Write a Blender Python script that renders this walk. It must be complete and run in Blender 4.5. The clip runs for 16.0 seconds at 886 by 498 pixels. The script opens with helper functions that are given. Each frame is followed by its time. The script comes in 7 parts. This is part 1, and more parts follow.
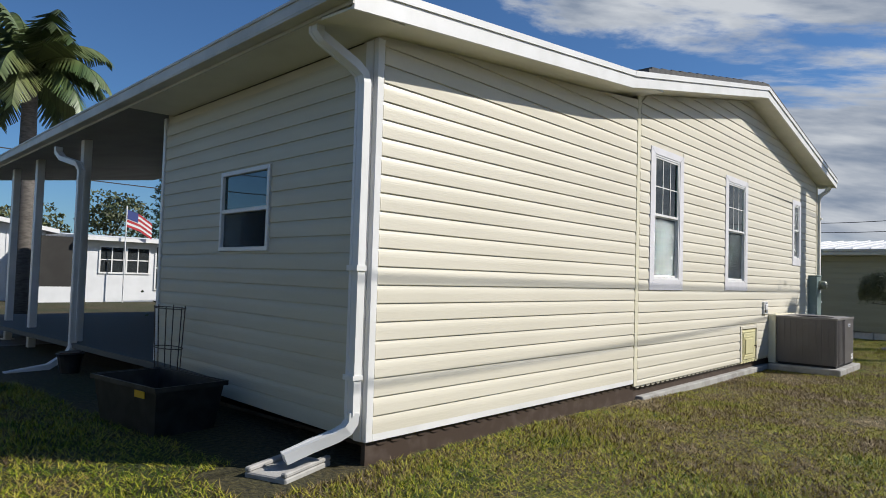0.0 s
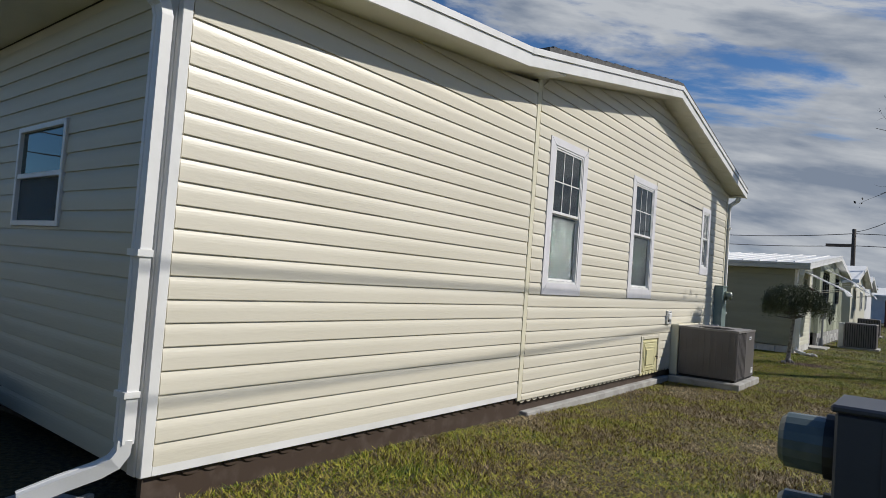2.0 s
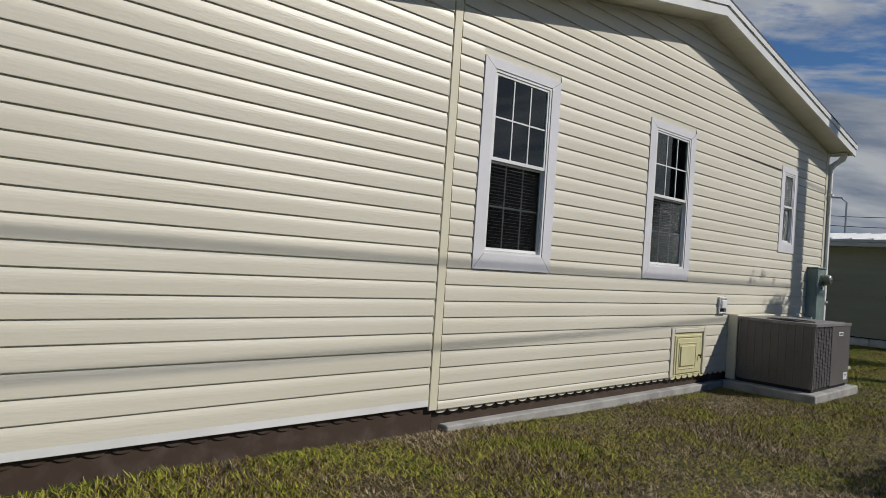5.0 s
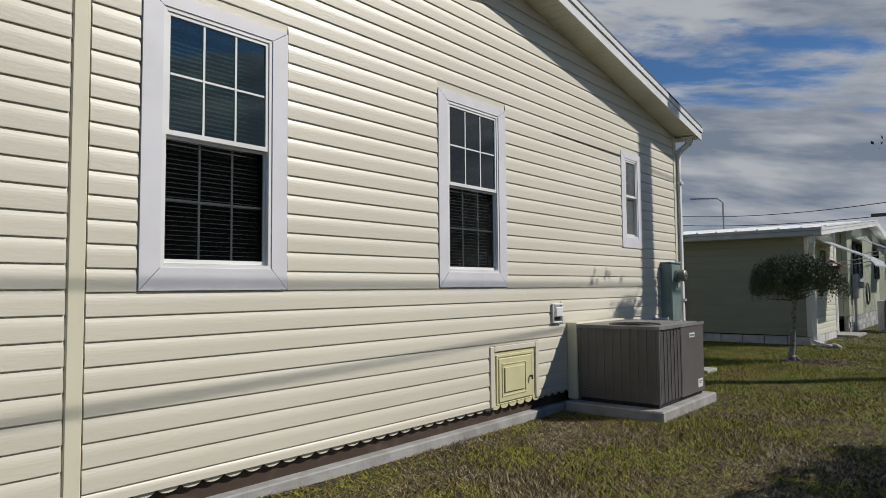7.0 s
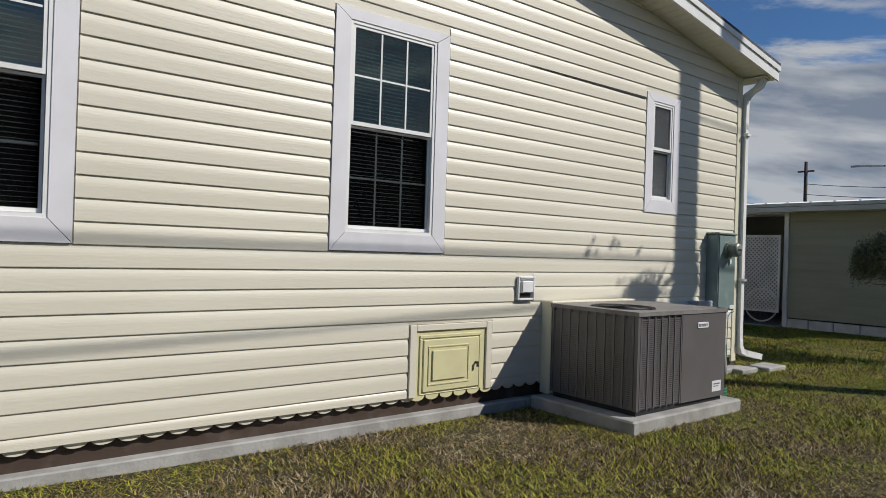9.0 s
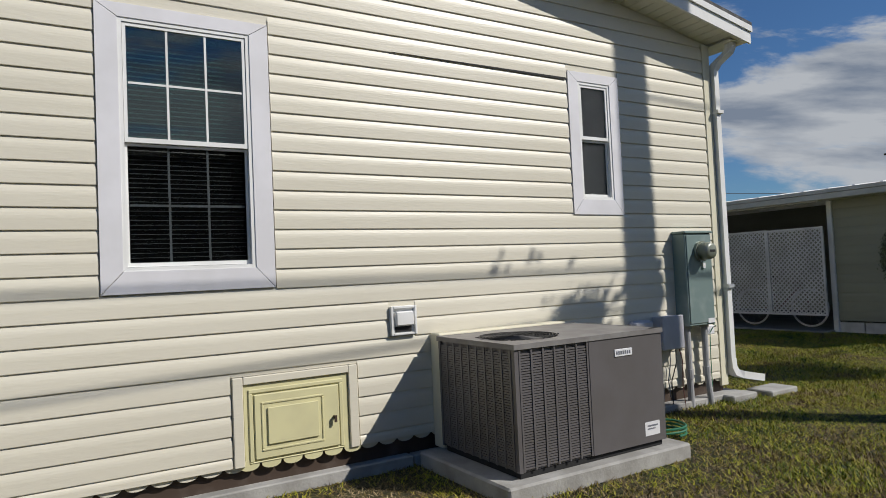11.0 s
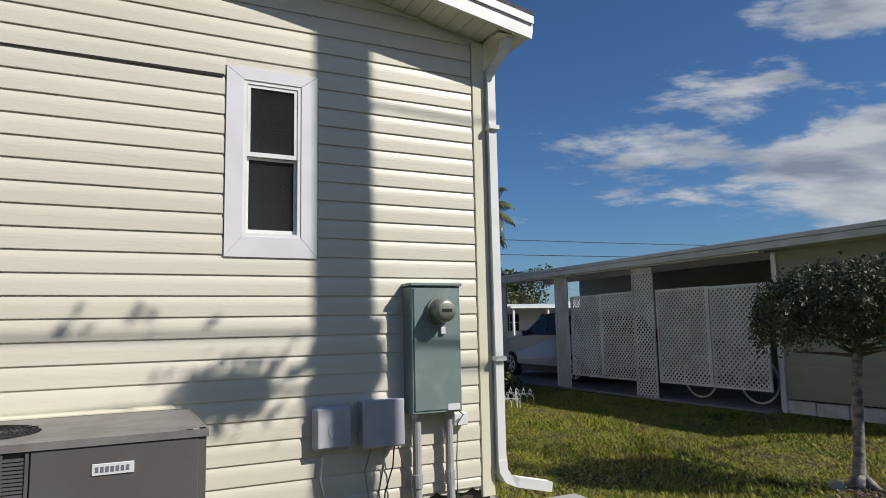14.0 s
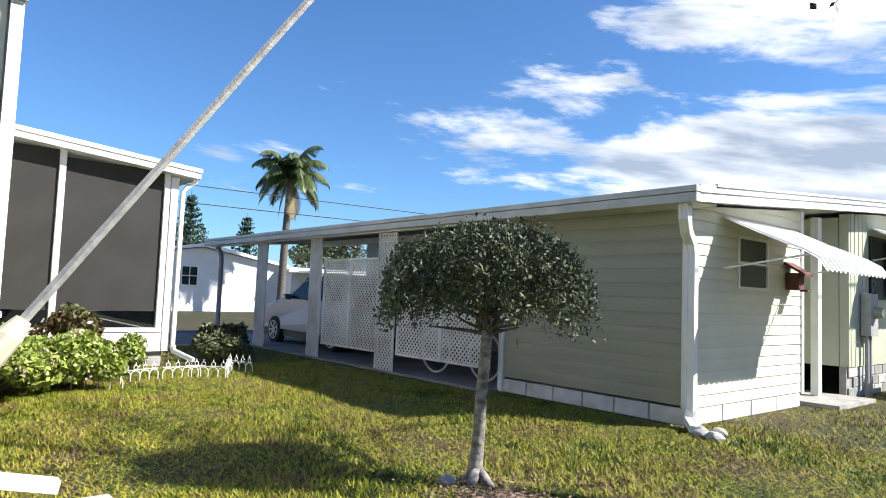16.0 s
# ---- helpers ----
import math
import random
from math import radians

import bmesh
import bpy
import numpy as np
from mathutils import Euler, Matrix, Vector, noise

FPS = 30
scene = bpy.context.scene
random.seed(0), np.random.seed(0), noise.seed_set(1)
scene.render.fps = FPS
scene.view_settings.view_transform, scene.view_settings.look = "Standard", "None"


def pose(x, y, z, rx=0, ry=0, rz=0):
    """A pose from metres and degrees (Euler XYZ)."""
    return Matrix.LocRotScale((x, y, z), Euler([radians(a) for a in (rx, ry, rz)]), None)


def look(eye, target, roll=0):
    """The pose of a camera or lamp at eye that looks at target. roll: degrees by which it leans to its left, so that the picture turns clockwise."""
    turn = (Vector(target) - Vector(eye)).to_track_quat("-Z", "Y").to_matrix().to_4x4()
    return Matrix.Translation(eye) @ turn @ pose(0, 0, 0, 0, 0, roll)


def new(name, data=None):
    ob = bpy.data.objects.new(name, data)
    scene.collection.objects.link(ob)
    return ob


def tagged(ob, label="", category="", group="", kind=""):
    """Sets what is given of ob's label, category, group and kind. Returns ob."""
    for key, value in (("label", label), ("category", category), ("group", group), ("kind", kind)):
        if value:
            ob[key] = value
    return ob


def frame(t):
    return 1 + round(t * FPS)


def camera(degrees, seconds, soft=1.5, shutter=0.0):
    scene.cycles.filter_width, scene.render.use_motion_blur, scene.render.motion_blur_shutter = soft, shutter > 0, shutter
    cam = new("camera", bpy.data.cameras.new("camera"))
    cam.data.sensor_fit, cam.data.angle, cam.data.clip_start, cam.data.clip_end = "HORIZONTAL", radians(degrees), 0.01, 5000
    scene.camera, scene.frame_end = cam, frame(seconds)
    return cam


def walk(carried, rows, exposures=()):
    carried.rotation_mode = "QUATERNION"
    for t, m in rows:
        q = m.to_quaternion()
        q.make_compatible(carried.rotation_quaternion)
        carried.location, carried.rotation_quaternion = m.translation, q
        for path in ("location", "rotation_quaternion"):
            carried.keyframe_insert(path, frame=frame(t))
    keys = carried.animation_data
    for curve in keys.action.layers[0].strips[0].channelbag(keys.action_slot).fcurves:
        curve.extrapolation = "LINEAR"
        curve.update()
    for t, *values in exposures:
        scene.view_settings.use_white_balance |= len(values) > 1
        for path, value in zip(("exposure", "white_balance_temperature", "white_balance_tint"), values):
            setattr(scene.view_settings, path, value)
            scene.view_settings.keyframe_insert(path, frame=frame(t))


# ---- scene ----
cam = camera(67.8, 16.0, soft=0.9)
PATH = [
    (0, (-0.201, 0.064, 1.277), (-1.539, 1.549, 1.362), 1.7),
    (0.5, (-0.268, 0.285, 1.331), (-1.47, 1.879, 1.447), 1.6),
    (1, (-0.25, 0.47, 1.334), (-1.26, 2.196, 1.375), 1.3),
    (1.5, (-0.295, 0.789, 1.311), (-1.348, 2.484, 1.459), 3.2),
    (2, (-0.308, 1.055, 1.317), (-1.484, 2.671, 1.397), 4.3),
    (2.5, (-0.379, 1.385, 1.406), (-1.623, 2.935, 1.63), 3.3),
    (3, (-0.3, 1.811, 1.404), (-1.618, 3.31, 1.541), 6.0),
    (3.2, (-0.242, 1.953, 1.387), (-1.645, 3.375, 1.491), 6.6),
    (4.2, (0.30, 2.72, 1.31), (-1.16, 4.10, 1.37), 4.9),
    (5.3, (0.053, 3.702, 1.243), (-1.424, 5.051, 1.263), 3.6),
    (5.5, (0.077, 3.845, 1.255), (-1.339, 5.257, 1.281), 3.4),
    (6, (0.016, 4.34, 1.109), (-1.314, 5.819, 1.317), 2.7),
    (6.5, (-0.048, 4.826, 1.152), (-1.463, 6.237, 1.242), 2.4),
    (7, (-0.021, 5.335, 1.208), (-1.303, 6.866, 1.325), -0.5),
    (7.5, (0.104, 5.818, 1.217), (-1.284, 7.257, 1.273), 2.9),
    (8, (0.183, 6.309, 1.224), (-1.296, 7.654, 1.285), 3.2),
    (8.5, (0.313, 6.796, 1.179), (-1.182, 8.121, 1.282), 2.5),
    (9, (0.428, 7.242, 1.219), (-1.152, 8.469, 1.228), 1.8),
    (9.5, (0.468, 7.682, 1.224), (-1.136, 8.873, 1.319), 0.6),
    (9.7, (0.469, 7.837, 1.249), (-1.118, 9.049, 1.364), -1.7),
    (11.8, (0.598, 9.77, 1.223), (-1.194, 10.652, 1.345), -2.5),
    (12, (0.602, 9.956, 1.209), (-1.197, 10.795, 1.454), -1.1),
    (12.5, (0.526, 10.477, 1.245), (-1.29, 11.285, 1.466), -1.9),
    (13, (0.547, 10.97, 1.243), (-1.315, 11.683, 1.396), -0.1),
    (13.5, (0.544, 11.485, 1.272), (-1.325, 12.168, 1.466), 0.6),
    (14, (0.58, 12.005, 1.239), (-1.199, 12.888, 1.471), -1.2),
    (14.5, (0.65, 12.526, 1.232), (-0.98, 13.674, 1.382), -0.8),
    (15, (0.64, 13.038, 1.226), (-0.871, 14.342, 1.359), 0.4),
    (15.5, (0.7, 13.556, 1.226), (-0.776, 14.894, 1.396), -1.1),
    (16, (0.608, 13.942, 1.19), (-0.925, 15.219, 1.331), 2.2),
]
walk(cam, [(t, look(eye, target, roll)) for t, eye, target, roll in PATH], [(0.0, -0.12), (1.5, -0.22), (2.5, -0.62), (3.2, -0.72), (5.5, -0.70), (7.0, -0.62), (9.0, -0.50), (12.5, -0.50), (13.9, -0.36), (14.5, 0.04), (15.0, 0.34), (16.0, 0.85)])

# ---- light ----
SUN = Vector((1.0, 0.886, 1.12)).normalized()
ELEV = math.asin(SUN.z)
AZIM = math.atan2(SUN.x, SUN.y)

world = bpy.data.worlds.new("world")
scene.world = world
world.use_nodes = True


def sky():
    nt = world.node_tree
    nt.nodes.clear()
    N, L = nt.nodes.new, nt.links.new
    out, bg = N("ShaderNodeOutputWorld"), N("ShaderNodeBackground")
    sk = N("ShaderNodeTexSky")
    sk.sky_type, sk.sun_disc, sk.sun_elevation, sk.sun_rotation = "NISHITA", False, ELEV, AZIM
    sk.air_density, sk.dust_density, sk.ozone_density = 1.0, 0.4, 3.0
    tc, sep = N("ShaderNodeTexCoord"), N("ShaderNodeSeparateXYZ")
    L(tc.outputs["Generated"], sep.inputs[0])

    def m(op, a, b=None, clamp=False):
        n = N("ShaderNodeMath")
        n.operation, n.use_clamp = op, clamp
        for i, v in enumerate((a, b)):
            if v is None:
                continue
            if isinstance(v, (int, float)):
                n.inputs[i].default_value = v
            else:
                L(v, n.inputs[i])
        return n.outputs[0]

    co = N("ShaderNodeCombineXYZ")
    L(m("ADD", m("MULTIPLY", sep.outputs[0], 1.15), m("MULTIPLY", sep.outputs[1], 0.3)), co.inputs[0])
    L(m("MULTIPLY", sep.outputs[1], 1.15), co.inputs[1])
    L(m("ADD", m("MULTIPLY", sep.outputs[2], 5.2), m("MULTIPLY", sep.outputs[0], 0.9)), co.inputs[2])
    n1, n2 = N("ShaderNodeTexNoise"), N("ShaderNodeTexNoise")
    n1.inputs["Scale"].default_value, n1.inputs["Detail"].default_value, n1.inputs["Roughness"].default_value = 1.7, 12, 0.60
    n1.inputs["Distortion"].default_value = 0.25
    n2.inputs["Scale"].default_value, n2.inputs["Detail"].default_value = 4.5, 9
    L(co.outputs[0], n1.inputs["Vector"])
    L(co.outputs[0], n2.inputs["Vector"])
    # the bank of cloud lies to the north and east, the west is clear
    bank = m("ADD", m("MULTIPLY", sep.outputs[1], 0.16), m("MULTIPLY", sep.outputs[0], 0.13))
    low = m("MULTIPLY", m("SUBTRACT", 0.34, sep.outputs[2]), 0.55)
    cover = m("ADD", m("ADD", n1.outputs[0], bank), m("MULTIPLY", low, m("ADD", m("MULTIPLY", sep.outputs[0], 0.75), 0.80)))
    mask = N("ShaderNodeMapRange")
    mask.interpolation_type = "SMOOTHSTEP"
    mask.inputs[1].default_value, mask.inputs[2].default_value = 0.555, 0.655
    L(cover, mask.inputs[0])
    tone = N("ShaderNodeValToRGB")
    tone.color_ramp.elements[0].position, tone.color_ramp.elements[0].color = 0.58, (8.8, 9.3, 10.0, 1)
    tone.color_ramp.elements[1].position, tone.color_ramp.elements[1].color = 0.86, (3.7, 4.5, 5.9, 1)
    L(m("ADD", cover, m("MULTIPLY", m("SUBTRACT", n2.outputs[0], 0.5), 1.25)), tone.inputs[0])
    tint = N("ShaderNodeMix")
    tint.data_type, tint.blend_type = "RGBA", "MULTIPLY"
    tint.inputs[0].default_value = 1.0
    tint.inputs[7].default_value = (0.74, 1.09, 1.46, 1)
    L(sk.outputs[0], tint.inputs[6])
    mix = N("ShaderNodeMix")
    mix.data_type = "RGBA"
    L(mask.outputs[0], mix.inputs[0])
    L(tint.outputs[2], mix.inputs[6])
    L(tone.outputs[0], mix.inputs[7])
    L(mix.outputs[2], bg.inputs[0])
    bg.inputs[1].default_value = 0.071
    L(bg.outputs[0], out.inputs[0])


sky()
sun_data = bpy.data.lights.new("sun", "SUN")
sun_data.energy, sun_data.angle, sun_data.color = 5.8, radians(0.53), (1.0, 0.955, 0.885)
sun = new("sun", sun_data)
sun.matrix_world = look(SUN * 40, (0, 0, 0))
scene.view_settings.exposure = 0.0


# ---- materials ----
def mat(name, color, rough=0.6, metal=0.0, second=None, scale=6.0, low=0.4, high=0.65, bump=0.0, bscale=60.0,
        island=0.0, objrand=0.0, stretch=(1, 1, 1), spec=None, fine=0.0, world_space=True, alpha=None):
    ma = bpy.data.materials.new(name)
    ma.use_nodes = True
    nt = ma.node_tree
    N, L = nt.nodes.new, nt.links.new
    bs = nt.nodes["Principled BSDF"]
    bs.inputs["Roughness"].default_value, bs.inputs["Metallic"].default_value = rough, metal
    if spec is not None:
        bs.inputs["Specular IOR Level"].default_value = spec
    geo, mp = N("ShaderNodeNewGeometry"), N("ShaderNodeMapping")
    mp.inputs["Scale"].default_value = stretch
    L(geo.outputs["Position"], mp.inputs[0])
    rgb = N("ShaderNodeRGB")
    rgb.outputs[0].default_value = (*color, 1)
    col = rgb.outputs[0]
    if second:
        no, ra, mx = N("ShaderNodeTexNoise"), N("ShaderNodeMapRange"), N("ShaderNodeMix")
        no.inputs["Scale"].default_value, no.inputs["Detail"].default_value = scale, 5
        L(mp.outputs[0], no.inputs["Vector"])
        L(no.outputs[0], ra.inputs[0])
        ra.inputs[1].default_value, ra.inputs[2].default_value = low, high
        mx.data_type = "RGBA"
        L(ra.outputs[0], mx.inputs[0])
        L(col, mx.inputs[6])
        mx.inputs[7].default_value = (*second, 1)
        col = mx.outputs[2]

    def vary(src, amount):
        ra, mx = N("ShaderNodeMapRange"), N("ShaderNodeHueSaturation")
        L(src, ra.inputs[0])
        ra.inputs[3].default_value, ra.inputs[4].default_value = 1 - amount, 1 + amount
        L(ra.outputs[0], mx.inputs["Value"])
        return mx

    for src, amount in ((geo.outputs["Random Per Island"], island),):
        if amount:
            mx = vary(src, amount)
            L(col, mx.inputs["Color"])
            col = mx.outputs[0]
    if objrand:
        oi = N("ShaderNodeObjectInfo")
        mx = vary(oi.outputs["Random"], objrand)
        L(col, mx.inputs["Color"])
        col = mx.outputs[0]
    if fine:
        no = N("ShaderNodeTexNoise")
        no.inputs["Scale"].default_value, no.inputs["Detail"].default_value = 90, 3
        L(mp.outputs[0], no.inputs["Vector"])
        mx = vary(no.outputs[0], fine)
        L(col, mx.inputs["Color"])
        col = mx.outputs[0]
    L(col, bs.inputs["Base Color"])
    if bump:
        no, bu = N("ShaderNodeTexNoise"), N("ShaderNodeBump")
        no.inputs["Scale"].default_value, no.inputs["Detail"].default_value = bscale, 4
        bu.inputs["Strength"].default_value, bu.inputs["Distance"].default_value = bump, 0.01
        L(mp.outputs[0], no.inputs["Vector"])
        L(no.outputs[0], bu.inputs["Height"])
        L(bu.outputs[0], bs.inputs["Normal"])
    if alpha is not None:
        bs.inputs["Alpha"].default_value = alpha
    return ma


M = {}
M["siding"] = mat("cream_vinyl", (0.70, 0.66, 0.55), 0.42, second=(0.66, 0.62, 0.51), scale=1.4, stretch=(1, 0.4, 2.5), bump=0.12, bscale=30, objrand=0.02, fine=0.02)
# same cream siding, darkened: the south walls' shade sits in this colour
M["siding_shade"] = mat("cream_vinyl_shade", (0.56, 0.535, 0.42), 0.5, second=(0.52, 0.49, 0.38), scale=1.4, stretch=(0.4, 1, 2.5), bump=0.12, bscale=30, objrand=0.02)
M["white"] = mat("white_aluminium", (0.80, 0.80, 0.79), 0.38, second=(0.72, 0.72, 0.70), scale=3, bump=0.04, bscale=20, fine=0.02)
M["trim"] = mat("window_trim", (0.74, 0.73, 0.76), 0.4, second=(0.68, 0.67, 0.69), scale=4)
M["cream_trim"] = mat("cream_trim", (0.73, 0.69, 0.53), 0.42, second=(0.68, 0.64, 0.49), scale=3)
M["soffit"] = mat("soffit_panel", (0.72, 0.70, 0.60), 0.5, second=(0.66, 0.64, 0.54), scale=3)
M["shingle"] = mat("shingle_grit", (0.06, 0.06, 0.062), 0.9, second=(0.11, 0.11, 0.11), scale=30, bump=0.3, bscale=120)
M["brown"] = mat("brown_skirting", (0.055, 0.035, 0.024), 0.6, second=(0.10, 0.075, 0.06), scale=9, low=0.5, high=0.8)
M["concrete"] = mat("concrete", (0.40, 0.39, 0.37), 0.85, second=(0.28, 0.27, 0.25), scale=5, bump=0.3, bscale=50, fine=0.08)
M["slab"] = mat("carport_slab", (0.26, 0.26, 0.26), 0.85, second=(0.2, 0.2, 0.2), scale=2, bump=0.2, bscale=50)
M["hatch"] = mat("cream_yellow_paint", (0.66, 0.62, 0.36), 0.5, second=(0.60, 0.56, 0.33), scale=5)
M["ac"] = mat("grey_painted_steel", (0.145, 0.135, 0.138), 0.45, metal=0.2, second=(0.13, 0.12, 0.118), scale=4, fine=0.03)
M["ac_top"] = mat("grey_lid", (0.20, 0.185, 0.18), 0.5, metal=0.2, second=(0.26, 0.25, 0.24), scale=9)
# near-black for dark parts, and for hollows and rooms whose shade it stands for
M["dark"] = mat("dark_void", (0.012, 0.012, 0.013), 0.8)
M["black"] = mat("black_plastic", (0.010, 0.010, 0.011), 0.5, second=(0.03, 0.03, 0.03), scale=8)
M["meter"] = mat("green_grey_enamel", (0.20, 0.27, 0.26), 0.42, metal=0.2, second=(0.30, 0.36, 0.35), scale=5, low=0.5, high=0.75)
M["meter_rim"] = mat("meter_rim", (0.30, 0.32, 0.26), 0.35, metal=0.4, second=(0.24, 0.26, 0.22), scale=20)
M["grey_plastic"] = mat("grey_plastic", (0.50, 0.50, 0.54), 0.5, second=(0.43, 0.43, 0.47), scale=6)
M["meter_glass"] = mat("cloudy_meter_glass", (0.13, 0.16, 0.155), 0.22, second=(0.09, 0.12, 0.115), scale=12)
M["pvc"] = mat("grey_pvc", (0.38, 0.38, 0.39), 0.5, second=(0.32, 0.32, 0.32), scale=8)
M["pedestal"] = mat("blue_grey_steel", (0.05, 0.055, 0.07), 0.4, metal=0.3, second=(0.065, 0.07, 0.085), scale=4, fine=0.04)
M["pole"] = mat("weathered_pole_wood", (0.08, 0.064, 0.052), 0.85, second=(0.04, 0.032, 0.026), scale=14, stretch=(3, 3, 0.25), bump=0.5, bscale=25)
M["wire"] = mat("black_cable", (0.02, 0.02, 0.02), 0.6)
M["guy"] = mat("galvanised_strand", (0.36, 0.36, 0.34), 0.6, metal=0.3, second=(0.26, 0.26, 0.25), scale=60, bump=0.15, bscale=200)
M["insulator"] = mat("yellowed_ceramic", (0.62, 0.58, 0.42), 0.4)
M["bark"] = mat("pale_bark", (0.30, 0.28, 0.26), 0.85, second=(0.12, 0.11, 0.10), scale=16, stretch=(1, 1, 1.6), bump=0.6, bscale=40)
M["bark_dark"] = mat("dark_bark", (0.14, 0.12, 0.10), 0.85, second=(0.07, 0.06, 0.05), scale=12, bump=0.6, bscale=30)
M["palm_bark"] = mat("palm_bark", (0.15, 0.135, 0.12), 0.9, second=(0.09, 0.08, 0.07), scale=8, stretch=(1, 1, 4), bump=0.5, bscale=12)
M["leaf"] = mat("olive_leaf", (0.085, 0.10, 0.045), 0.62, island=0.55, second=(0.055, 0.07, 0.035), scale=5)
M["leaf_dark"] = mat("dark_leaf", (0.035, 0.03, 0.025), 0.5, island=0.5)
M["bush"] = mat("bright_bush_leaf", (0.17, 0.24, 0.04), 0.45, island=0.55, second=(0.27, 0.31, 0.06), scale=4)
M["bush_red"] = mat("bronze_leaf", (0.12, 0.07, 0.03), 0.45, island=0.5, second=(0.07, 0.09, 0.03), scale=4)
M["flower"] = mat("pale_pink_petal", (0.75, 0.55, 0.50), 0.5, island=0.15)
M["far_leaf"] = mat("far_foliage", (0.055, 0.075, 0.03), 0.6, island=0.5, second=(0.10, 0.11, 0.04), scale=0.6)
M["pine"] = mat("dark_green_needles", (0.02, 0.05, 0.025), 0.6, island=0.4)
M["frond"] = mat("palm_frond", (0.065, 0.105, 0.035), 0.45, island=0.35, second=(0.11, 0.13, 0.04), scale=0.8)
M["frond_dead"] = mat("dry_frond", (0.22, 0.18, 0.10), 0.7, island=0.3)
M["asphalt"] = mat("asphalt", (0.16, 0.16, 0.16), 0.9, second=(0.12, 0.12, 0.12), scale=3, bump=0.2, bscale=60)
# shed siding in two tones: shade in the south colour, sunlight in the east
M["nb_siding_shade"] = mat("sage_vinyl_shade", (0.30, 0.305, 0.235), 0.5, second=(0.265, 0.27, 0.205), scale=1.4, stretch=(0.4, 1, 2.5), objrand=0.02, bump=0.1, bscale=30)
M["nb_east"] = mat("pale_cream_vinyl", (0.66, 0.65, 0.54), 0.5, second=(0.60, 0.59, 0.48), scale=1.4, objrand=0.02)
M["nb_green"] = mat("pale_green_metal_siding", (0.50, 0.525, 0.41), 0.5, second=(0.45, 0.475, 0.37), scale=1.5)
M["nb_eave"] = mat("aged_fascia", (0.58, 0.57, 0.52), 0.5, second=(0.48, 0.47, 0.42), scale=3)
M["nb_base"] = mat("white_blocks", (0.66, 0.65, 0.62), 0.7, second=(0.50, 0.49, 0.46), scale=4, objrand=0.05)
M["block"] = mat("grey_block", (0.42, 0.42, 0.41), 0.85, second=(0.32, 0.32, 0.31), scale=8, objrand=0.35)
M["lattice"] = mat("white_lattice", (0.80, 0.79, 0.77), 0.6, second=(0.62, 0.61, 0.59), scale=3)
M["carpaint"] = mat("silver_car_paint", (0.25, 0.26, 0.30), 0.28, metal=0.5)
M["rubber"] = mat("tyre_rubber", (0.02, 0.02, 0.02), 0.8)
M["rim"] = mat("alloy_rim", (0.45, 0.45, 0.46), 0.35, metal=0.7)
M["screen"] = mat("insect_screen", (0.024, 0.022, 0.020), 0.8, second=(0.032, 0.030, 0.027), scale=2)
M["redwood"] = mat("dull_red_paint", (0.15, 0.055, 0.042), 0.75, second=(0.11, 0.04, 0.032), scale=9)
M["yellow"] = mat("yellow_sticker", (0.65, 0.42, 0.03), 0.5)
M["label"] = mat("white_label", (0.72, 0.72, 0.74), 0.5)
M["print"] = mat("grey_print", (0.16, 0.17, 0.2), 0.6)
M["steel"] = mat("bare_steel", (0.45, 0.45, 0.44), 0.4, metal=0.8)
M["hose"] = mat("green_hose", (0.03, 0.16, 0.09), 0.45)
M["blind"] = mat("white_blind_slat", (0.62, 0.63, 0.62), 0.6)
# dark grey that carries the dimness of the rooms
M["room"] = mat("room_shade_grey", (0.12, 0.12, 0.11), 0.8)
M["flag_red"] = mat("flag_red", (0.45, 0.03, 0.04), 0.7)
M["flag_white"] = mat("flag_white", (0.7, 0.7, 0.7), 0.7)
M["flag_blue"] = mat("flag_blue", (0.03, 0.05, 0.2), 0.7)
M["mulch"] = mat("leaf_litter", (0.24, 0.16, 0.12), 0.85, island=0.55, second=(0.14, 0.10, 0.08), scale=14)
M["white_wall"] = mat("white_clapboard", (0.72, 0.73, 0.74), 0.6, second=(0.66, 0.67, 0.68), scale=2)


def glass(name, tint=(0.35, 0.5, 0.48), rough=0.0, mirror=0.35, ior=1.5):
    ma = bpy.data.materials.new(name)
    ma.use_nodes = True
    nt = ma.node_tree
    nt.nodes.clear()
    N, L = nt.nodes.new, nt.links.new
    out, mix = N("ShaderNodeOutputMaterial"), N("ShaderNodeMixShader")
    tr, gl, fr = N("ShaderNodeBsdfTransparent"), N("ShaderNodeBsdfGlossy"), N("ShaderNodeFresnel")
    tr.inputs[0].default_value = (*tint, 1)
    gl.inputs["Roughness"].default_value = rough
    gl.inputs[0].default_value = (0.9, 0.95, 0.95, 1)
    fr.inputs[0].default_value = ior
    ad = N("ShaderNodeMath")
    ad.operation, ad.use_clamp = "ADD", True
    ad.inputs[1].default_value = mirror
    L(fr.outputs[0], ad.inputs[0])
    if rough > 0.05:
        no, bu = N("ShaderNodeTexVoronoi"), N("ShaderNodeBump")
        no.inputs["Scale"].default_value = 90
        bu.inputs["Strength"].default_value, bu.inputs["Distance"].default_value = 0.7, 0.01
        L(no.outputs[0], bu.inputs["Height"])
        L(bu.outputs[0], gl.inputs["Normal"])
    L(ad.outputs[0], mix.inputs[0])
    L(tr.outputs[0], mix.inputs[1])
    L(gl.outputs[0], mix.inputs[2])
    L(mix.outputs[0], out.inputs[0])
    return ma


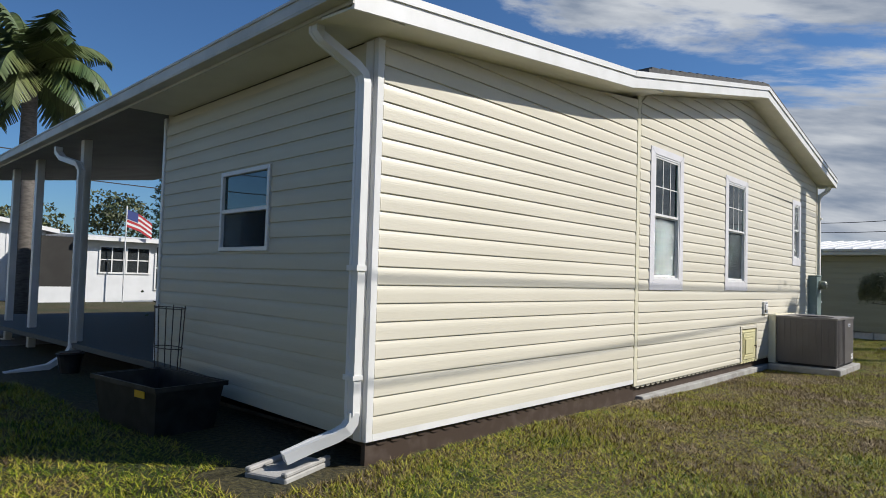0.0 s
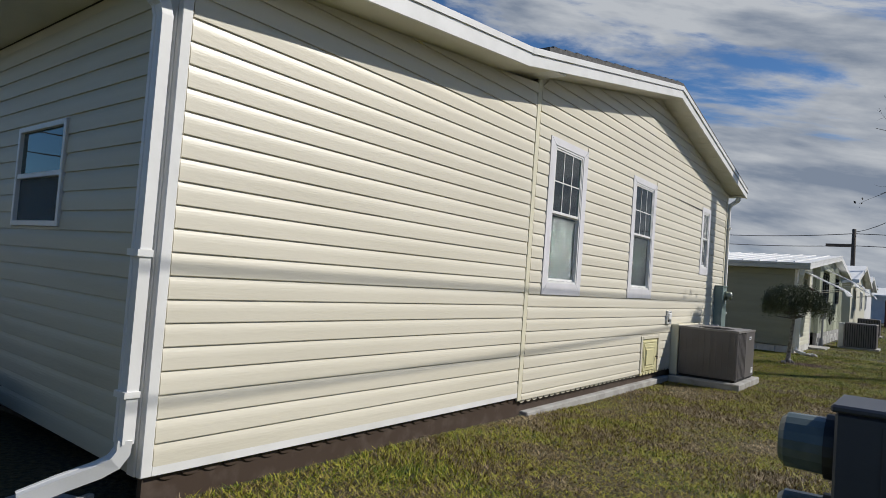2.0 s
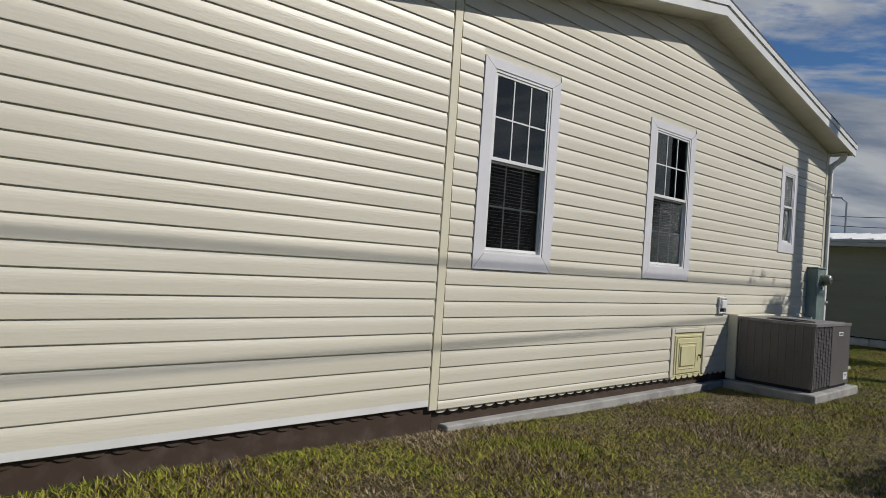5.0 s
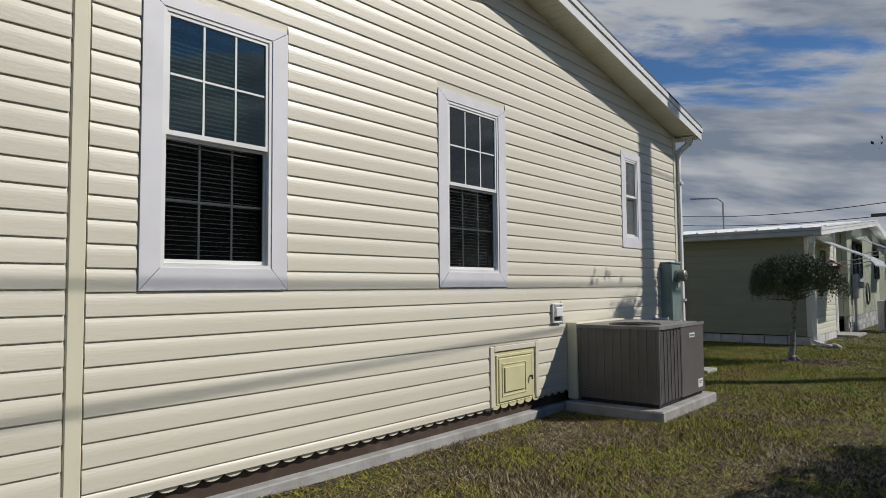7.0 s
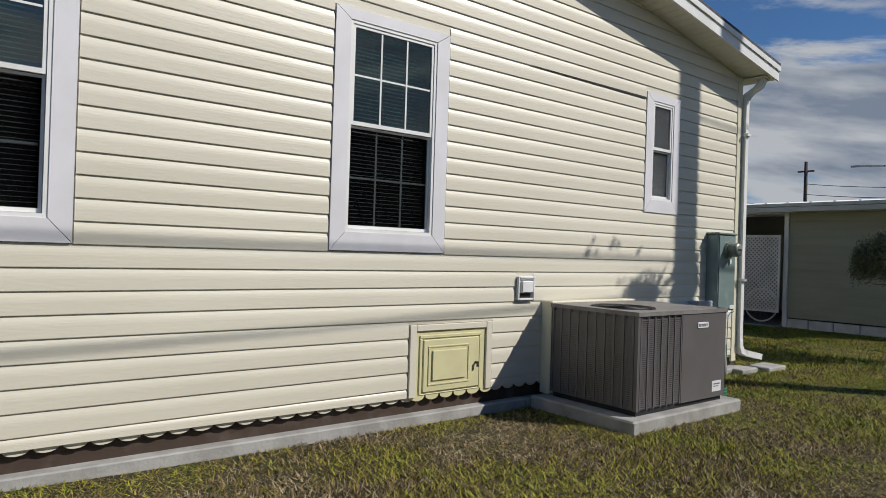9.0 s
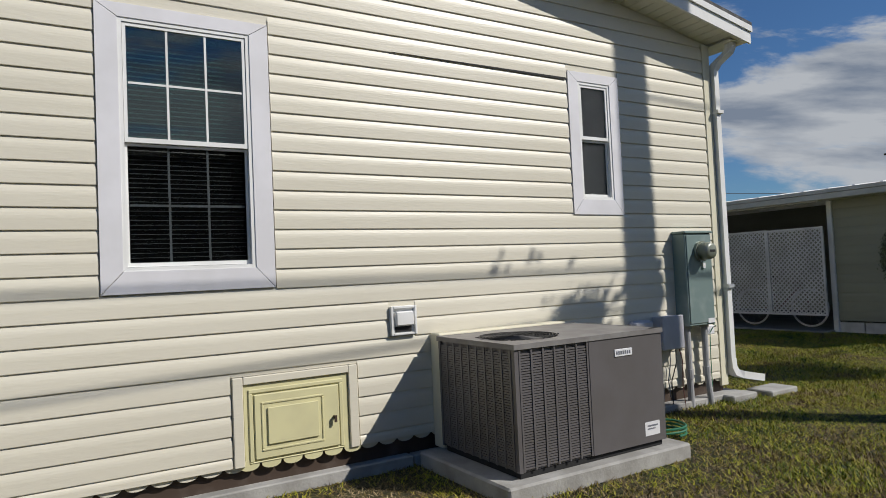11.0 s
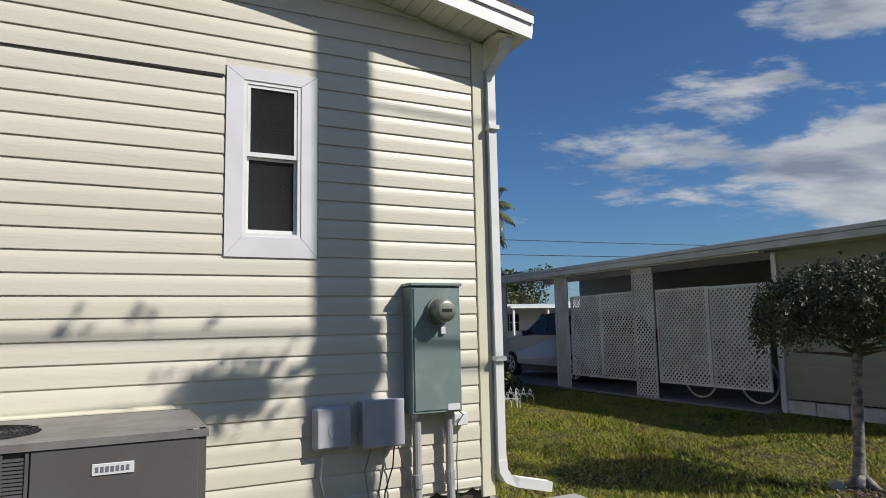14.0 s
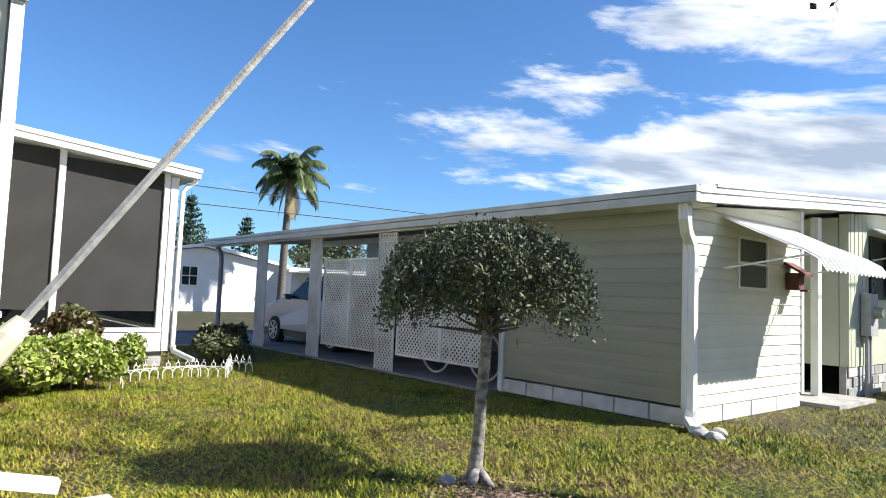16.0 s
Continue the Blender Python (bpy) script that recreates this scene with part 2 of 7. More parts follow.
M["glass"] = glass("window_glass", (0.26, 0.44, 0.43), 0.01, 0.06)
M["glass_dark"] = glass("screened_glass", (0.54, 0.56, 0.57), 0.15, 0.0, 1.12)
M["glass_obscure"] = glass("obscure_glass", (0.05, 0.05, 0.06), 0.30, 0.03)
M["car_glass"] = mat("tinted_car_glass", (0.010, 0.013, 0.022), 0.22, spec=0.2)


def ground_material():
    ma = bpy.data.materials.new("lawn_soil")
    ma.use_nodes = True
    nt = ma.node_tree
    N, L = nt.nodes.new, nt.links.new
    bs = nt.nodes["Principled BSDF"]
    bs.inputs["Roughness"].default_value = 0.9
    geo = N("ShaderNodeNewGeometry")
    a, b = N("ShaderNodeTexNoise"), N("ShaderNodeTexNoise")
    a.inputs["Scale"].default_value, a.inputs["Detail"].default_value = 0.55, 4
    b.inputs["Scale"].default_value, b.inputs["Detail"].default_value = 28, 6
    for n in (a, b):
        L(geo.outputs["Position"], n.inputs["Vector"])
    r1, r2, mx = N("ShaderNodeValToRGB"), N("ShaderNodeValToRGB"), N("ShaderNodeMix")
    r1.color_ramp.elements[0].position, r1.color_ramp.elements[0].color = 0.36, (0.055, 0.070, 0.014, 1)
    r1.color_ramp.elements[1].position, r1.color_ramp.elements[1].color = 0.66, (0.12, 0.09, 0.04, 1)
    r2.color_ramp.elements[0].position, r2.color_ramp.elements[0].color = 0.35, (0.18, 0.18, 0.16, 1)
    r2.color_ramp.elements[1].position, r2.color_ramp.elements[1].color = 0.7, (0.85, 0.85, 0.75, 1)
    L(a.outputs[0], r1.inputs[0])
    L(b.outputs[0], r2.inputs[0])
    mx.data_type, mx.blend_type = "RGBA", "MULTIPLY"
    mx.inputs[0].default_value = 1
    L(r1.outputs[0], mx.inputs[6])
    L(r2.outputs[0], mx.inputs[7])
    L(mx.outputs[2], bs.inputs["Base Color"])
    bu = N("ShaderNodeBump")
    bu.inputs["Strength"].default_value, bu.inputs["Distance"].default_value = 0.8, 0.03
    L(b.outputs[0], bu.inputs["Height"])
    L(bu.outputs[0], bs.inputs["Normal"])
    return ma


M["ground"] = ground_material()
# dark grey standing in for the shade below the white carport roofs
M["underside"] = mat("roof_shade_grey", (0.22, 0.22, 0.20), 0.6, second=(0.16, 0.16, 0.15), scale=1.5)


def grass_material():
    """Green blades, dry in patches of the lawn; every blade differs."""
    ma = bpy.data.materials.new("grass_blades")
    ma.use_nodes = True
    nt = ma.node_tree
    N, L = nt.nodes.new, nt.links.new
    bs = nt.nodes["Principled BSDF"]
    bs.inputs["Roughness"].default_value = 0.55
    bs.inputs["Specular IOR Level"].default_value = 0.25
    geo, a, ad = N("ShaderNodeNewGeometry"), N("ShaderNodeTexNoise"), N("ShaderNodeMath")
    a.inputs["Scale"].default_value, a.inputs["Detail"].default_value, a.inputs["Roughness"].default_value = 1.3, 8, 0.72
    L(geo.outputs["Position"], a.inputs["Vector"])
    sub = N("ShaderNodeMath")
    sub.operation = "MULTIPLY_ADD"
    boost = N("ShaderNodeMath")
    boost.operation = "MULTIPLY_ADD"
    L(a.outputs[0], boost.inputs[0])
    boost.inputs[1].default_value, boost.inputs[2].default_value = 1.9, -0.47
    L(geo.outputs["Random Per Island"], sub.inputs[0])
    sub.inputs[1].default_value, sub.inputs[2].default_value = 0.44, -0.22
    L(boost.outputs[0], ad.inputs[0])
    L(sub.outputs[0], ad.inputs[1])
    # worn, thatchy ground beside the house, fresher lawn at both ends
    sep, sc, st = N("ShaderNodeSeparateXYZ"), N("ShaderNodeMath"), N("ShaderNodeValToRGB")
    L(geo.outputs["Position"], sep.inputs[0])
    sc.operation = "MULTIPLY"
    sc.inputs[1].default_value = 1 / 20
    L(sep.outputs[1], sc.inputs[0])
    L(sc.outputs[0], st.inputs[0])
    st.color_ramp.elements[0].position, st.color_ramp.elements[0].color = 0.15, (0.02, 0.02, 0.02, 1)
    st.color_ramp.elements[1].position, st.color_ramp.elements[1].color = 0.70, (0.0, 0.0, 0.0, 1)
    for pp, vv in ((0.26, 0.12), (0.36, 0.22), (0.55, 0.22), (0.66, 0.05)):
        el = st.color_ramp.elements.new(pp)
        el.color = (vv, vv, vv, 1)
    ad2 = N("ShaderNodeMath")
    L(ad.outputs[0], ad2.inputs[0])
    L(st.outputs[0], ad2.inputs[1])
    r = N("ShaderNodeValToRGB")
    e = r.color_ramp.elements
    e[0].position, e[0].color = 0.20, (0.022, 0.052, 0.005, 1)
    e[1].position, e[1].color = 1.0, (0.48, 0.38, 0.22, 1)
    for p, c in ((0.36, (0.15, 0.20, 0.012, 1)), (0.50, (0.40, 0.38, 0.035, 1)), (0.61, (0.27, 0.205, 0.065, 1)), (0.74, (0.085, 0.056, 0.030, 1)), (0.86, (0.16, 0.115, 0.065, 1))):
        x = e.new(p)
        x.color = c
    L(ad2.outputs[0], r.inputs[0])
    L(r.outputs[0], bs.inputs["Base Color"])
    return ma


M["grass"] = grass_material()


# ---- mesh helpers ----
def part(name, bm, material, parent=None, label="", kind="", smooth=False):
    me = bpy.data.meshes.new(name)
    bm.to_mesh(me)
    bm.free()
    for ma in (material if isinstance(material, (list, tuple)) else [material]):
        me.materials.append(ma)
    if smooth:
        me.shade_smooth()
    ob = new(name, me)
    ob.parent = parent
    return tagged(ob, label=label, kind=kind)


def thing(name, at=(0, 0, 0), label="", category="", group="", kind="", rz=0.0):
    ob = new(name)
    ob.empty_display_size = 0.2
    ob.matrix_basis = pose(*at, 0, 0, rz)
    return tagged(ob, label, category, group, kind)


def box(bm, x0, y0, z0, x1, y1, z1, bevel=0.0, m=None):
    vs = [bm.verts.new((x, y, z)) for x in (x0, x1) for y in (y0, y1) for z in (z0, z1)]
    fs = [bm.faces.new([vs[i] for i in q]) for q in ((0, 1, 3, 2), (4, 6, 7, 5), (0, 4, 5, 1), (2, 3, 7, 6), (0, 2, 6, 4), (1, 5, 7, 3))]
    if bevel:
        es = list({e for f in fs for e in f.edges})
        r = bmesh.ops.bevel(bm, geom=es, offset=bevel, segments=1, affect="EDGES")
        vs = list({v for v in r["verts"]} | {v for f in r["faces"] for v in f.verts} | {v for v in vs if v.is_valid})
    if m is not None:
        for v in vs:
            if v.is_valid:
                v.co = m @ v.co
    return bm


def boxes(*rows, bevel=0.0):
    bm = bmesh.new()
    for r in rows:
        box(bm, *r, bevel=bevel)
    return bm


def prism(bm, pts, axis, a, b):
    """A polygon of (p, q) pulled along an axis from a to b."""
    def at(p, q, r):
        return {"x": (r, p, q), "y": (p, r, q), "z": (p, q, r)}[axis]
    A, B = [bm.verts.new(at(p, q, a)) for p, q in pts], [bm.verts.new(at(p, q, b)) for p, q in pts]
    n = len(pts)
    bm.faces.new(A)
    bm.faces.new(B[::-1])
    for i in range(n):
        bm.faces.new((A[i], B[i], B[(i + 1) % n], A[(i + 1) % n]))
    bmesh.ops.recalc_face_normals(bm, faces=bm.faces[:])
    return bm


def tube(bm, pts, r, seg=8, caps=True):
    """A round tube through points; r is a radius or one for each point."""
    pts = [Vector(p) for p in pts]
    rs = r if isinstance(r, (list, tuple)) else [r] * len(pts)
    rings, prev = [], None
    for i, p in enumerate(pts):
        d = (pts[min(i + 1, len(pts) - 1)] - pts[max(i - 1, 0)]).normalized()
        if prev is None:
            a = d.orthogonal().normalized()
        else:
            a = (prev - d * prev.dot(d)).normalized()
        prev = a
        b = d.cross(a)
        rings.append([bm.verts.new(p + (a * math.cos(2 * math.pi * k / seg) + b * math.sin(2 * math.pi * k / seg)) * rs[i]) for k in range(seg)])
    for A, B in zip(rings, rings[1:]):
        for k in range(seg):
            bm.faces.new((A[k], A[(k + 1) % seg], B[(k + 1) % seg], B[k]))
    if caps:
        bm.faces.new(rings[0][::-1])
        bm.faces.new(rings[-1])
    return bm


def profile_pipe(bm, pts, w, d, side):
    """A flat-sided ribbed pipe through points; side is the direction of its width."""
    pts, side = [Vector(p) for p in pts], Vector(side).normalized()
    shape = [(-1, -1), (-0.55, -1), (-0.47, -0.72), (-0.1, -0.72), (0, -1), (0.1, -0.72), (0.47, -0.72), (0.55, -1), (1, -1), (1, 1), (0.5, 1), (0.4, 0.85), (-0.4, 0.85), (-0.5, 1), (-1, 1)]
    rings = []
    for i, p in enumerate(pts):
        t = (pts[min(i + 1, len(pts) - 1)] - pts[max(i - 1, 0)]).normalized()
        n = t.cross(side).normalized()
        rings.append([bm.verts.new(p + side * (a * w / 2) + n * (b * d / 2)) for a, b in shape])
    k = len(shape)
    for A, B in zip(rings, rings[1:]):
        for i in range(k):
            bm.faces.new((A[i], A[(i + 1) % k], B[(i + 1) % k], B[i]))
    bm.faces.new(rings[0][::-1])
    bm.faces.new(rings[-1])
    bmesh.ops.recalc_face_normals(bm, faces=bm.faces[:])
    return bm


def from_arrays(name, verts, faces, material, parent=None, label="", kind="", category=""):
    me = bpy.data.meshes.new(name)
    me.from_pydata([tuple(v) for v in verts], [], [tuple(f) for f in faces])
    me.materials.append(material)
    ob = new(name, me)
    ob.parent = parent
    return tagged(ob, label, category, kind=kind)


def tris_mesh(name, V, k, material, parent=None, label="", kind="", category=""):
    """V: an array (n, k, 3) of separate flat pieces of k corners."""
    n = len(V)
    me = bpy.data.meshes.new(name)
    me.vertices.add(n * k)
    me.vertices.foreach_set("co", V.reshape(-1).astype(np.float32))
    me.loops.add(n * k)
    me.loops.foreach_set("vertex_index", np.arange(n * k, dtype=np.int32))
    me.polygons.add(n)
    me.polygons.foreach_set("loop_start", np.arange(0, n * k, k, dtype=np.int32))
    me.update(calc_edges=True)
    me.validate()
    me.materials.append(material)
    ob = new(name, me)
    ob.parent = parent
    return tagged(ob, label, category, kind=kind)


def leaves(rng, centres, size, aspect=2.5, droop=0.0):
    """Leaf-shaped quads about centres, turned at random."""
    n = len(centres)
    d = rng.normal(size=(n, 3))
    d[:, 2] -= droop
    d /= np.linalg.norm(d, axis=1)[:, None]
    o = rng.normal(size=(n, 3))
    s = np.cross(d, o)
    s /= np.linalg.norm(s, axis=1)[:, None]
    L = (size * rng.uniform(0.6, 1.3, n))[:, None]
    c = np.asarray(centres)
    return np.stack([c - d * L / 2, c + s * L / (2 * aspect) - d * L * 0.05, c + d * L / 2, c - s * L / (2 * aspect) - d * L * 0.05], axis=1)


def wall_mesh(bm, s0, s1, top, thick, holes=(), z0=0.0):
    """A wall in its own frame: x along it, y from 0 back to -thick; top is a height or a function of x. holes: (a, b, c, d) from a to b, from height c to d."""
    f = top if callable(top) else (lambda s: top)
    cuts = sorted({s0, s1, *[v for h in holes for v in h[:2]], *( [BREAK] if callable(top) and s0 < BREAK < s1 else [])})
    for a, b in zip(cuts, cuts[1:]):
        mid, spans, z = (a + b) / 2, [], z0
        for h in sorted((h for h in holes if h[0] < mid < h[1]), key=lambda h: h[2]):
            spans.append((z, z, h[2], h[2]))
            z = h[3]
        spans.append((z, z, f(a), f(b)))
        for za, zb, ta, tb in spans:
            if ta - za < 1e-4 and tb - zb < 1e-4:
                continue
            P = [(a, za), (b, zb), (b, tb), (a, ta)]
            F = [bm.verts.new((p, 0, q)) for p, q in P]
            B = [bm.verts.new((p, -thick, q)) for p, q in P]
            bm.faces.new(F)
            bm.faces.new(B[::-1])
            for i in range(4):
                bm.faces.new((F[i], B[i], B[(i + 1) % 4], F[(i + 1) % 4]))
    bmesh.ops.recalc_face_normals(bm, faces=bm.faces[:])
    return bm


BREAK = 1e9
LAP = ((0.0, 0.0), (0.0175, 0.0), (0.0185, 0.025), (0.0180, 0.52), (0.0170, 0.64), (0.0148, 0.76), (0.0082, 0.97), (0.0070, 1.0))
SIDING_CACHE = {}


def siding(parent, s0, s1, z0, h, rows, material, holes=(), top=None, gap=0.008, lap=LAP, y=0.0015):
    """Lapped siding boards as parts of a wall whose own x runs along it and y outwards."""
    for i in range(rows):
        za, zb = z0 + i * h, z0 + (i + 1) * h
        spans = [(s0, s1)]
        for a, b, c, d in holes:
            if c < zb - 0.03 and d > za + 0.02:
                nxt = []
                for p, q in spans:
                    if b <= p or a >= q:
                        nxt.append((p, q))
                    else:
                        if a - p > 0.02:
                            nxt.append((p, a - gap))
                        if q - b > 0.02:
                            nxt.append((b + gap, q))
                spans = nxt
        for a, b, c, d in holes:
            for lo, hi, depth in ((za, c - 0.003, 0.0175), (d + 0.003, zb, 0.0100)):
                if lo >= za and hi <= zb and hi - lo > 0.012 and (lo > za or hi < zb) and c < zb - 0.03 and d > za + 0.02:
                    part("siding_board", boxes((a - gap, y, lo, b + gap, y + depth, hi)), material, parent)
        for p, q in spans:
            # where a sloping roof cuts the board, its ends follow the slope
            ends = []
            for k in (0.0, 1.0):
                z = za + (zb - za) * k
                if top is None:
                    ends.append((p, q))
                else:
                    lo, hi = top(z)
                    ends.append((max(p, lo), min(q, hi)))
            if ends[0][1] - ends[0][0] < 0.03:
                continue
            if ends[1][1] < ends[1][0]:
                mid = (ends[1][0] + ends[1][1]) / 2
                ends[1] = (mid, mid + 0.001)
            key = (id(lap), material.name, round(h, 4), *[round(v - ends[0][0], 3) for e in ends for v in e])
            me = SIDING_CACHE.get(key)
            if me is None:
                bm = bmesh.new()
                A, B = [], []
                for o, k in lap:
                    A.append(bm.verts.new((ends[0][0] + (ends[1][0] - ends[0][0]) * k - ends[0][0], o, k * h)))
                    B.append(bm.verts.new((ends[0][1] + (ends[1][1] - ends[0][1]) * k - ends[0][0], o, k * h)))
                for j in range(len(lap) - 1):
                    bm.faces.new((A[j], B[j], B[j + 1], A[j + 1]))
                bm.faces.new(A[::-1])
                bm.faces.new(B)
                me = bpy.data.meshes.new("siding_board")
                bm.to_mesh(me)
                bm.free()
                me.materials.append(material)
                SIDING_CACHE[key] = me
            ob = new("siding_board", me)
            ob.parent = parent
            ob.location = (ends[0][0], y, za)


def ground_z(x, y):
    t = min(max((9.0 - y) / 4.5, 0), 1)
    return 0.07 * t * t * (3 - 2 * t)


# ---- ground ----
def make_ground():
    xs = sorted({-400, -120, -60, -40, -30, *[x * 0.5 for x in range(-44, 25)], 20, 40, 90, 400})
    ys = sorted({-400, -100, -40, -20, *[y * 0.5 for y in range(-12, 60)], 36, 45, 60, 90, 160, 400})
    V = [(x, y, ground_z(x, y) if -12 < x < 12 and y > -30 else 0.0) for y in ys for x in xs]
    n = len(xs)
    F = [(j * n + i, j * n + i + 1, (j + 1) * n + i + 1, (j + 1) * n + i) for j in range(len(ys) - 1) for i in range(n - 1)]
    return from_arrays("ground", V, F, M["ground"], label="mown lawn with dry brown patches", kind="structure", category="lawn")


ground = make_ground()


def no_grass(x, y):
    """Where the lawn stops: houses, slabs, road."""
    m = (x < -3.32) & (y > 2.3) & (y < 14.5)
    m |= (x < -3.25) & (x > -3.9) & (y > 2.0) & (y < 2.9)
    m |= (x < -6.0) & (y > 2.2) & (y < 14.5)
    m |= (x < -9.4) & (y > 14.0) & (y < 17.2)
    m |= (x < -2.84) & (y > 19.95)
    m |= (x < -5.45) & (y > 19.6)
    m |= (x < -2.7) & (y > 22.4)
    m |= (x > -3.35) & (x < -2.33) & (y > 11.05) & (y < 12.52)
    m |= (x < -12.8) & (x > -16.65)
    m |= (x > -0.45) & (x < 0.0) & (y > 2.68) & (y < 2.90)
    return m


def make_grass():
    rng = np.random.default_rng(5)
    zones = [  # x0, x1, y0, y1, blades per square metre, height, width
        (-3.4, 1.2, 1.6, 10.0, 6200, 0.036, 0.0100),
        (-3.4, 0.9, 10.0, 16.0, 5400, 0.036, 0.0100),
        (-9.5, 1.2, 14.5, 20.5, 4000, 0.042, 0.0115),
        (-8.0, -3.3, 0.2, 2.9, 3200, 0.050, 0.0095),
        (0.9, 5.0, 6.0, 22.0, 900, 0.045, 0.009),
        (-2.8, 5.0, 20.5, 34.0, 900, 0.05, 0.012),
        (-2.8, 6.0, 34.0, 60.0, 130, 0.06, 0.03),
        (-15.0, -6.0, 14.5, 20.0, 1100, 0.045, 0.009),
        (-30.0, -16.65, 0.0, 40.0, 90, 0.06, 0.03),
    ]
    out = []
    for x0, x1, y0, y1, dens, h, w in zones:
        n = int((x1 - x0) * (y1 - y0) * dens)
        x, y = rng.uniform(x0, x1, n), rng.uniform(y0, y1, n)
        keep = ~no_grass(x, y)
        x, y = x[keep], y[keep]
        n = len(x)
        z = 0.07 * (lambda t: t * t * (3 - 2 * t))(np.clip((9.0 - y) / 4.5, 0, 1))
        tall = rng.uniform(0.35, 1.25, n) * h * (0.8 + 0.35 * np.sin(x * 2.3 + y * 1.1) * np.sin(y * 1.7 - x))
        a, lean = rng.uniform(0, 2 * np.pi, n), rng.uniform(0.3, 1.9, n) * h
        b = a + rng.uniform(0.9, 2.2, n)
        p = np.stack([x, y, z - 0.004], 1)
        side = np.stack([np.cos(b), np.sin(b), 0 * a], 1) * (w / 2 * rng.uniform(0.6, 1.3, n))[:, None]
        tip = p + np.stack([np.cos(a) * lean, np.sin(a) * lean, tall], 1)
        out.append(np.stack([p - side, p + side, tip], 1))
    V = np.concatenate(out)
    tris_mesh("grass", V, 3, M["grass"], label="short lawn grass, green with dry brown blades", kind="stuff", category="grass")


make_grass()

road = part("road", boxes((-16.4, -60, 0.0, -13.0, 90, 0.012)), M["asphalt"], label="pale worn asphalt road", kind="structure")
kerb = part("kerb", boxes((-16.62, -60, 0.0, -16.401, 90, 0.06), (-12.999, -60, 0, -12.8, 90, 0.022)), M["concrete"], label="low concrete gutter edge", kind="structure")

# ---- the cream house ----
WX, YS, YN, SEAM = -3.35, 2.87, 14.283, 6.62
RIDGE_Y, RIDGE_Z, PITCH, NEAR_PITCH = 10.12, 3.99, 0.178, 0.200
EAVE_Y, EAVE_Z, ADD_SLOPE = 2.42, 2.775, 0.105


def gable_under(y):
    return RIDGE_Z - (PITCH if y > RIDGE_Y else NEAR_PITCH) * abs(y - RIDGE_Y)


def add_under(y):
    return EAVE_Z + (y - EAVE_Y) * ADD_SLOPE


WINDOWS = {"w1": (6.895, 7.80, 1.205, 2.79, 0.11), "w2": (9.24, 10.165, 1.21, 2.785, 0.11), "w3": (12.545, 13.09, 1.66, 2.80, 0.10)}


def opening(k):
    a, b, c, d, t = WINDOWS[k]
    return (-(b - t), -(a + t), c + 0.12, d - 0.075)


wall_east = thing("wall_east", (WX, 0, 0), "cream vinyl-sided gable wall of the house", kind="structure", rz=-90)
BREAK = -RIDGE_Y
part("wall_core", wall_mesh(bmesh.new(), -YN, -SEAM, lambda s: gable_under(-s) + 0.02, 0.14, [opening(k) for k in WINDOWS], 0.20), M["siding"], wall_east)
BREAK = 1e9
part("wall_core", wall_mesh(bmesh.new(), -SEAM + 0.001, -YS - 0.01, lambda s: add_under(-s) + 0.01, 0.14, (), 0.235), M["siding"], wall_east)

SKEW = 176.0
SOUTH_W = 3.42
wall_south = thing("wall_south", (WX, YS, 0), "cream vinyl-sided wall under the eave, shade in its colour", kind="structure", rz=SKEW)
SW = (1.258, 2.085, 1.44, 2.115)
part("wall_core", wall_mesh(bmesh.new(), 0.01, SOUTH_W, 2.80, 0.12, [(SW[0] + 0.03, SW[1] - 0.03, SW[2] + 0.03, SW[3] - 0.03)], 0.23), M["siding_shade"], wall_south)
wall_north = part("wall_north", boxes((-14.2, YN - 0.14, 0.12, WX - 0.142, YN, 3.26)), M["siding"], label="cream vinyl side wall", kind="structure")
wall_west = part("wall_west", boxes((-14.4, SEAM, 0.05, -14.22, YN, 3.3)), M["siding"], label="cream vinyl front wall", kind="structure")
wall_carport = part("wall_carport", boxes((-14.2, SEAM + 0.01, 0.05, -6.80, SEAM + 0.14, 3.2), (-6.79, 3.13, 0.1, -6.68, SEAM - 0.01, 2.85)), M["siding_shade"], label="cream wall beside the carport, darkened for its shade", kind="structure")
floor_inside = part("floor", boxes((-14.2, 3.0, 0.30, WX - 0.16, YN - 0.15, 0.36)), M["room"], label="interior floor coloured dark for the dim room", kind="structure")
ceiling = part("ceiling", boxes((-14.2, SEAM + 0.16, 2.95, WX - 0.16, YN - 0.15, 3.0)), M["room"], label="interior ceiling coloured dark for the dim room", kind="structure")
# dim rooms behind the windows, their dimness put into the dark grey
part("wall_inside", boxes((-6.3, 6.9, 0.37, -6.2, 14.1, 2.94), (-6.19, 8.7, 0.37, WX - 0.17, 8.78, 2.94), (-6.19, 11.6, 0.37, WX - 0.17, 11.68, 2.94)), M["room"], label="inner partitions coloured dark for the dim room", kind="structure")

# foundation: brown skirting with its scalloped edge, concrete footing
skirt = thing("skirting", (0, 0, 0), "dark brown scalloped skirting strip", kind="structure")
part("panel", boxes((WX - 0.06, SEAM + 0.02, 0.04, WX - 0.03, YN, 0.24), (WX - 0.05, YS + 0.02, -0.02, WX - 0.01, SEAM, 0.25)), M["brown"], skirt)


def scallops(y0, y1, z, x, step=0.128):
    bm = bmesh.new()
    y = y0
    while y < y1:
        pts = [(y, z + 0.03), (y + step * 0.9, z + 0.03)] + [(y + step * (0.45 + 0.45 * math.cos(a)), z - 0.030 * math.sin(a)) for a in [math.pi * k / 8 for k in range(9)]]
        prism(bm, pts, "x", x, x + 0.004)
        y += step
    return bm


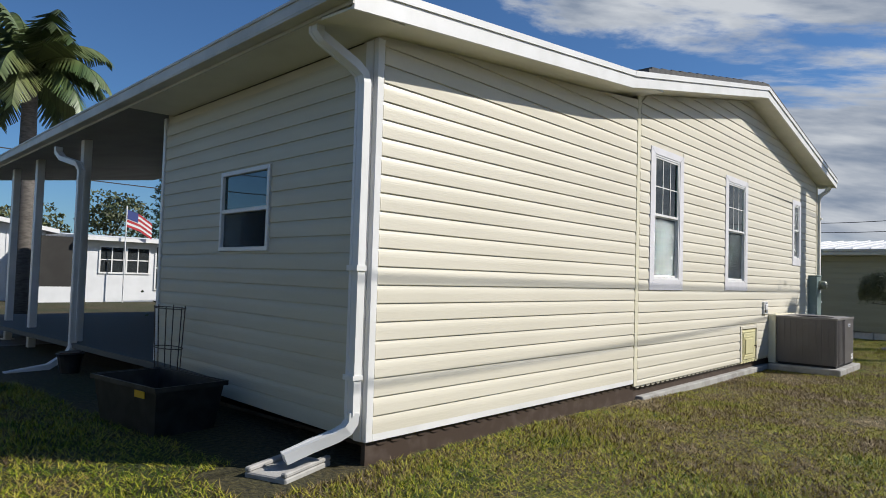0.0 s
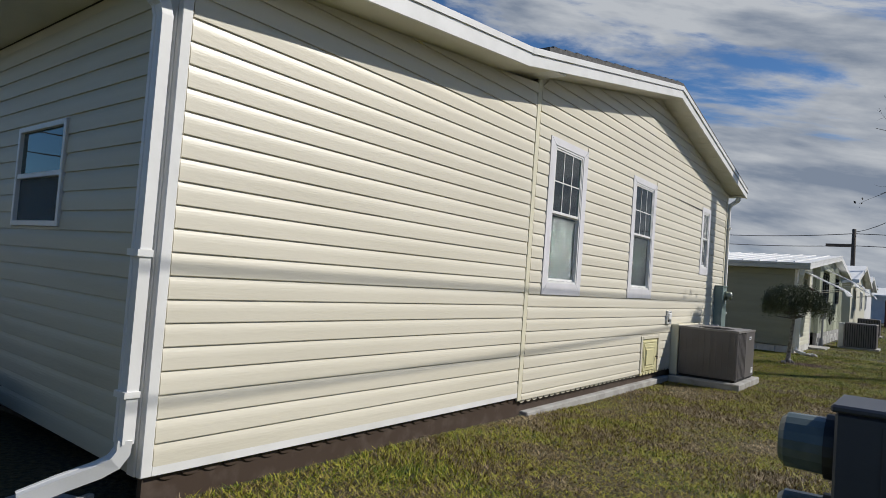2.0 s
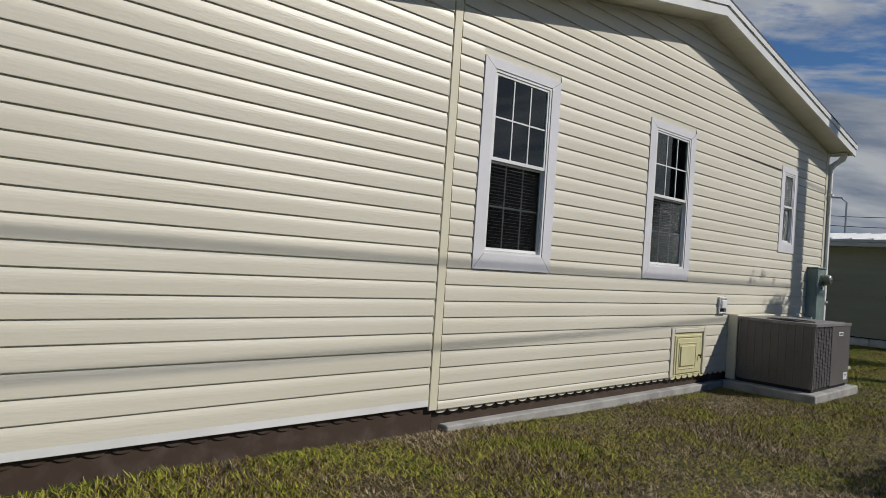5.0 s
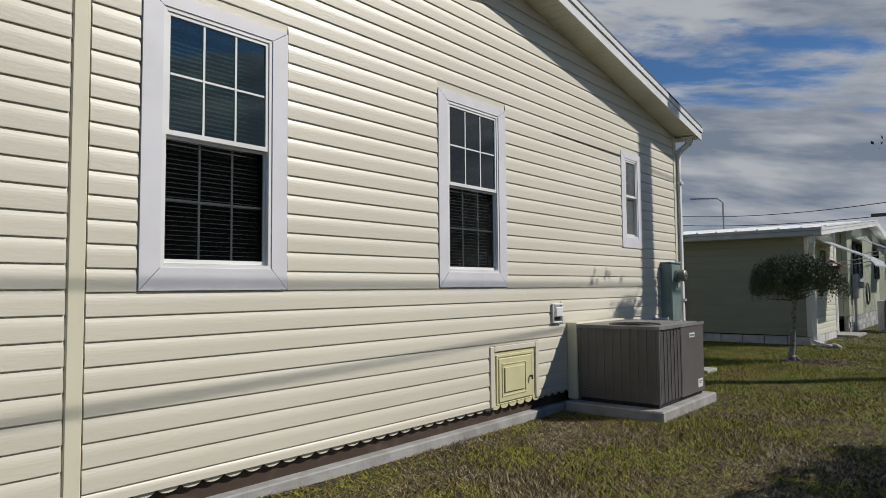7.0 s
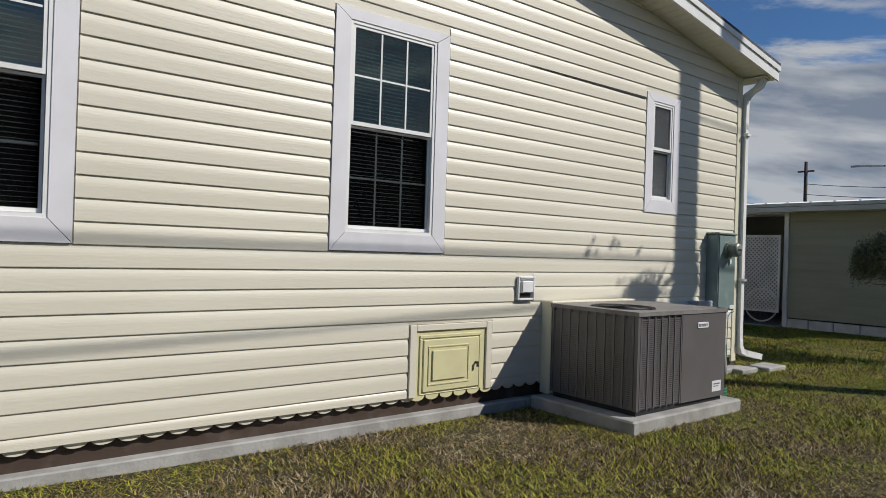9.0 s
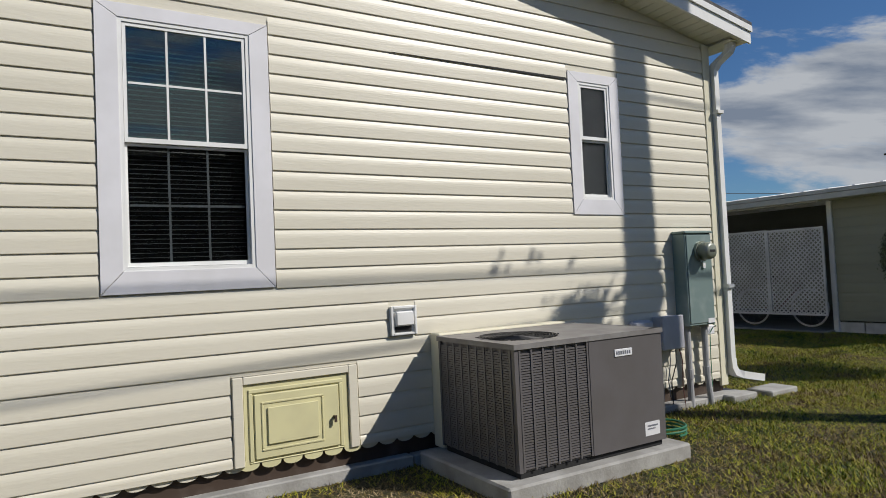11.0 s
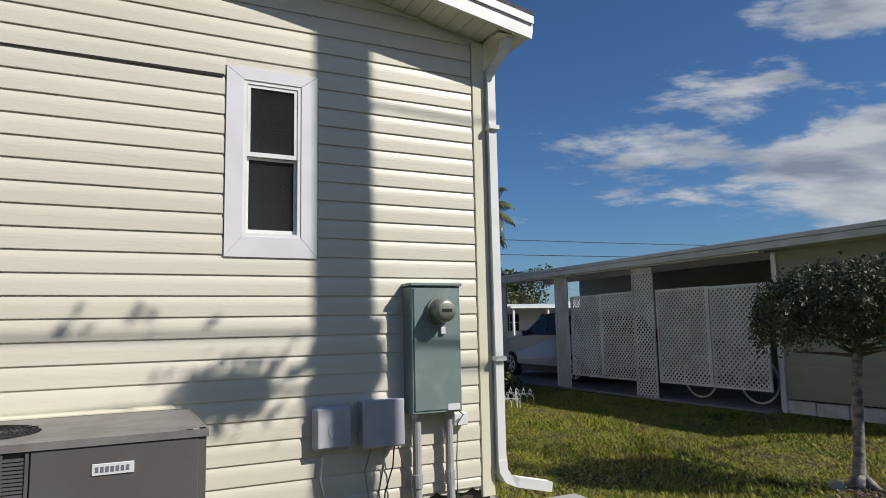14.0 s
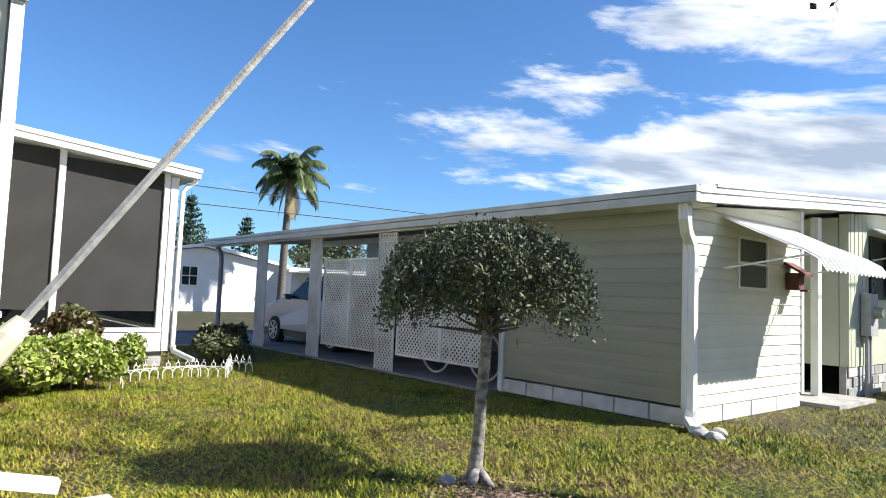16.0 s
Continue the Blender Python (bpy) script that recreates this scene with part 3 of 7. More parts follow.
part("scalloped_edge", scallops(SEAM + 0.02, 9.86, 0.192, WX - 0.002), M["siding"], skirt, "cream scalloped vinyl edge", kind="stuff")
part("scalloped_edge", scallops(9.92, 10.60, 0.192, WX + 0.012), M["hatch"], skirt, "cream scalloped edge")
part("scalloped_edge", scallops(10.68, YN - 0.05, 0.192, WX - 0.002), M["siding"], skirt, "cream scalloped vinyl edge")
part("scalloped_edge", scallops(YS + 0.1, SEAM - 0.05, 0.215, WX - 0.006), M["brown"], skirt, "dark brown scalloped edge", kind="stuff")
footing = part("footing", boxes((-3.6, 6.72, -0.2, WX + 0.055, 11.02, 0.075), (-3.6, 11.03, -0.2, WX + 0.05, 12.9, 0.072), (-3.6, 12.93, -0.2, WX + 0.10, 14.40, 0.062), bevel=0.008), M["concrete"], label="weathered concrete footing ledge", kind="structure")
slab = part("carport_floor", boxes((-12.78, 2.75, -0.1, -6.85, 6.6, 0.05)), M["slab"], label="grey concrete carport slab", kind="structure")
slab2 = part("foundation", boxes((-14.3, 7.0, -0.1, -3.62, 14.3, 0.1), (-6.8, 3.2, -0.1, -3.5, 6.9, 0.1)), M["brown"], label="dark space under the house", kind="structure")


# trims of the cream house
def bar(x0, y0, z0, x1, y1, z1, bevel=0.004):
    return boxes((x0, y0, z0, x1, y1, z1), bevel=bevel)


part("corner_trim", boxes((WX - 0.01, YS - 0.015, 0.225, WX + 0.03, YS + 0.045, 2.80), (WX - 0.085, YS - 0.022, 0.225, WX - 0.012, YS + 0.01, 2.79), bevel=0.004), M["white"], label="white corner post", kind="structure")
part("seam_trim", bar(WX, 6.565, 0.19, WX + 0.022, 6.642, 3.31), M["cream_trim"], label="cream vertical joint strip", kind="structure")
part("corner_trim", boxes((WX, YN - 0.085, 0.12, WX + 0.025, YN + 0.012, 3.24), (WX - 0.09, YN + 0.001, 0.12, WX - 0.001, YN + 0.024, 3.24), bevel=0.004), M["cream_trim"], label="cream corner post", kind="structure")
part("frieze_trim", boxes((WX, 2.92, 0.222, WX + 0.02, 6.56, 0.272), bevel=0.003), M["white"], label="white starter strip", kind="structure")


def rake(name, ya, yb, f, x0, x1, za, zb, material, label):
    """A bar that follows the roof between ya and yb, f gives its height."""
    bm = bmesh.new()
    prism(bm, [(ya, f(ya) + za), (yb, f(yb) + za), (yb, f(yb) + zb), (ya, f(ya) + zb)], "x", x0, x1)
    return part(name, bm, material, label=label, kind="structure")


KINK = 5.90
AX = -3.05
rake("fascia", EAVE_Y, KINK, add_under, AX - 0.02, AX, 0.0, 0.155, M["white"], "white aluminium fascia board")
rake("fascia", EAVE_Y - 0.01, KINK, add_under, AX, AX + 0.012, 0.115, 0.165, M["white"], "white drip edge")
rake("soffit", EAVE_Y, KINK, add_under, WX + 0.001, AX - 0.021, 0.004, 0.02, M["soffit"], "cream soffit")
gu = gable_under
rake("fascia", KINK, RIDGE_Y, gu, -3.07, -3.05, 0.0, 0.15, M["white"], "white aluminium fascia board")
rake("fascia", RIDGE_Y, 14.53, gu, -3.07, -3.05, 0.0, 0.15, M["white"], "white aluminium fascia board")
rake("fascia", KINK, RIDGE_Y, gu, -3.05, -3.035, 0.105, 0.16, M["white"], "white drip edge")
rake("fascia", RIDGE_Y, 14.54, gu, -3.05, -3.035, 0.105, 0.16, M["white"], "white drip edge")
rake("soffit", KINK, RIDGE_Y, gu, WX + 0.001, -3.071, 0.004, 0.02, M["soffit"], "cream soffit")


def ribbed_soffit(ya, yb, f):
    bm = bmesh.new()
    n = int((yb - ya) / 0.1)
    for i in range(n):
        a, b = ya + i * (yb - ya) / n, ya + (i + 1) * (yb - ya) / n - 0.006
        prism(bm, [(a, f(a)), (b, f(b)), (b, f(b) + 0.02), (a, f(a) + 0.02)], "x", WX + 0.001, -3.071)
    return bm


part("soffit", ribbed_soffit(RIDGE_Y, 14.5, lambda y: gu(y) + 0.003), M["soffit"], label="cream slotted soffit", kind="structure")
roof_main = thing("roof", (0, 0, 0), "dark shingled gable roof", kind="structure")
bm = bmesh.new()
prism(bm, [(6.2, gu(6.2) + 0.15), (RIDGE_Y, RIDGE_Z + 0.16), (RIDGE_Y, RIDGE_Z + 0.20), (6.2, gu(6.2) + 0.20)], "x", -14.6, -3.045)
prism(bm, [(RIDGE_Y, RIDGE_Z + 0.16), (14.55, gu(14.55) + 0.16), (14.55, gu(14.55) + 0.20), (RIDGE_Y, RIDGE_Z + 0.20)], "x", -14.6, -3.045)
part("shingle_layer", bm, M["shingle"], roof_main)
bm = bmesh.new()
for i in range(16):
    y = 6.3 + i * 0.24
    prism(bm, [(y, gu(y) + 0.20), (y + 0.24, gu(y + 0.24) + 0.20), (y + 0.24, gu(y + 0.24) + 0.212), (y, gu(y) + 0.225)], "x", -14.6, -3.06)
part("shingle_course", bm, M["shingle"], roof_main, kind="stuff")
bm = bmesh.new()
prism(bm, [(6.63, gu(6.63)), (RIDGE_Y, RIDGE_Z), (14.3, gu(14.3)), (14.3, gu(14.3) + 0.13), (RIDGE_Y, RIDGE_Z + 0.13), (6.63, gu(6.63) + 0.13)], "x", -14.5, WX - 0.15)
part("deck", bm, M["white"], roof_main, "painted roof deck")
carport_roof = thing("carport_roof", (0, 0, 0), "low white metal roof over shed and carport", kind="structure")
# its south edge runs with the skewed wall
SK = math.tan(radians(4.0))


def skew_slab(x0, x1, z_off0, z_off1, y0=EAVE_Y, y1=6.6):
    bm = bmesh.new()
    vs = []
    for x in (x0, x1):
        ya = y0 + (AX - x) * SK
        for y, za in ((ya, EAVE_Z), (y1, add_under(y1))):
            vs += [bm.verts.new((x, y, za + z_off0)), bm.verts.new((x, y, za + z_off1))]
    for q in ((0, 1, 3, 2), (4, 6, 7, 5), (0, 4, 5, 1), (2, 3, 7, 6), (0, 2, 6, 4), (1, 5, 7, 3)):
        bm.faces.new([vs[i] for i in q])
    bmesh.ops.recalc_face_normals(bm, faces=bm.faces[:])
    return bm


part("roof_sheet", skew_slab(-15.0, AX - 0.022, 0.05, 0.13), M["white"], carport_roof)
# thin sheet under the white roof, coloured as its shade
part("ceiling_pan", skew_slab(-14.9, -3.45, 0.035, 0.048), M["underside"], carport_roof, "underside of the white roof, grey for its shade")
gut = thing("gutter", (AX, EAVE_Y, 0.03), "weathered white eave gutter", kind="structure", rz=SKEW)
part("fascia", boxes((0.0, 0.0, EAVE_Z - 0.0, 12.0, 0.012, EAVE_Z + 0.15)), M["nb_eave"], gut)
part("gutter_lip", boxes((0.0, 0.012, EAVE_Z + 0.02, 12.0, 0.10, EAVE_Z + 0.035), (0, 0.088, EAVE_Z + 0.035, 12.0, 0.10, EAVE_Z + 0.125), (0, 0.10, EAVE_Z + 0.108, 12.0, 0.11, EAVE_Z + 0.13), bevel=0.003), M["nb_eave"], gut)
part("soffit", boxes((0.05, -0.42, EAVE_Z + 0.0, 3.6, -0.002, EAVE_Z + 0.02)), M["soffit"], gut)


# windows of the cream house
def window(key, name, label, grid=True, obscure=False):
    a, b, c, d, t = WINDOWS[key]
    w = thing(name, (WX, 0, 0), label, kind="structure", rz=-90)
    s0, s1 = -b, -a
    g0, g1, gb, gt = s0 + t, s1 - t, c + 0.12, d - 0.075
    mid = (gb + gt) / 2 + 0.01
    # mitred casing, a little proud of the siding
    bm = bmesh.new()
    for quad in (((s0, c), (g0, gb), (g0, gt), (s0, d)), ((s1, c), (s1, d), (g1, gt), (g1, gb)), ((s0, c), (s1, c), (g1, gb), (g0, gb)), ((s0, d), (g0, gt), (g1, gt), (s1, d))):
        cx, cz = sum(q[0] for q in quad) / 4, sum(q[1] for q in quad) / 4
        q = [(x + (cx - x) * 0.004, z + (cz - z) * 0.004) for x, z in quad]
        prism(bm, q, "y", 0.002, 0.026)
    part("casing", bm, M["trim"], w, "white mitred casing")
    bm = bmesh.new()
    for r in ((g0, g0 + 0.022, gb, gt), (g1 - 0.022, g1, gb, gt), (g0 + 0.0225, g1 - 0.0225, gb, gb + 0.022), (g0 + 0.0225, g1 - 0.0225, gt - 0.022, gt)):
        box(bm, r[0], -0.034, r[2], r[1], 0.02, r[3])
    part("window_frame", bm, M["white"], w)
    i0, i1 = g0 + 0.024, g1 - 0.024
    for nm, za, zb, y, glassm, sw in (("upper_sash", mid, gt - 0.024, -0.006, "glass", 0.018), ("lower_sash", gb + 0.024, mid - 0.002, -0.028, "glass_dark", 0.014)):
        sash = part(nm, boxes((i0, y, za, i0 + sw, y + 0.02, zb), (i1 - sw, y, za, i1, y + 0.02, zb), (i0 + sw, y, za, i1 - sw, y + 0.02, za + sw + 0.008), (i0 + sw, y, zb - sw, i1 - sw, y + 0.02, zb)), M["white"], w)
        p = part("pane", boxes((i0 + sw, y + 0.006, za + sw + 0.008, i1 - sw, y + 0.010, zb - sw)), M["glass_obscure" if obscure else glassm], sash)
        p.visible_shadow = nm == "lower_sash" and grid
        if grid:
            my = 0.011 if nm == "upper_sash" else 0.0005
            bm = bmesh.new()
            for k in (1, 2):
                x = i0 + sw + (i1 - i0 - 2 * sw) * k / 3
                box(bm, x - 0.006, y + my, za + sw + 0.009, x + 0.006, y + my + 0.004, zb - sw - 0.001)
            z = (za + zb) / 2
            for k in range(3):
                x = i0 + sw + (i1 - i0 - 2 * sw) * k / 3
                box(bm, x + 0.0065, y + my, z - 0.006, x + (i1 - i0 - 2 * sw) / 3 - 0.0065, y + my + 0.0035, z + 0.006)
            part("muntin", bm, M["white"], sash)
    # black sheet and lining painted as the room's darkness
    part("blind_backing", boxes((i0 + 0.002, -0.102, gb + 0.03, i1 - 0.002, -0.099, gt - 0.03), (g0 + 0.001, -0.130, gb, i0 + 0.001, -0.036, gt), (i1 - 0.001, -0.130, gb, g1 - 0.001, -0.036, gt), (i0 + 0.002, -0.130, gb, i1 - 0.002, -0.036, gb + 0.022)), M["dark"], w, "black lining and sheet standing for the unlit room")
    if grid:
        bl = part("blind", boxes((i0 + 0.005, -0.095, gt - 0.07, i1 - 0.005, -0.06, gt - 0.035)), M["blind"], w, "white horizontal blind")
        n = int((gt - gb - 0.12) / 0.026)
        me = None
        for i in range(n):
            z = gb + 0.05 + i * 0.026
            bm = box(bmesh.new(), i0 + 0.006, -0.096, -0.0008, i1 - 0.006, -0.074, 0.0008)
            if me is None:
                ob = part("slat", bm, M["blind"], bl)
                me = ob.data
            else:
                bm.free()
                ob = new("slat", me)
                ob.parent = bl
            ob.location = (0, 0, z)
    return w


window("w1", "window_1", "tall white-cased window with a glazing grid and closed blinds")
window("w2", "window_2", "tall white-cased window with a glazing grid and closed blinds")
window("w3", "window_3", "small white-cased window with obscure glass", grid=False, obscure=True)

# the small window in the shaded wall
sw = thing("window_4", (WX, YS, 0), "small white sliding window in the shaded wall", kind="structure", rz=SKEW)
a, b, c, d = SW
part("window_frame", boxes((a, 0.0, c, a + 0.035, 0.035, d), (b - 0.035, 0.0, c, b, 0.035, d), (a + 0.036, 0.0, c, b - 0.036, 0.035, c + 0.035), (a + 0.036, 0.0, d - 0.035, b - 0.036, 0.035, d), (a + 0.036, 0.0, (c + d) / 2 - 0.017, b - 0.036, 0.03, (c + d) / 2 + 0.017), bevel=0.003), M["white"], sw)
part("pane", boxes((a + 0.036, 0.005, (c + d) / 2 + 0.018, b - 0.036, 0.009, d - 0.036)), M["glass"], sw).visible_shadow = False
part("pane", boxes((a + 0.036, 0.003, c + 0.036, b - 0.036, 0.007, (c + d) / 2 - 0.018)), M["glass_dark"], sw).visible_shadow = False
# a black sheet takes the place of the dark room
part("blind_backing", boxes((a + 0.04, -0.13, c + 0.03, b - 0.04, -0.125, d - 0.03)), M["dark"], sw, "black sheet in place of the unlit room")


# access hatch
hatch = thing("access_hatch", (WX, 0, 0), "pale yellow panelled access hatch in the siding", "hatch", rz=-90)
bm = boxes((-10.66, 0.0, 0.19, -10.60, 0.03, 0.70), (-9.95, 0.0, 0.19, -9.89, 0.03, 0.70), (-10.599, 0.0, 0.655, -9.951, 0.03, 0.70), bevel=0.004)
part("frame", bm, M["siding"], hatch, "cream outer frame")
bm = boxes((-10.598, 0.0, 0.20, -9.952, 0.014, 0.653), (-10.56, 0.0145, 0.60, -9.98, 0.024, 0.625), (-10.56, 0.0145, 0.21, -10.535, 0.024, 0.599), (-10.005, 0.0145, 0.21, -9.98, 0.024, 0.599), (-10.56, 0.0145, 0.20, -9.98, 0.022, 0.209), bevel=0.004)
part("rim", bm, M["hatch"], hatch)
hd = part("door", boxes((-10.53, 0.0145, 0.22, -10.01, 0.030, 0.592), bevel=0.005), M["hatch"], hatch)
bm = boxes((-10.43, 0.031, 0.265, -10.05, 0.036, 0.278), (-10.43, 0.031, 0.535, -10.05, 0.036, 0.548), (-10.43, 0.031, 0.279, -10.417, 0.036, 0.534), (-10.063, 0.031, 0.279, -10.05, 0.036, 0.534), (-10.395, 0.031, 0.30, -10.085, 0.042, 0.512), bevel=0.003)
part("raised_panel", bm, M["hatch"], hd)
bm = bmesh.new()
tube(bm, [(-10.495, 0.03, 0.40), (-10.495, 0.055, 0.40)], 0.009)
box(bm, -10.502, 0.05, 0.37, -10.488, 0.062, 0.41)
part("latch", bm, M["brown"], hatch, "small rusty latch")

# vent hood
v = thing("vent_hood", (WX, 0, 0), "small white wall vent with a square flap", "vent", rz=-90)
part("plate", boxes((-11.095, 0.0, 0.855, -10.905, 0.024, 1.045), bevel=0.006), M["white"], v)
part("flap", boxes((-11.065, 0.0245, 0.915, -10.935, 0.06, 1.010), bevel=0.008), M["white"], v)
part("rim", boxes((-11.095, 0.0245, 0.855, -11.078, 0.045, 1.045), (-10.922, 0.0245, 0.855, -10.905, 0.045, 1.045), (-11.077, 0.0245, 1.028, -10.923, 0.045, 1.045), (-11.077, 0.0245, 0.855, -10.923, 0.045, 0.870), bevel=0.003), M["white"], v)
# solid black block in place of the shade below the flap
part("opening", boxes((-11.060, 0.0245, 0.875, -10.940, 0.028, 0.912)), M["dark"], v, "black block drawn for the shaded gap under the flap")

# siding boards
SIDE_H = 0.1181


def top_gable(z):
    d = RIDGE_Z - z
    return (-(RIDGE_Y + d / PITCH), -(RIDGE_Y - d / NEAR_PITCH)) if d > 0 else (-RIDGE_Y, -RIDGE_Y)


def top_add(z):
    return (-99.0, -(EAVE_Y + (z - EAVE_Z) / ADD_SLOPE))


cas = [(-w[1], -w[0], w[2], w[3]) for w in WINDOWS.values()]
siding(wall_east, -(YN - 0.093), -6.65, 0.192, 0.0625, 1, M["siding"], [(-10.66, -9.89, 0.0, 0.70)])
siding(wall_east, -(YN - 0.093), -6.65, 0.2565, SIDE_H, 33, M["siding"], cas + [(-10.66, -9.89, 0.0, 0.70), (-11.09, -10.91, 0.86, 1.04)], top_gable)
siding(wall_east, -6.557, -2.925, 0.264, 0.1191, 25, M["siding"], (), top_add)
siding(wall_south, 0.09, SOUTH_W - 0.04, 0.23, 0.1190, 21, M["siding_shade"], [SW])
part("edge_trim", boxes((SOUTH_W - 0.035, -0.14, 0.1, SOUTH_W + 0.02, 0.03, 2.8), bevel=0.004), M["white"], wall_south, "white wall end trim")
tagged(wall_south, category="wall")

# sheet of wall where a board has sagged open above the small window
part("siding_gap", prism(bmesh.new(), [(11.0, 2.737), (12.53, 2.7225), (12.53, 2.741), (11.0, 2.739)], "x", WX + 0.0195, WX + 0.0225), M["dark"], label="dark open seam where a siding board has sprung loose", kind="structure")

# downspouts
ds = thing("downspout", (0, 0, 0), "white ribbed aluminium downspout at the house corner", "downspout")
p = profile_pipe(bmesh.new(), [(-3.50, 2.50, 2.84), (-3.50, 2.50, 2.77), (-3.48, 2.53, 2.73), (-3.40, 2.72, 2.60), (-3.385, 2.775, 2.55), (-3.38, 2.79, 2.49), (-3.38, 2.79, 0.40)], 0.085, 0.06, (1, 0, 0))
part("pipe", p, M["white"], ds)
p = profile_pipe(bmesh.new(), [(-3.38, 2.79, 0.42), (-3.38, 2.785, 0.36), (-3.39, 2.755, 0.315), (-3.42, 2.70, 0.28), (-3.49, 2.56, 0.225), (-3.555, 2.42, 0.165)], 0.09, 0.065, (0.94, -0.33, 0))
part("shoe", p, M["white"], ds)
part("strap", boxes((-3.43, 2.745, 1.30, -3.33, 2.825, 1.335)), M["white"], ds)
part("strap", boxes((-3.43, 2.745, 0.62, -3.33, 2.825, 0.65)), M["white"], ds)
sb = thing("splash_block", (-3.60, 2.50, 0.085), "worn grey concrete splash block", "splash block", rz=18)
part("tray", boxes((-0.15, -0.24, -0.03, 0.15, 0.22, 0.015), (-0.15, -0.24, 0.0155, -0.11, 0.22, 0.045), (0.11, -0.24, 0.0155, 0.15, 0.22, 0.045), bevel=0.008), M["concrete"], sb)

ds2 = thing("downspout", (0, 0, 0), "white ribbed aluminium downspout at the far house corner", "downspout")
p = profile_pipe(bmesh.new(), [(-3.17, 14.392, 3.24), (-3.17, 14.392, 3.19), (-3.19, 14.382, 3.14), (-3.29, 14.342, 3.06), (-3.325, 14.332, 3.0), (-3.325, 14.332, 0.33)], 0.08, 0.06, (1, 0, 0))
part("pipe", p, M["white"], ds2)
p = profile_pipe(bmesh.new(), [(-3.325, 14.332, 0.35), (-3.325, 14.337, 0.28), (-3.325, 14.372, 0.225), (-3.30, 14.432, 0.20), (-3.26, 14.672, 0.15)], 0.09, 0.065, (1, 0, 0))
part("shoe", p, M["white"], ds2)
part("strap", boxes((-3.36, 14.292, 1.00, -3.26, 14.372, 1.03)), M["white"], ds2)
part("strap", boxes((-3.36, 14.292, 2.6, -3.26, 14.372, 2.63)), M["white"], ds2)
gut2 = part("gutter", boxes((-14.4, 14.42, 3.23, -3.06, 14.54, 3.25), (-14.4, 14.53, 3.251, -3.06, 14.545, 3.35)), M["white"], label="white gutter along the far eave", kind="structure")
part("soffit", boxes((-14.4, YN + 0.001, 3.225, WX + 0.25, 14.53, 3.2295)), M["soffit"], label="cream soffit", kind="structure")
sb = thing("splash_block", (-3.20, 14.74, 0.02), "grey concrete splash block", "splash block")
part("tray", boxes((-0.13, -0.20, -0.03, 0.13, 0.20, 0.035), bevel=0.01), M["concrete"], sb)
sb = thing("paver", (-3.18, 14.30, 0.0), "flat grey concrete paver", "paver")
part("slab", boxes((-0.11, -0.20, -0.02, 0.04, 0.14, 0.06), bevel=0.01), M["concrete"], sb)

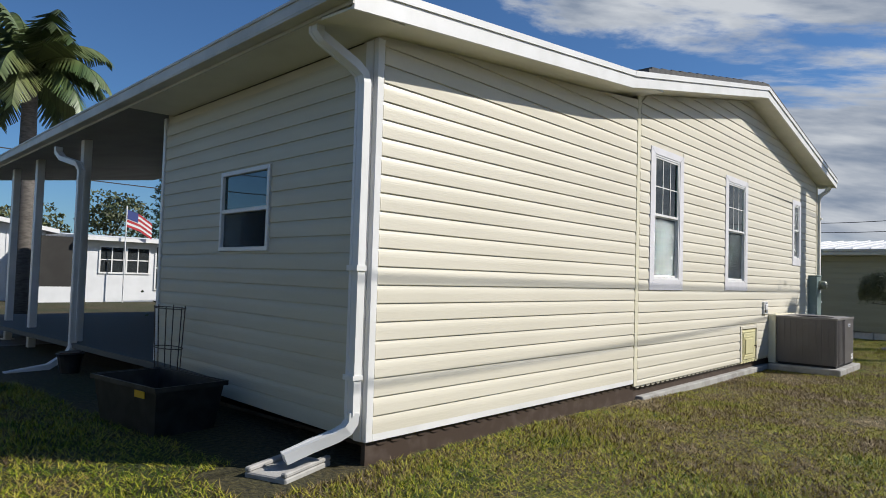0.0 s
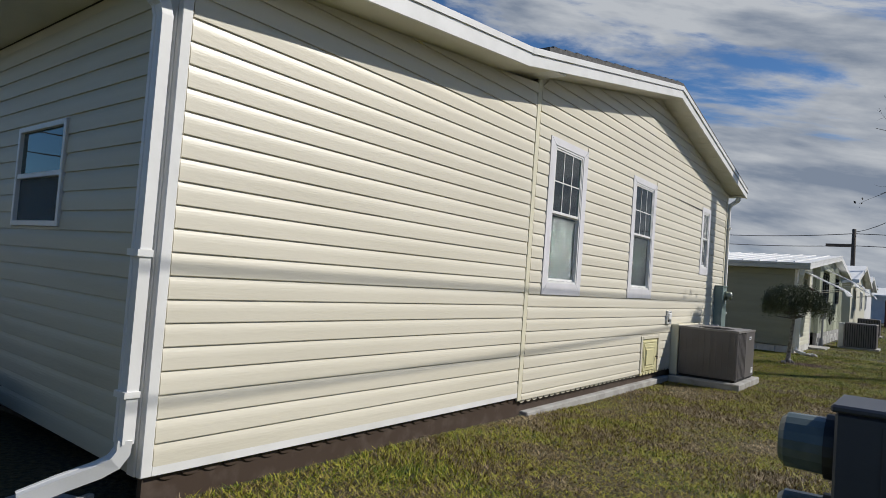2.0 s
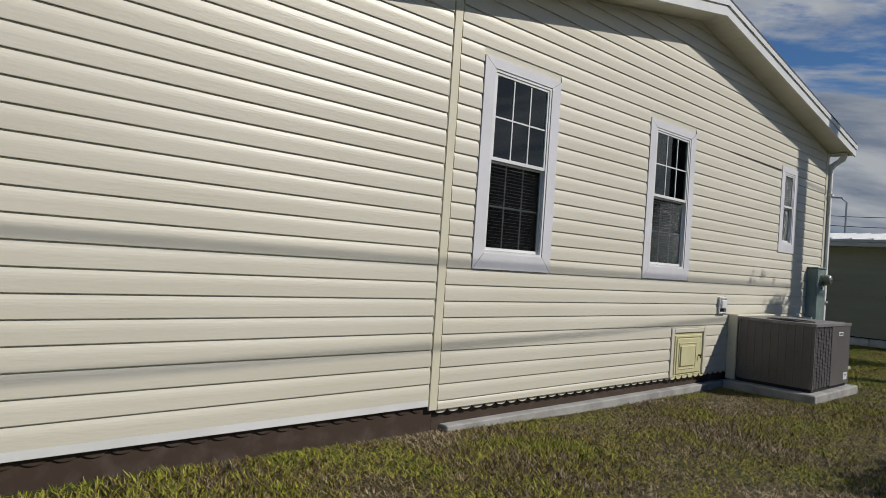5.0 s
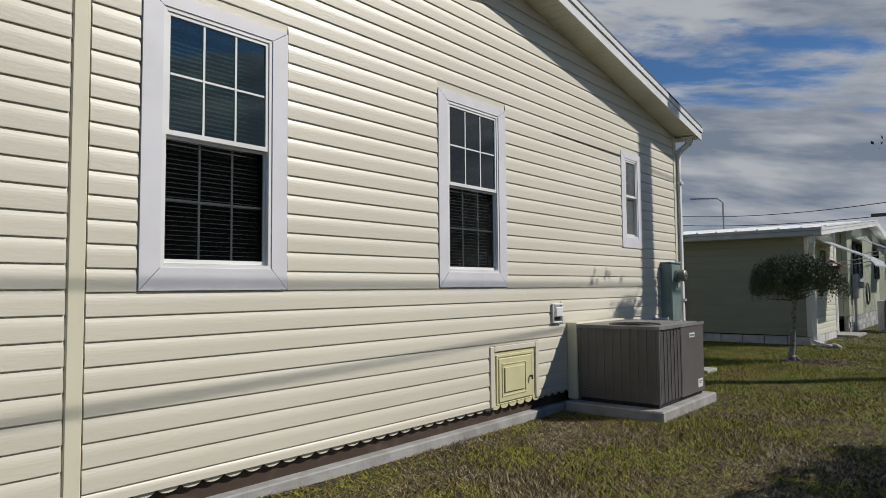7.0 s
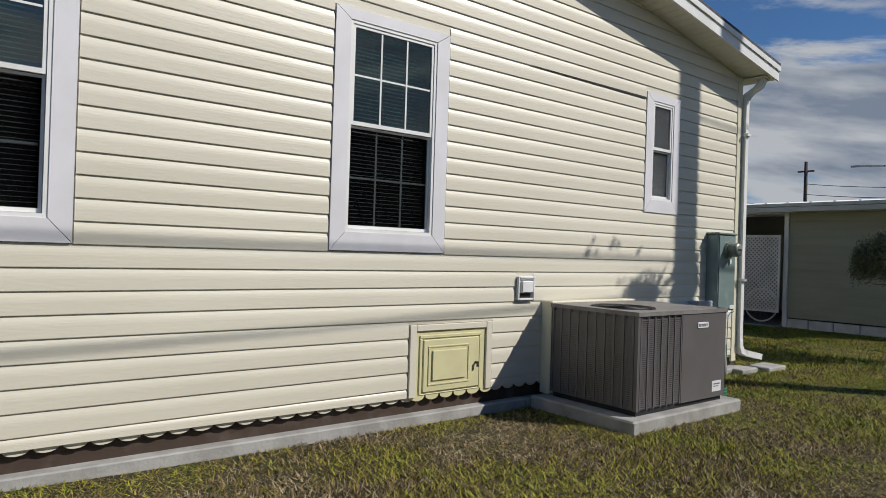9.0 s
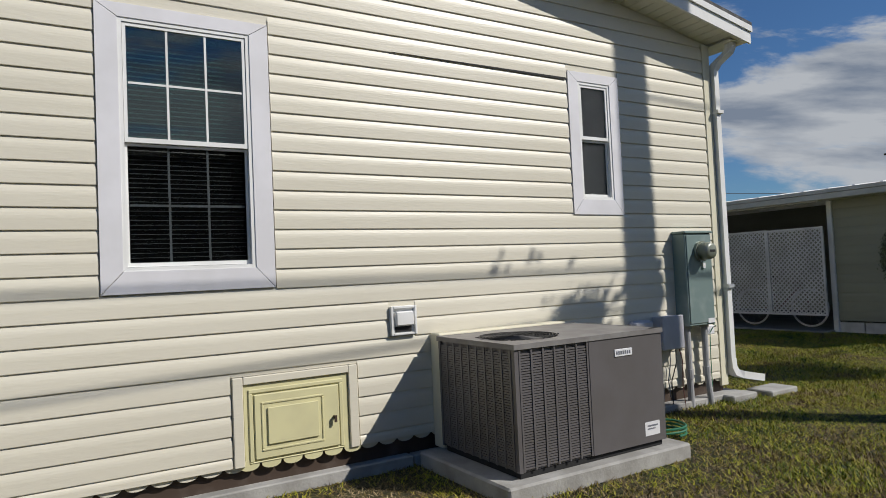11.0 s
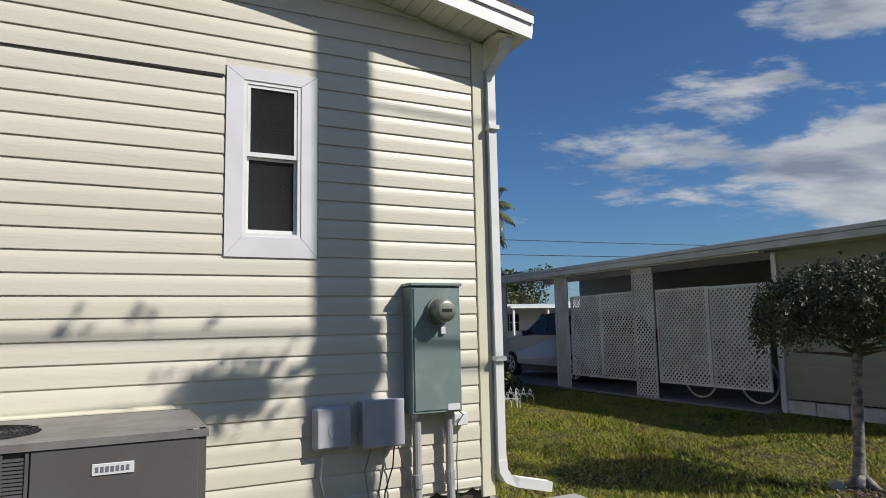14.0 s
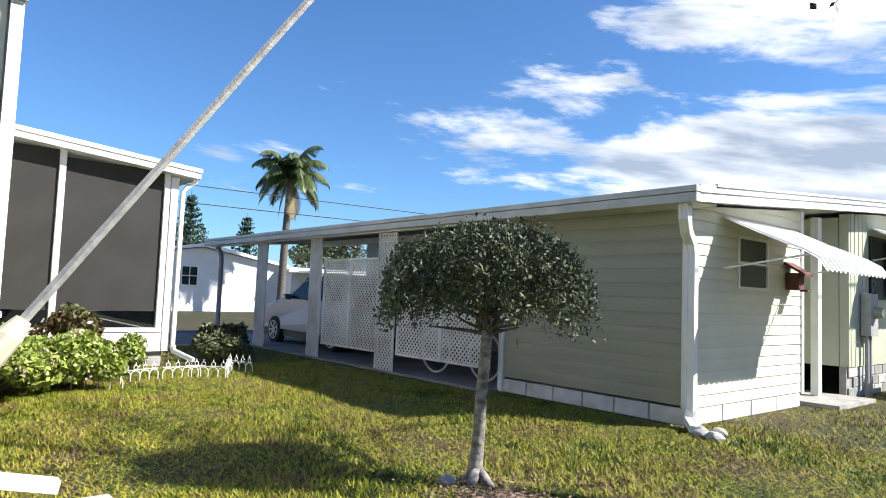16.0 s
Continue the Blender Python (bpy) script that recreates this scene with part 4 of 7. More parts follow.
# ---- air conditioner ----
def air_conditioner(at, label, w=1.17, d=0.82, h=0.74):
    """w along y, d along x; the grille side faces +x and -y."""
    ac = thing("air_conditioner", at, label, "air conditioner")
    part("base_rail", boxes((-d + 0.02, 0.02, 0.0, -0.02, w - 0.02, 0.035)), M["dark"], ac)
    part("body", boxes((-d + 0.03, 0.013, 0.036, -0.014, w - 0.03, h - 0.03)), M["ac"], ac, "steel housing behind the louvres")
    for x, y in ((0, 0), (-d + 0.03, 0), (0, w - 0.03), (-d + 0.03, w - 0.03)):
        part("corner_post", boxes((x - 0.03 if x == 0 else x - 0.03, y, 0.036, x if x == 0 else x, y + 0.03, h - 0.03)), M["ac"], ac)
    # louvres on the near end
    bm = bmesh.new()
    n = 44
    for i in range(n):
        z = 0.05 + (h - 0.1) * i / n
        prism(bm, [(0.000, z), (0.010, z - 0.001), (0.012, z + 0.0108), (0.000, z + 0.0115)], "x", -d + 0.001, -0.031)
    part("louvres", bm, M["ac"], ac, "steel louvres", kind="stuff")
    bm = bmesh.new()
    for i in range(10):
        x = -d + 0.02 + (d - 0.06) * i / 9
        box(bm, x - 0.008, -0.004, 0.04, x + 0.008, 0.0, h - 0.03)
    part("rib", bm, M["ac"], ac, "upright pressed ribs")
    bm = bmesh.new()
    for i in range(n):
        z = 0.05 + (h - 0.1) * i / n
        prism(bm, [(-0.014, z + 0.0105), (-0.002, z + 0.0095), (-0.002, z), (-0.012, z - 0.001)], "y", 0.031, 0.54)
    part("louvres", bm, M["ac"], ac, "steel louvres", kind="stuff")
    bm = bmesh.new()
    for i in range(7):
        y = 0.035 + 0.5 * i / 6
        box(bm, -0.0015, y - 0.006, 0.04, 0.003, y + 0.006, h - 0.03)
    part("rib", bm, M["ac"], ac, "upright pressed ribs")
    part("service_panel", boxes((-0.03, 0.545, 0.036, 0.003, w - 0.03, h - 0.03), bevel=0.003), M["ac"], ac)
    part("badge", boxes((0.0035, 0.75, h - 0.145, 0.008, 0.90, h - 0.10), bevel=0.002), M["label"], ac, "small maker's plate")
    bm = bmesh.new()
    for i, wd in enumerate((0.012, 0.012, 0.012, 0.012, 0.012, 0.012, 0.012)):
        box(bm, 0.0085, 0.762 + i * 0.018, h - 0.133, 0.0092, 0.762 + i * 0.018 + wd, h - 0.112)
    part("print", bm, M["print"], ac, "plate lettering as bars")
    part("sticker", boxes((0.0035, 0.98, 0.08, 0.005, 1.11, 0.165)), M["label"], ac, "white rating label")
    part("sticker_print", boxes((0.0055, 1.0, 0.135, 0.006, 1.09, 0.145), (0.0055, 1.0, 0.118, 0.006, 1.07, 0.125)), M["print"], ac, "rating lettering as bars")
    # lid with its fan opening
    bm = bmesh.new()
    cx, cy, r = -0.36, 0.30, 0.25
    seg = 40
    inner = [bm.verts.new((cx + r * math.cos(2 * math.pi * k / seg), cy + r * math.sin(2 * math.pi * k / seg), h)) for k in range(seg)]
    low = [bm.verts.new((v.co.x, v.co.y, h - 0.05)) for v in inner]

    def edge(k):
        a = 2 * math.pi * k / seg
        c, s = math.cos(a), math.sin(a)
        tx = ((0.008 - cx) if c > 0 else (cx + d)) / max(abs(c), 1e-6)
        ty = ((w + 0.005 - cy) if s > 0 else (cy + 0.005)) / max(abs(s), 1e-6)
        t = min(tx, ty)
        return (cx + c * t, cy + s * t)
    outer = [bm.verts.new((*edge(k), h - 0.002)) for k in range(seg)]
    for k in range(seg):
        j = (k + 1) % seg
        bm.faces.new((inner[k], inner[j], outer[j], outer[k]))
        bm.faces.new((inner[j], inner[k], low[k], low[j]))
    bmesh.ops.recalc_face_normals(bm, faces=bm.faces[:])
    part("lid", bm, M["ac_top"], ac, "dusty grey lid")
    part("lid_rim", boxes((-d, -0.008, h - 0.03, 0.01, 0.0, h), (0.0, 0.001, h - 0.03, 0.01, w, h), (-d, w, h - 0.03, 0.01, w + 0.008, h), (-d - 0.008, -0.008, h - 0.03, -d - 0.001, w + 0.008, h)), M["ac_top"], ac)
    bm = bmesh.new()
    for rr in [0.04 + 0.02 * k for k in range(11)]:
        tube(bm, [(cx + rr * math.cos(2 * math.pi * k / 24), cy + rr * math.sin(2 * math.pi * k / 24), h + 0.006) for k in range(25)], 0.0022, 4, False)
    for k in range(6):
        a = math.pi * k / 3
        tube(bm, [(cx + 0.04 * math.cos(a), cy + 0.04 * math.sin(a), h + 0.004), (cx + (r + 0.01) * math.cos(a), cy + (r + 0.01) * math.sin(a), h + 0.004)], 0.003, 4)
    part("fan_guard", bm, M["black"], ac, "black wire fan guard", kind="stuff")
    bm = bmesh.new()
    for k in range(4):
        a = math.pi / 2 * k
        m = Matrix.Translation((cx, cy, h - 0.045)) @ Matrix.Rotation(a, 4, "Z") @ Matrix.Rotation(0.35, 4, "X")
        box(bm, 0.03, -0.06, -0.003, r - 0.02, 0.06, 0.003, m=m)
    tube(bm, [(cx, cy, h - 0.07), (cx, cy, h - 0.02)], 0.045, 12)
    part("fan", bm, M["dark"], ac, "dark fan blades")
    return ac


pad = thing("equipment_pad", (0, 0, 0), "pale concrete pad under the air conditioner", "concrete pad")
part("slab", boxes((-3.29, 11.06, -0.05, -2.31, 12.50, 0.095), bevel=0.012), M["concrete"], pad)
air_conditioner((-2.385, 11.19, 0.096), "grey packaged air conditioner on a concrete pad beside the house")
pl = thing("air_duct", (0, 0, 0), "cream sheet-metal duct box between wall and air conditioner", "duct")
part("box", boxes((WX + 0.018, 11.20, 0.10, -3.215, 12.30, 0.85), bevel=0.008), M["cream_trim"], pl)


# ---- electric service on the wall ----
mb = thing("meter_box", (0, 0, 0), "grey-green electric meter box with a round glass meter", "meter box")
part("cabinet", boxes((WX + 0.016, 13.65, 0.70, -3.20, 13.995, 1.49), bevel=0.006), M["meter"], mb)
part("hood", boxes((WX + 0.016, 13.64, 1.491, -3.185, 14.005, 1.512), bevel=0.005), M["meter"], mb)
part("cover", boxes((-3.199, 13.665, 0.72, -3.192, 13.98, 1.478), bevel=0.004), M["meter"], mb)
part("sticker", boxes((-3.1915, 13.89, 0.715, -3.190, 13.975, 0.755)), M["label"], mb, "small white label")
bm = tube(bmesh.new(), [(-3.195, 13.835, 1.335), (-3.165, 13.835, 1.335)], 0.088, 28)
mt = part("meter", bm, M["meter_rim"], mb, "round electric meter")
bm = tube(bmesh.new(), [(-3.164, 13.835, 1.335), (-3.10, 13.835, 1.335), (-3.075, 13.835, 1.335), (-3.068, 13.835, 1.335)], [0.077, 0.074, 0.066, 0.045], 28)
part("dome", bm, M["meter_rim"], mt, "dull glass dome", smooth=True)
part("dial", boxes((-3.0665, 13.80, 1.325, -3.065, 13.87, 1.345)), M["dark"], mt, "dark dial strip")
part("seal_tab", boxes((-3.191, 13.845, 1.19, -3.175, 13.875, 1.235)), M["label"], mb)
for k, (y, r) in enumerate(((13.71, 0.028), (13.935, 0.026))):
    cd = thing("conduit", (0, 0, 0), "grey plastic conduit pipe below the meter box", "conduit", "conduits at the meter")
    bm = tube(bmesh.new(), [(-3.275, y, 0.69), (-3.275, y, 0.30), (-3.27 + 0.03 * k, y, -0.02)], r, 12)
    part("pipe", bm, M["pvc"], cd)
    part("coupling", tube(bmesh.new(), [(-3.275, y, 0.33), (-3.275, y, 0.25)], r + 0.007, 12), M["pvc"], cd)
    part("lock_nut", tube(bmesh.new(), [(-3.275, y, 0.70), (-3.275, y, 0.675)], r + 0.012, 6), M["steel"], cd)
g = thing("ground_clamp", (0, 0, 0), "small grounding terminal with green wire", "ground clamp")
part("block", boxes((WX + 0.016, 13.97, 0.60, -3.27, 14.07, 0.68), bevel=0.006), M["label"], g)
part("wire", tube(bmesh.new(), [(-3.22, 13.98, 0.70), (-3.20, 14.0, 0.68), (-3.25, 14.02, 0.665), (-3.26, 13.99, 0.62), (-3.255, 13.975, 0.40), (-3.26, 13.98, 0.0)], 0.004, 5), M["hose"], g, "green wire")

tb = thing("telephone_box", (0, 0, 0), "rounded pale grey telephone box on the siding", "utility box")
part("case", boxes((WX + 0.016, 13.055, 0.525, -3.27, 13.285, 0.785), bevel=0.02), M["grey_plastic"], tb)
part("lid", boxes((-3.269, 13.065, 0.54, -3.245, 13.275, 0.775), bevel=0.011), M["grey_plastic"], tb)
bm = bmesh.new()
tube(bm, [(-3.243, 13.185 + 0.05 * math.cos(a), 0.645 + 0.05 * math.sin(a)) for a in [2 * math.pi * k / 20 for k in range(21)]], 0.002, 4, False)
part("emblem_ring", bm, M["pvc"], tb, "faint round emblem")
part("cord", tube(bmesh.new(), [(-3.30, 13.12, 0.53), (-3.30, 13.10, 0.36), (-3.29, 13.13, 0.25), (-3.24, 13.17, 0.03)], 0.008, 6), M["pvc"], tb)
cb = thing("cable_box", (0, 0, 0), "square grey cable junction box on the siding", "utility box")
part("case", boxes((WX + 0.016, 13.345, 0.53, -3.24, 13.60, 0.80), bevel=0.006), M["grey_plastic"], cb)
part("lid", boxes((-3.239, 13.34, 0.525, -3.215, 13.605, 0.806), bevel=0.008), M["grey_plastic"], cb)
for i, pts in enumerate((((-3.29, 13.50, 0.53), (-3.285, 13.49, 0.40), (-3.29, 13.46, 0.26), (-3.28, 13.47, 0.12)), ((-3.28, 13.56, 0.53), (-3.27, 13.545, 0.40), (-3.29, 13.50, 0.25), (-3.27, 13.48, 0.05)), ((-3.30, 13.42, 0.53), (-3.31, 13.38, 0.38), (-3.29, 13.40, 0.2), (-3.29, 13.38, 0.0)), ((-3.26, 13.57, 0.54), (-3.25, 13.60, 0.42), (-3.26, 13.60, 0.2), (-3.25, 13.61, 0.03)))):
    part("cord", tube(bmesh.new(), pts, 0.005 if i < 3 else 0.004, 5), M["redwood"] if i == 3 else (M["black"] if i % 2 else M["pvc"]), cb)
hs = thing("garden_hose", (-2.75, 12.75, 0.02), "coil of green garden hose on the grass", "hose")
part("coil", tube(bmesh.new(), [(0.14 * math.cos(a) + 0.01 * math.sin(3 * a), 0.16 * math.sin(a), 0.02 + 0.004 * a) for a in [0.35 * k for k in range(44)]], 0.009, 6), M["hose"], hs)


# ---- meter pedestal beside the path ----
pd = thing("meter_pedestal", (-0.445, 2.69, 0.056), "blue-grey steel meter pedestal with two glass meters", "utility pedestal", rz=-1)
part("cabinet", boxes((0, 0, -0.07, 0.335, 0.20, 1.035), bevel=0.006), M["pedestal"], pd)
part("lid", boxes((-0.008, -0.008, 1.0355, 0.345, 0.21, 1.052), bevel=0.005), M["pedestal"], pd, "overhanging lid")
part("back_panel", boxes((0.085, -0.006, 0.03, 0.33, -0.0005, 1.02), bevel=0.003), M["pedestal"], pd)
part("handle_recess", boxes((0.10, -0.010, 0.02, 0.20, -0.0065, 0.70), (0.215, -0.012, 0.02, 0.222, -0.0065, 0.70)), M["dark"], pd, "dark hinge recess")
for z in (0.945, 0.77):
    bm = tube(bmesh.new(), [(0.0, 0.09, z), (-0.022, 0.09, z)], 0.072, 20)
    me = part("meter", bm, M["black"], pd, "dark meter ring")
    bm = tube(bmesh.new(), [(-0.0225, 0.09, z), (-0.10, 0.09, z), (-0.112, 0.09, z)], [0.064, 0.062, 0.052], 20)
    part("dome", bm, M["meter_glass"], me, "cloudy grey-green glass dome")
    part("register", tube(bmesh.new(), [(-0.023, 0.09, z), (-0.085, 0.09, z)], 0.050, 14), M["grey_plastic"], me)
part("side_box", boxes((0.345, 0.01, 0.35, 0.44, 0.18, 0.98), bevel=0.006), M["pedestal"], pd, "narrow breaker box")
part("post", boxes((0.36, 0.06, -0.07, 0.42, 0.12, 0.349)), M["pedestal"], pd)


# ---- poles, cables ----
def pole(name, at, h, r0, r1, label, seg=14):
    t = thing(name, at, label, "utility pole")
    part("shaft", tube(bmesh.new(), [(0, 0, -0.3), (0, 0, h * 0.5), (0, 0, h)], [r0, (r0 + r1) / 2, r1], seg), M["pole"], t, smooth=True)
    return t


PX, PY = 0.155, 16.35
p1 = pole("utility_pole", (PX, PY, 0), 11.0, 0.160, 0.14, "weathered brown wooden utility pole on the lawn")
for z in (4.90, 4.60):
    part("bracket", boxes((-0.24, -0.04, z - 0.04, -0.13, 0.04, z + 0.04)), M["steel"], p1)
# unseen case and leaves, added to cast the ragged blotch on the wall
part("splice_box", boxes((-0.27, -1.10, 4.46, -0.12, -0.62, 4.66), bevel=0.06), M["black"], p1, "guessed black splice case, added to cast a wall shadow")
rng = np.random.default_rng(31)
clump = np.concatenate([rng.normal(size=(170, 3)) * np.array([0.05, 0.17, 0.09]) + np.array([-0.20, -0.95, 4.56]), rng.normal(size=(40, 3)) * np.array([0.04, 0.14, 0.05]) + np.array([-0.20, -0.52, 4.70]), rng.normal(size=(14, 3)) * np.array([0.04, 0.22, 0.03]) + np.array([-0.20, -1.45, 4.96])])
tris_mesh("vine", leaves(rng, clump, 0.085, 1.7), 4, M["leaf_dark"], p1, "added ragged dark leaves that shape the wall shadow", kind="stuff")
part("guy_band", tube(bmesh.new(), [(0, 0, 4.76), (0, 0, 4.88)], 0.20, 14), M["steel"], p1)
part("ground_wire", tube(bmesh.new(), [(-0.16, -0.02, 0.0), (-0.15, -0.02, 4.0)], 0.006, 5), M["wire"], p1)
p2 = pole("utility_pole", (-0.10, 38.5, 0), 9.5, 0.17, 0.12, "distant dark wooden utility pole with a transformer")
part("transformer", tube(bmesh.new(), [(-0.5, 0, 5.9), (-0.5, 0, 6.7)], 0.26, 14), M["pvc"], p2, "grey transformer can")
part("arm", boxes((-0.5, -0.05, 6.2, 0.0, 0.05, 6.3)), M["pole"], p2)
p3 = pole("utility_pole", (-4.0, 52.0, 0), 6.4, 0.16, 0.12, "distant dark wooden utility pole")
part("arm", boxes((-1.6, -0.06, 5.2, 0.0, 0.06, 5.4)), M["pole"], p3)
p4 = pole("utility_pole", (0.2, -18.0, 0), 10.0, 0.155, 0.12, "wooden utility pole behind")
p5 = pole("utility_pole", (-22.5, 60.0, 0), 9.0, 0.16, 0.12, "distant utility pole with insulators")
part("arm", boxes((-0.6, -0.05, 8.2, 0.6, 0.05, 8.32)), M["pole"], p5)


def cable(name, a, b, sag, r, label, seg=6, n=24):
    a, b = Vector(a), Vector(b)
    pts = [a.lerp(b, k / n) - Vector((0, 0, sag * 4 * (k / n) * (1 - k / n))) for k in range(n + 1)]
    t = thing(name, tuple(a), label, "cable")
    part("strand", tube(bmesh.new(), [p - a for p in pts], r, seg), M["wire"], t)
    return t


cable("power_cable", (PX - 0.19, PY, 4.90), (0.05, -18.0, 5.29), 0.05, 0.012, "black overhead cable along the poles")
cable("power_cable", (PX - 0.19, PY, 4.60), (0.05, -18.0, 5.68), 0.737, 0.012, "black overhead cable along the poles")
cable("power_cable", (PX, PY, 6.6), (-0.1, 38.5, 7.2), 0.5, 0.012, "black overhead cable between two utility poles")
cable("power_cable", (PX, PY, 4.9), (-0.1, 38.5, 5.6), 0.5, 0.018, "black overhead cable between two utility poles")
cable("power_cable", (-0.1, 38.5, 6.6), (-4.0, 52, 6.2), 0.3, 0.02, "thin distant black overhead power cable")
for z, s in ((5.3, 0.4), (6.1, 0.5)):
    cable("power_cable", (-4.0, 52, z), (30, 50, z + 0.6), s, 0.03, "thin distant black overhead power cable", 4)
    cable("power_cable", (-4.0, 52, z), (-22.5, 60, z + 1.2), s, 0.03, "thin distant black overhead power cable", 4)
for z in (4.3, 4.9):
    cable("power_cable", (-20.5, -30, z), (-22.5, 60, z + 0.6), 0.7, 0.02, "thin overhead power cable along the street", 4)

gw = thing("guy_wire", (0.016, 13.22, 0.0), "pale galvanised guy wire with an old ceramic insulator", "guy wire")
GD = Vector((0.024, 3.13, 4.53))
part("strand", tube(bmesh.new(), [GD * k / 12 for k in range(3, 13)], 0.0042, 6), M["guy"], gw)
U = GD.normalized()
part("insulator", tube(bmesh.new(), [U * 1.355, U * 1.37, U * 1.395, U * 1.41], [0.006, 0.010, 0.010, 0.006], 10), M["insulator"], gw)
part("grip", tube(bmesh.new(), [U * 1.30, U * 1.31, U * 1.335, U * 1.35], [0.006, 0.009, 0.009, 0.005], 8), M["guy"], gw, "twisted wire grip")
part("anchor_rod", tube(bmesh.new(), [U * -0.1, U * 1.29], 0.0052, 6), M["guy"], gw)


# ---- trees ----
def limb(bm, rng, p, d, length, r, bend=0.25, n=5):
    pts, rs = [p.copy()], [r]
    for k in range(n):
        d = (d + Vector(rng.normal(size=3)) * bend / n).normalized()
        p = p + d * length / n
        pts.append(p.copy())
        rs.append(r * (1 - 0.75 * (k + 1) / n))
    tube(bm, pts, rs, 6)
    return pts


def weeping_tree(at):
    rng = np.random.default_rng(11)
    t = thing("tree", at, "small weeping tree with a mushroom crown and pale mottled trunk", "tree")
    bm = tube(bmesh.new(), [(-0.06, -0.02, -0.05), (-0.02, 0, 0.06), (0.0, 0, 0.25), (0.02, 0.0, 0.6), (0.05, 0.0, 0.95), (0.04, 0.01, 1.15)], [0.085, 0.05, 0.04, 0.037, 0.034, 0.03], 12)
    for k in range(4):
        a = k * 1.6 + 0.3
        tube(bm, [(0, 0, 0.09), (0.08 * math.cos(a), 0.08 * math.sin(a), 0.02), (0.15 * math.cos(a), 0.15 * math.sin(a), -0.03)], [0.04, 0.03, 0.012], 7)
    part("trunk", bm, M["bark"], t, "pale mottled trunk", smooth=True)
    bm = bmesh.new()
    tips = []
    for k in range(26):
        a = 2 * math.pi * k / 26 + rng.uniform(-0.2, 0.2)
        L = rng.uniform(0.2, 0.45)
        d = Vector((math.cos(a), math.sin(a), rng.uniform(0.1, 0.9)))
        pts = limb(bm, rng, Vector((0.04, 0, rng.uniform(0.95, 1.18))), d.normalized(), L, 0.016)
        tips += pts[2:]
    part("branchwork", bm, M["bark_dark"], t, "thin dark branches", kind="stuff")
    # drooping sprays: clumps over a flattened dome, with gaps
    C, strands = [], bmesh.new()
    for k in range(760):
        a = rng.uniform(0, 2 * math.pi)
        rr = math.sqrt(rng.uniform(0.0, 1.0)) * 0.60 * (1 + 0.12 * math.sin(3 * a + 1) + 0.06 * math.sin(7 * a))
        x, y = rr * math.cos(a) + 0.04, rr * math.sin(a)
        ztop = 1.08 + 0.60 * math.sqrt(max(0.0, 1 - (rr / 0.74) ** 2)) + rng.normal() * 0.04
        ztop = ztop - rng.uniform(0, 1) ** 2 * 0.35 * (1 - rr)
        drop = rng.uniform(0.16, 0.40)
        zb = max(ztop - drop, 0.90 + 0.14 * rng.uniform())
        m = int(rng.integers(24, 62))
        f = rng.uniform(0, 1, m) ** 1.1
        out = 1 + 0.10 * f
        C.append(np.stack([x * out + rng.normal(size=m) * 0.024, y * out + rng.normal(size=m) * 0.024, ztop + (zb - ztop) * f + rng.normal(size=m) * 0.02], 1))
        if k % 6 == 0:
            tube(strands, [(x * 0.9, y * 0.9, ztop), (x, y, (ztop + zb) / 2), (x * 1.08, y * 1.08, zb - 0.03)], 0.0025, 3)
    V = leaves(rng, np.concatenate(C), 0.034, 2.4, 0.7)
    tris_mesh("crown", V, 4, M["leaf"], t, "dense drooping grey-green leaves", kind="stuff")
    part("twigs", strands, M["bark_dark"], t, kind="stuff")
    return t


weeping_tree((-2.53, 16.91, 0.0))
rng = np.random.default_rng(3)
n = 2600
a, r = rng.uniform(0, 2 * np.pi, n), np.abs(rng.normal(size=n)) * 0.26
C = np.stack([-2.15 + r * np.cos(a) * 1.2, 16.78 + r * np.sin(a) * 0.9, 0.012 + rng.uniform(0, 0.03, n)], 1)
V = leaves(rng, C, 0.035, 2.0)
V[:, :, 2] = C[:, None, 2] + (V[:, :, 2] - C[:, None, 2]) * 0.35
tris_mesh("leaf_litter", V, 4, M["mulch"], label="brown leaf litter round the tree", kind="stuff", category="leaf litter")
rk = thing("rock", (-2.60, 16.72, 0), "small grey rock at the tree's foot", "rock")
bm = bmesh.new()
bmesh.ops.create_icosphere(bm, subdivisions=2, radius=0.055)
for v in bm.verts:
    v.co += v.normal * noise.noise(v.co * 20) * 0.015
    v.co.z = v.co.z * 0.7 + 0.03
part("stone", bm, M["concrete"], rk)


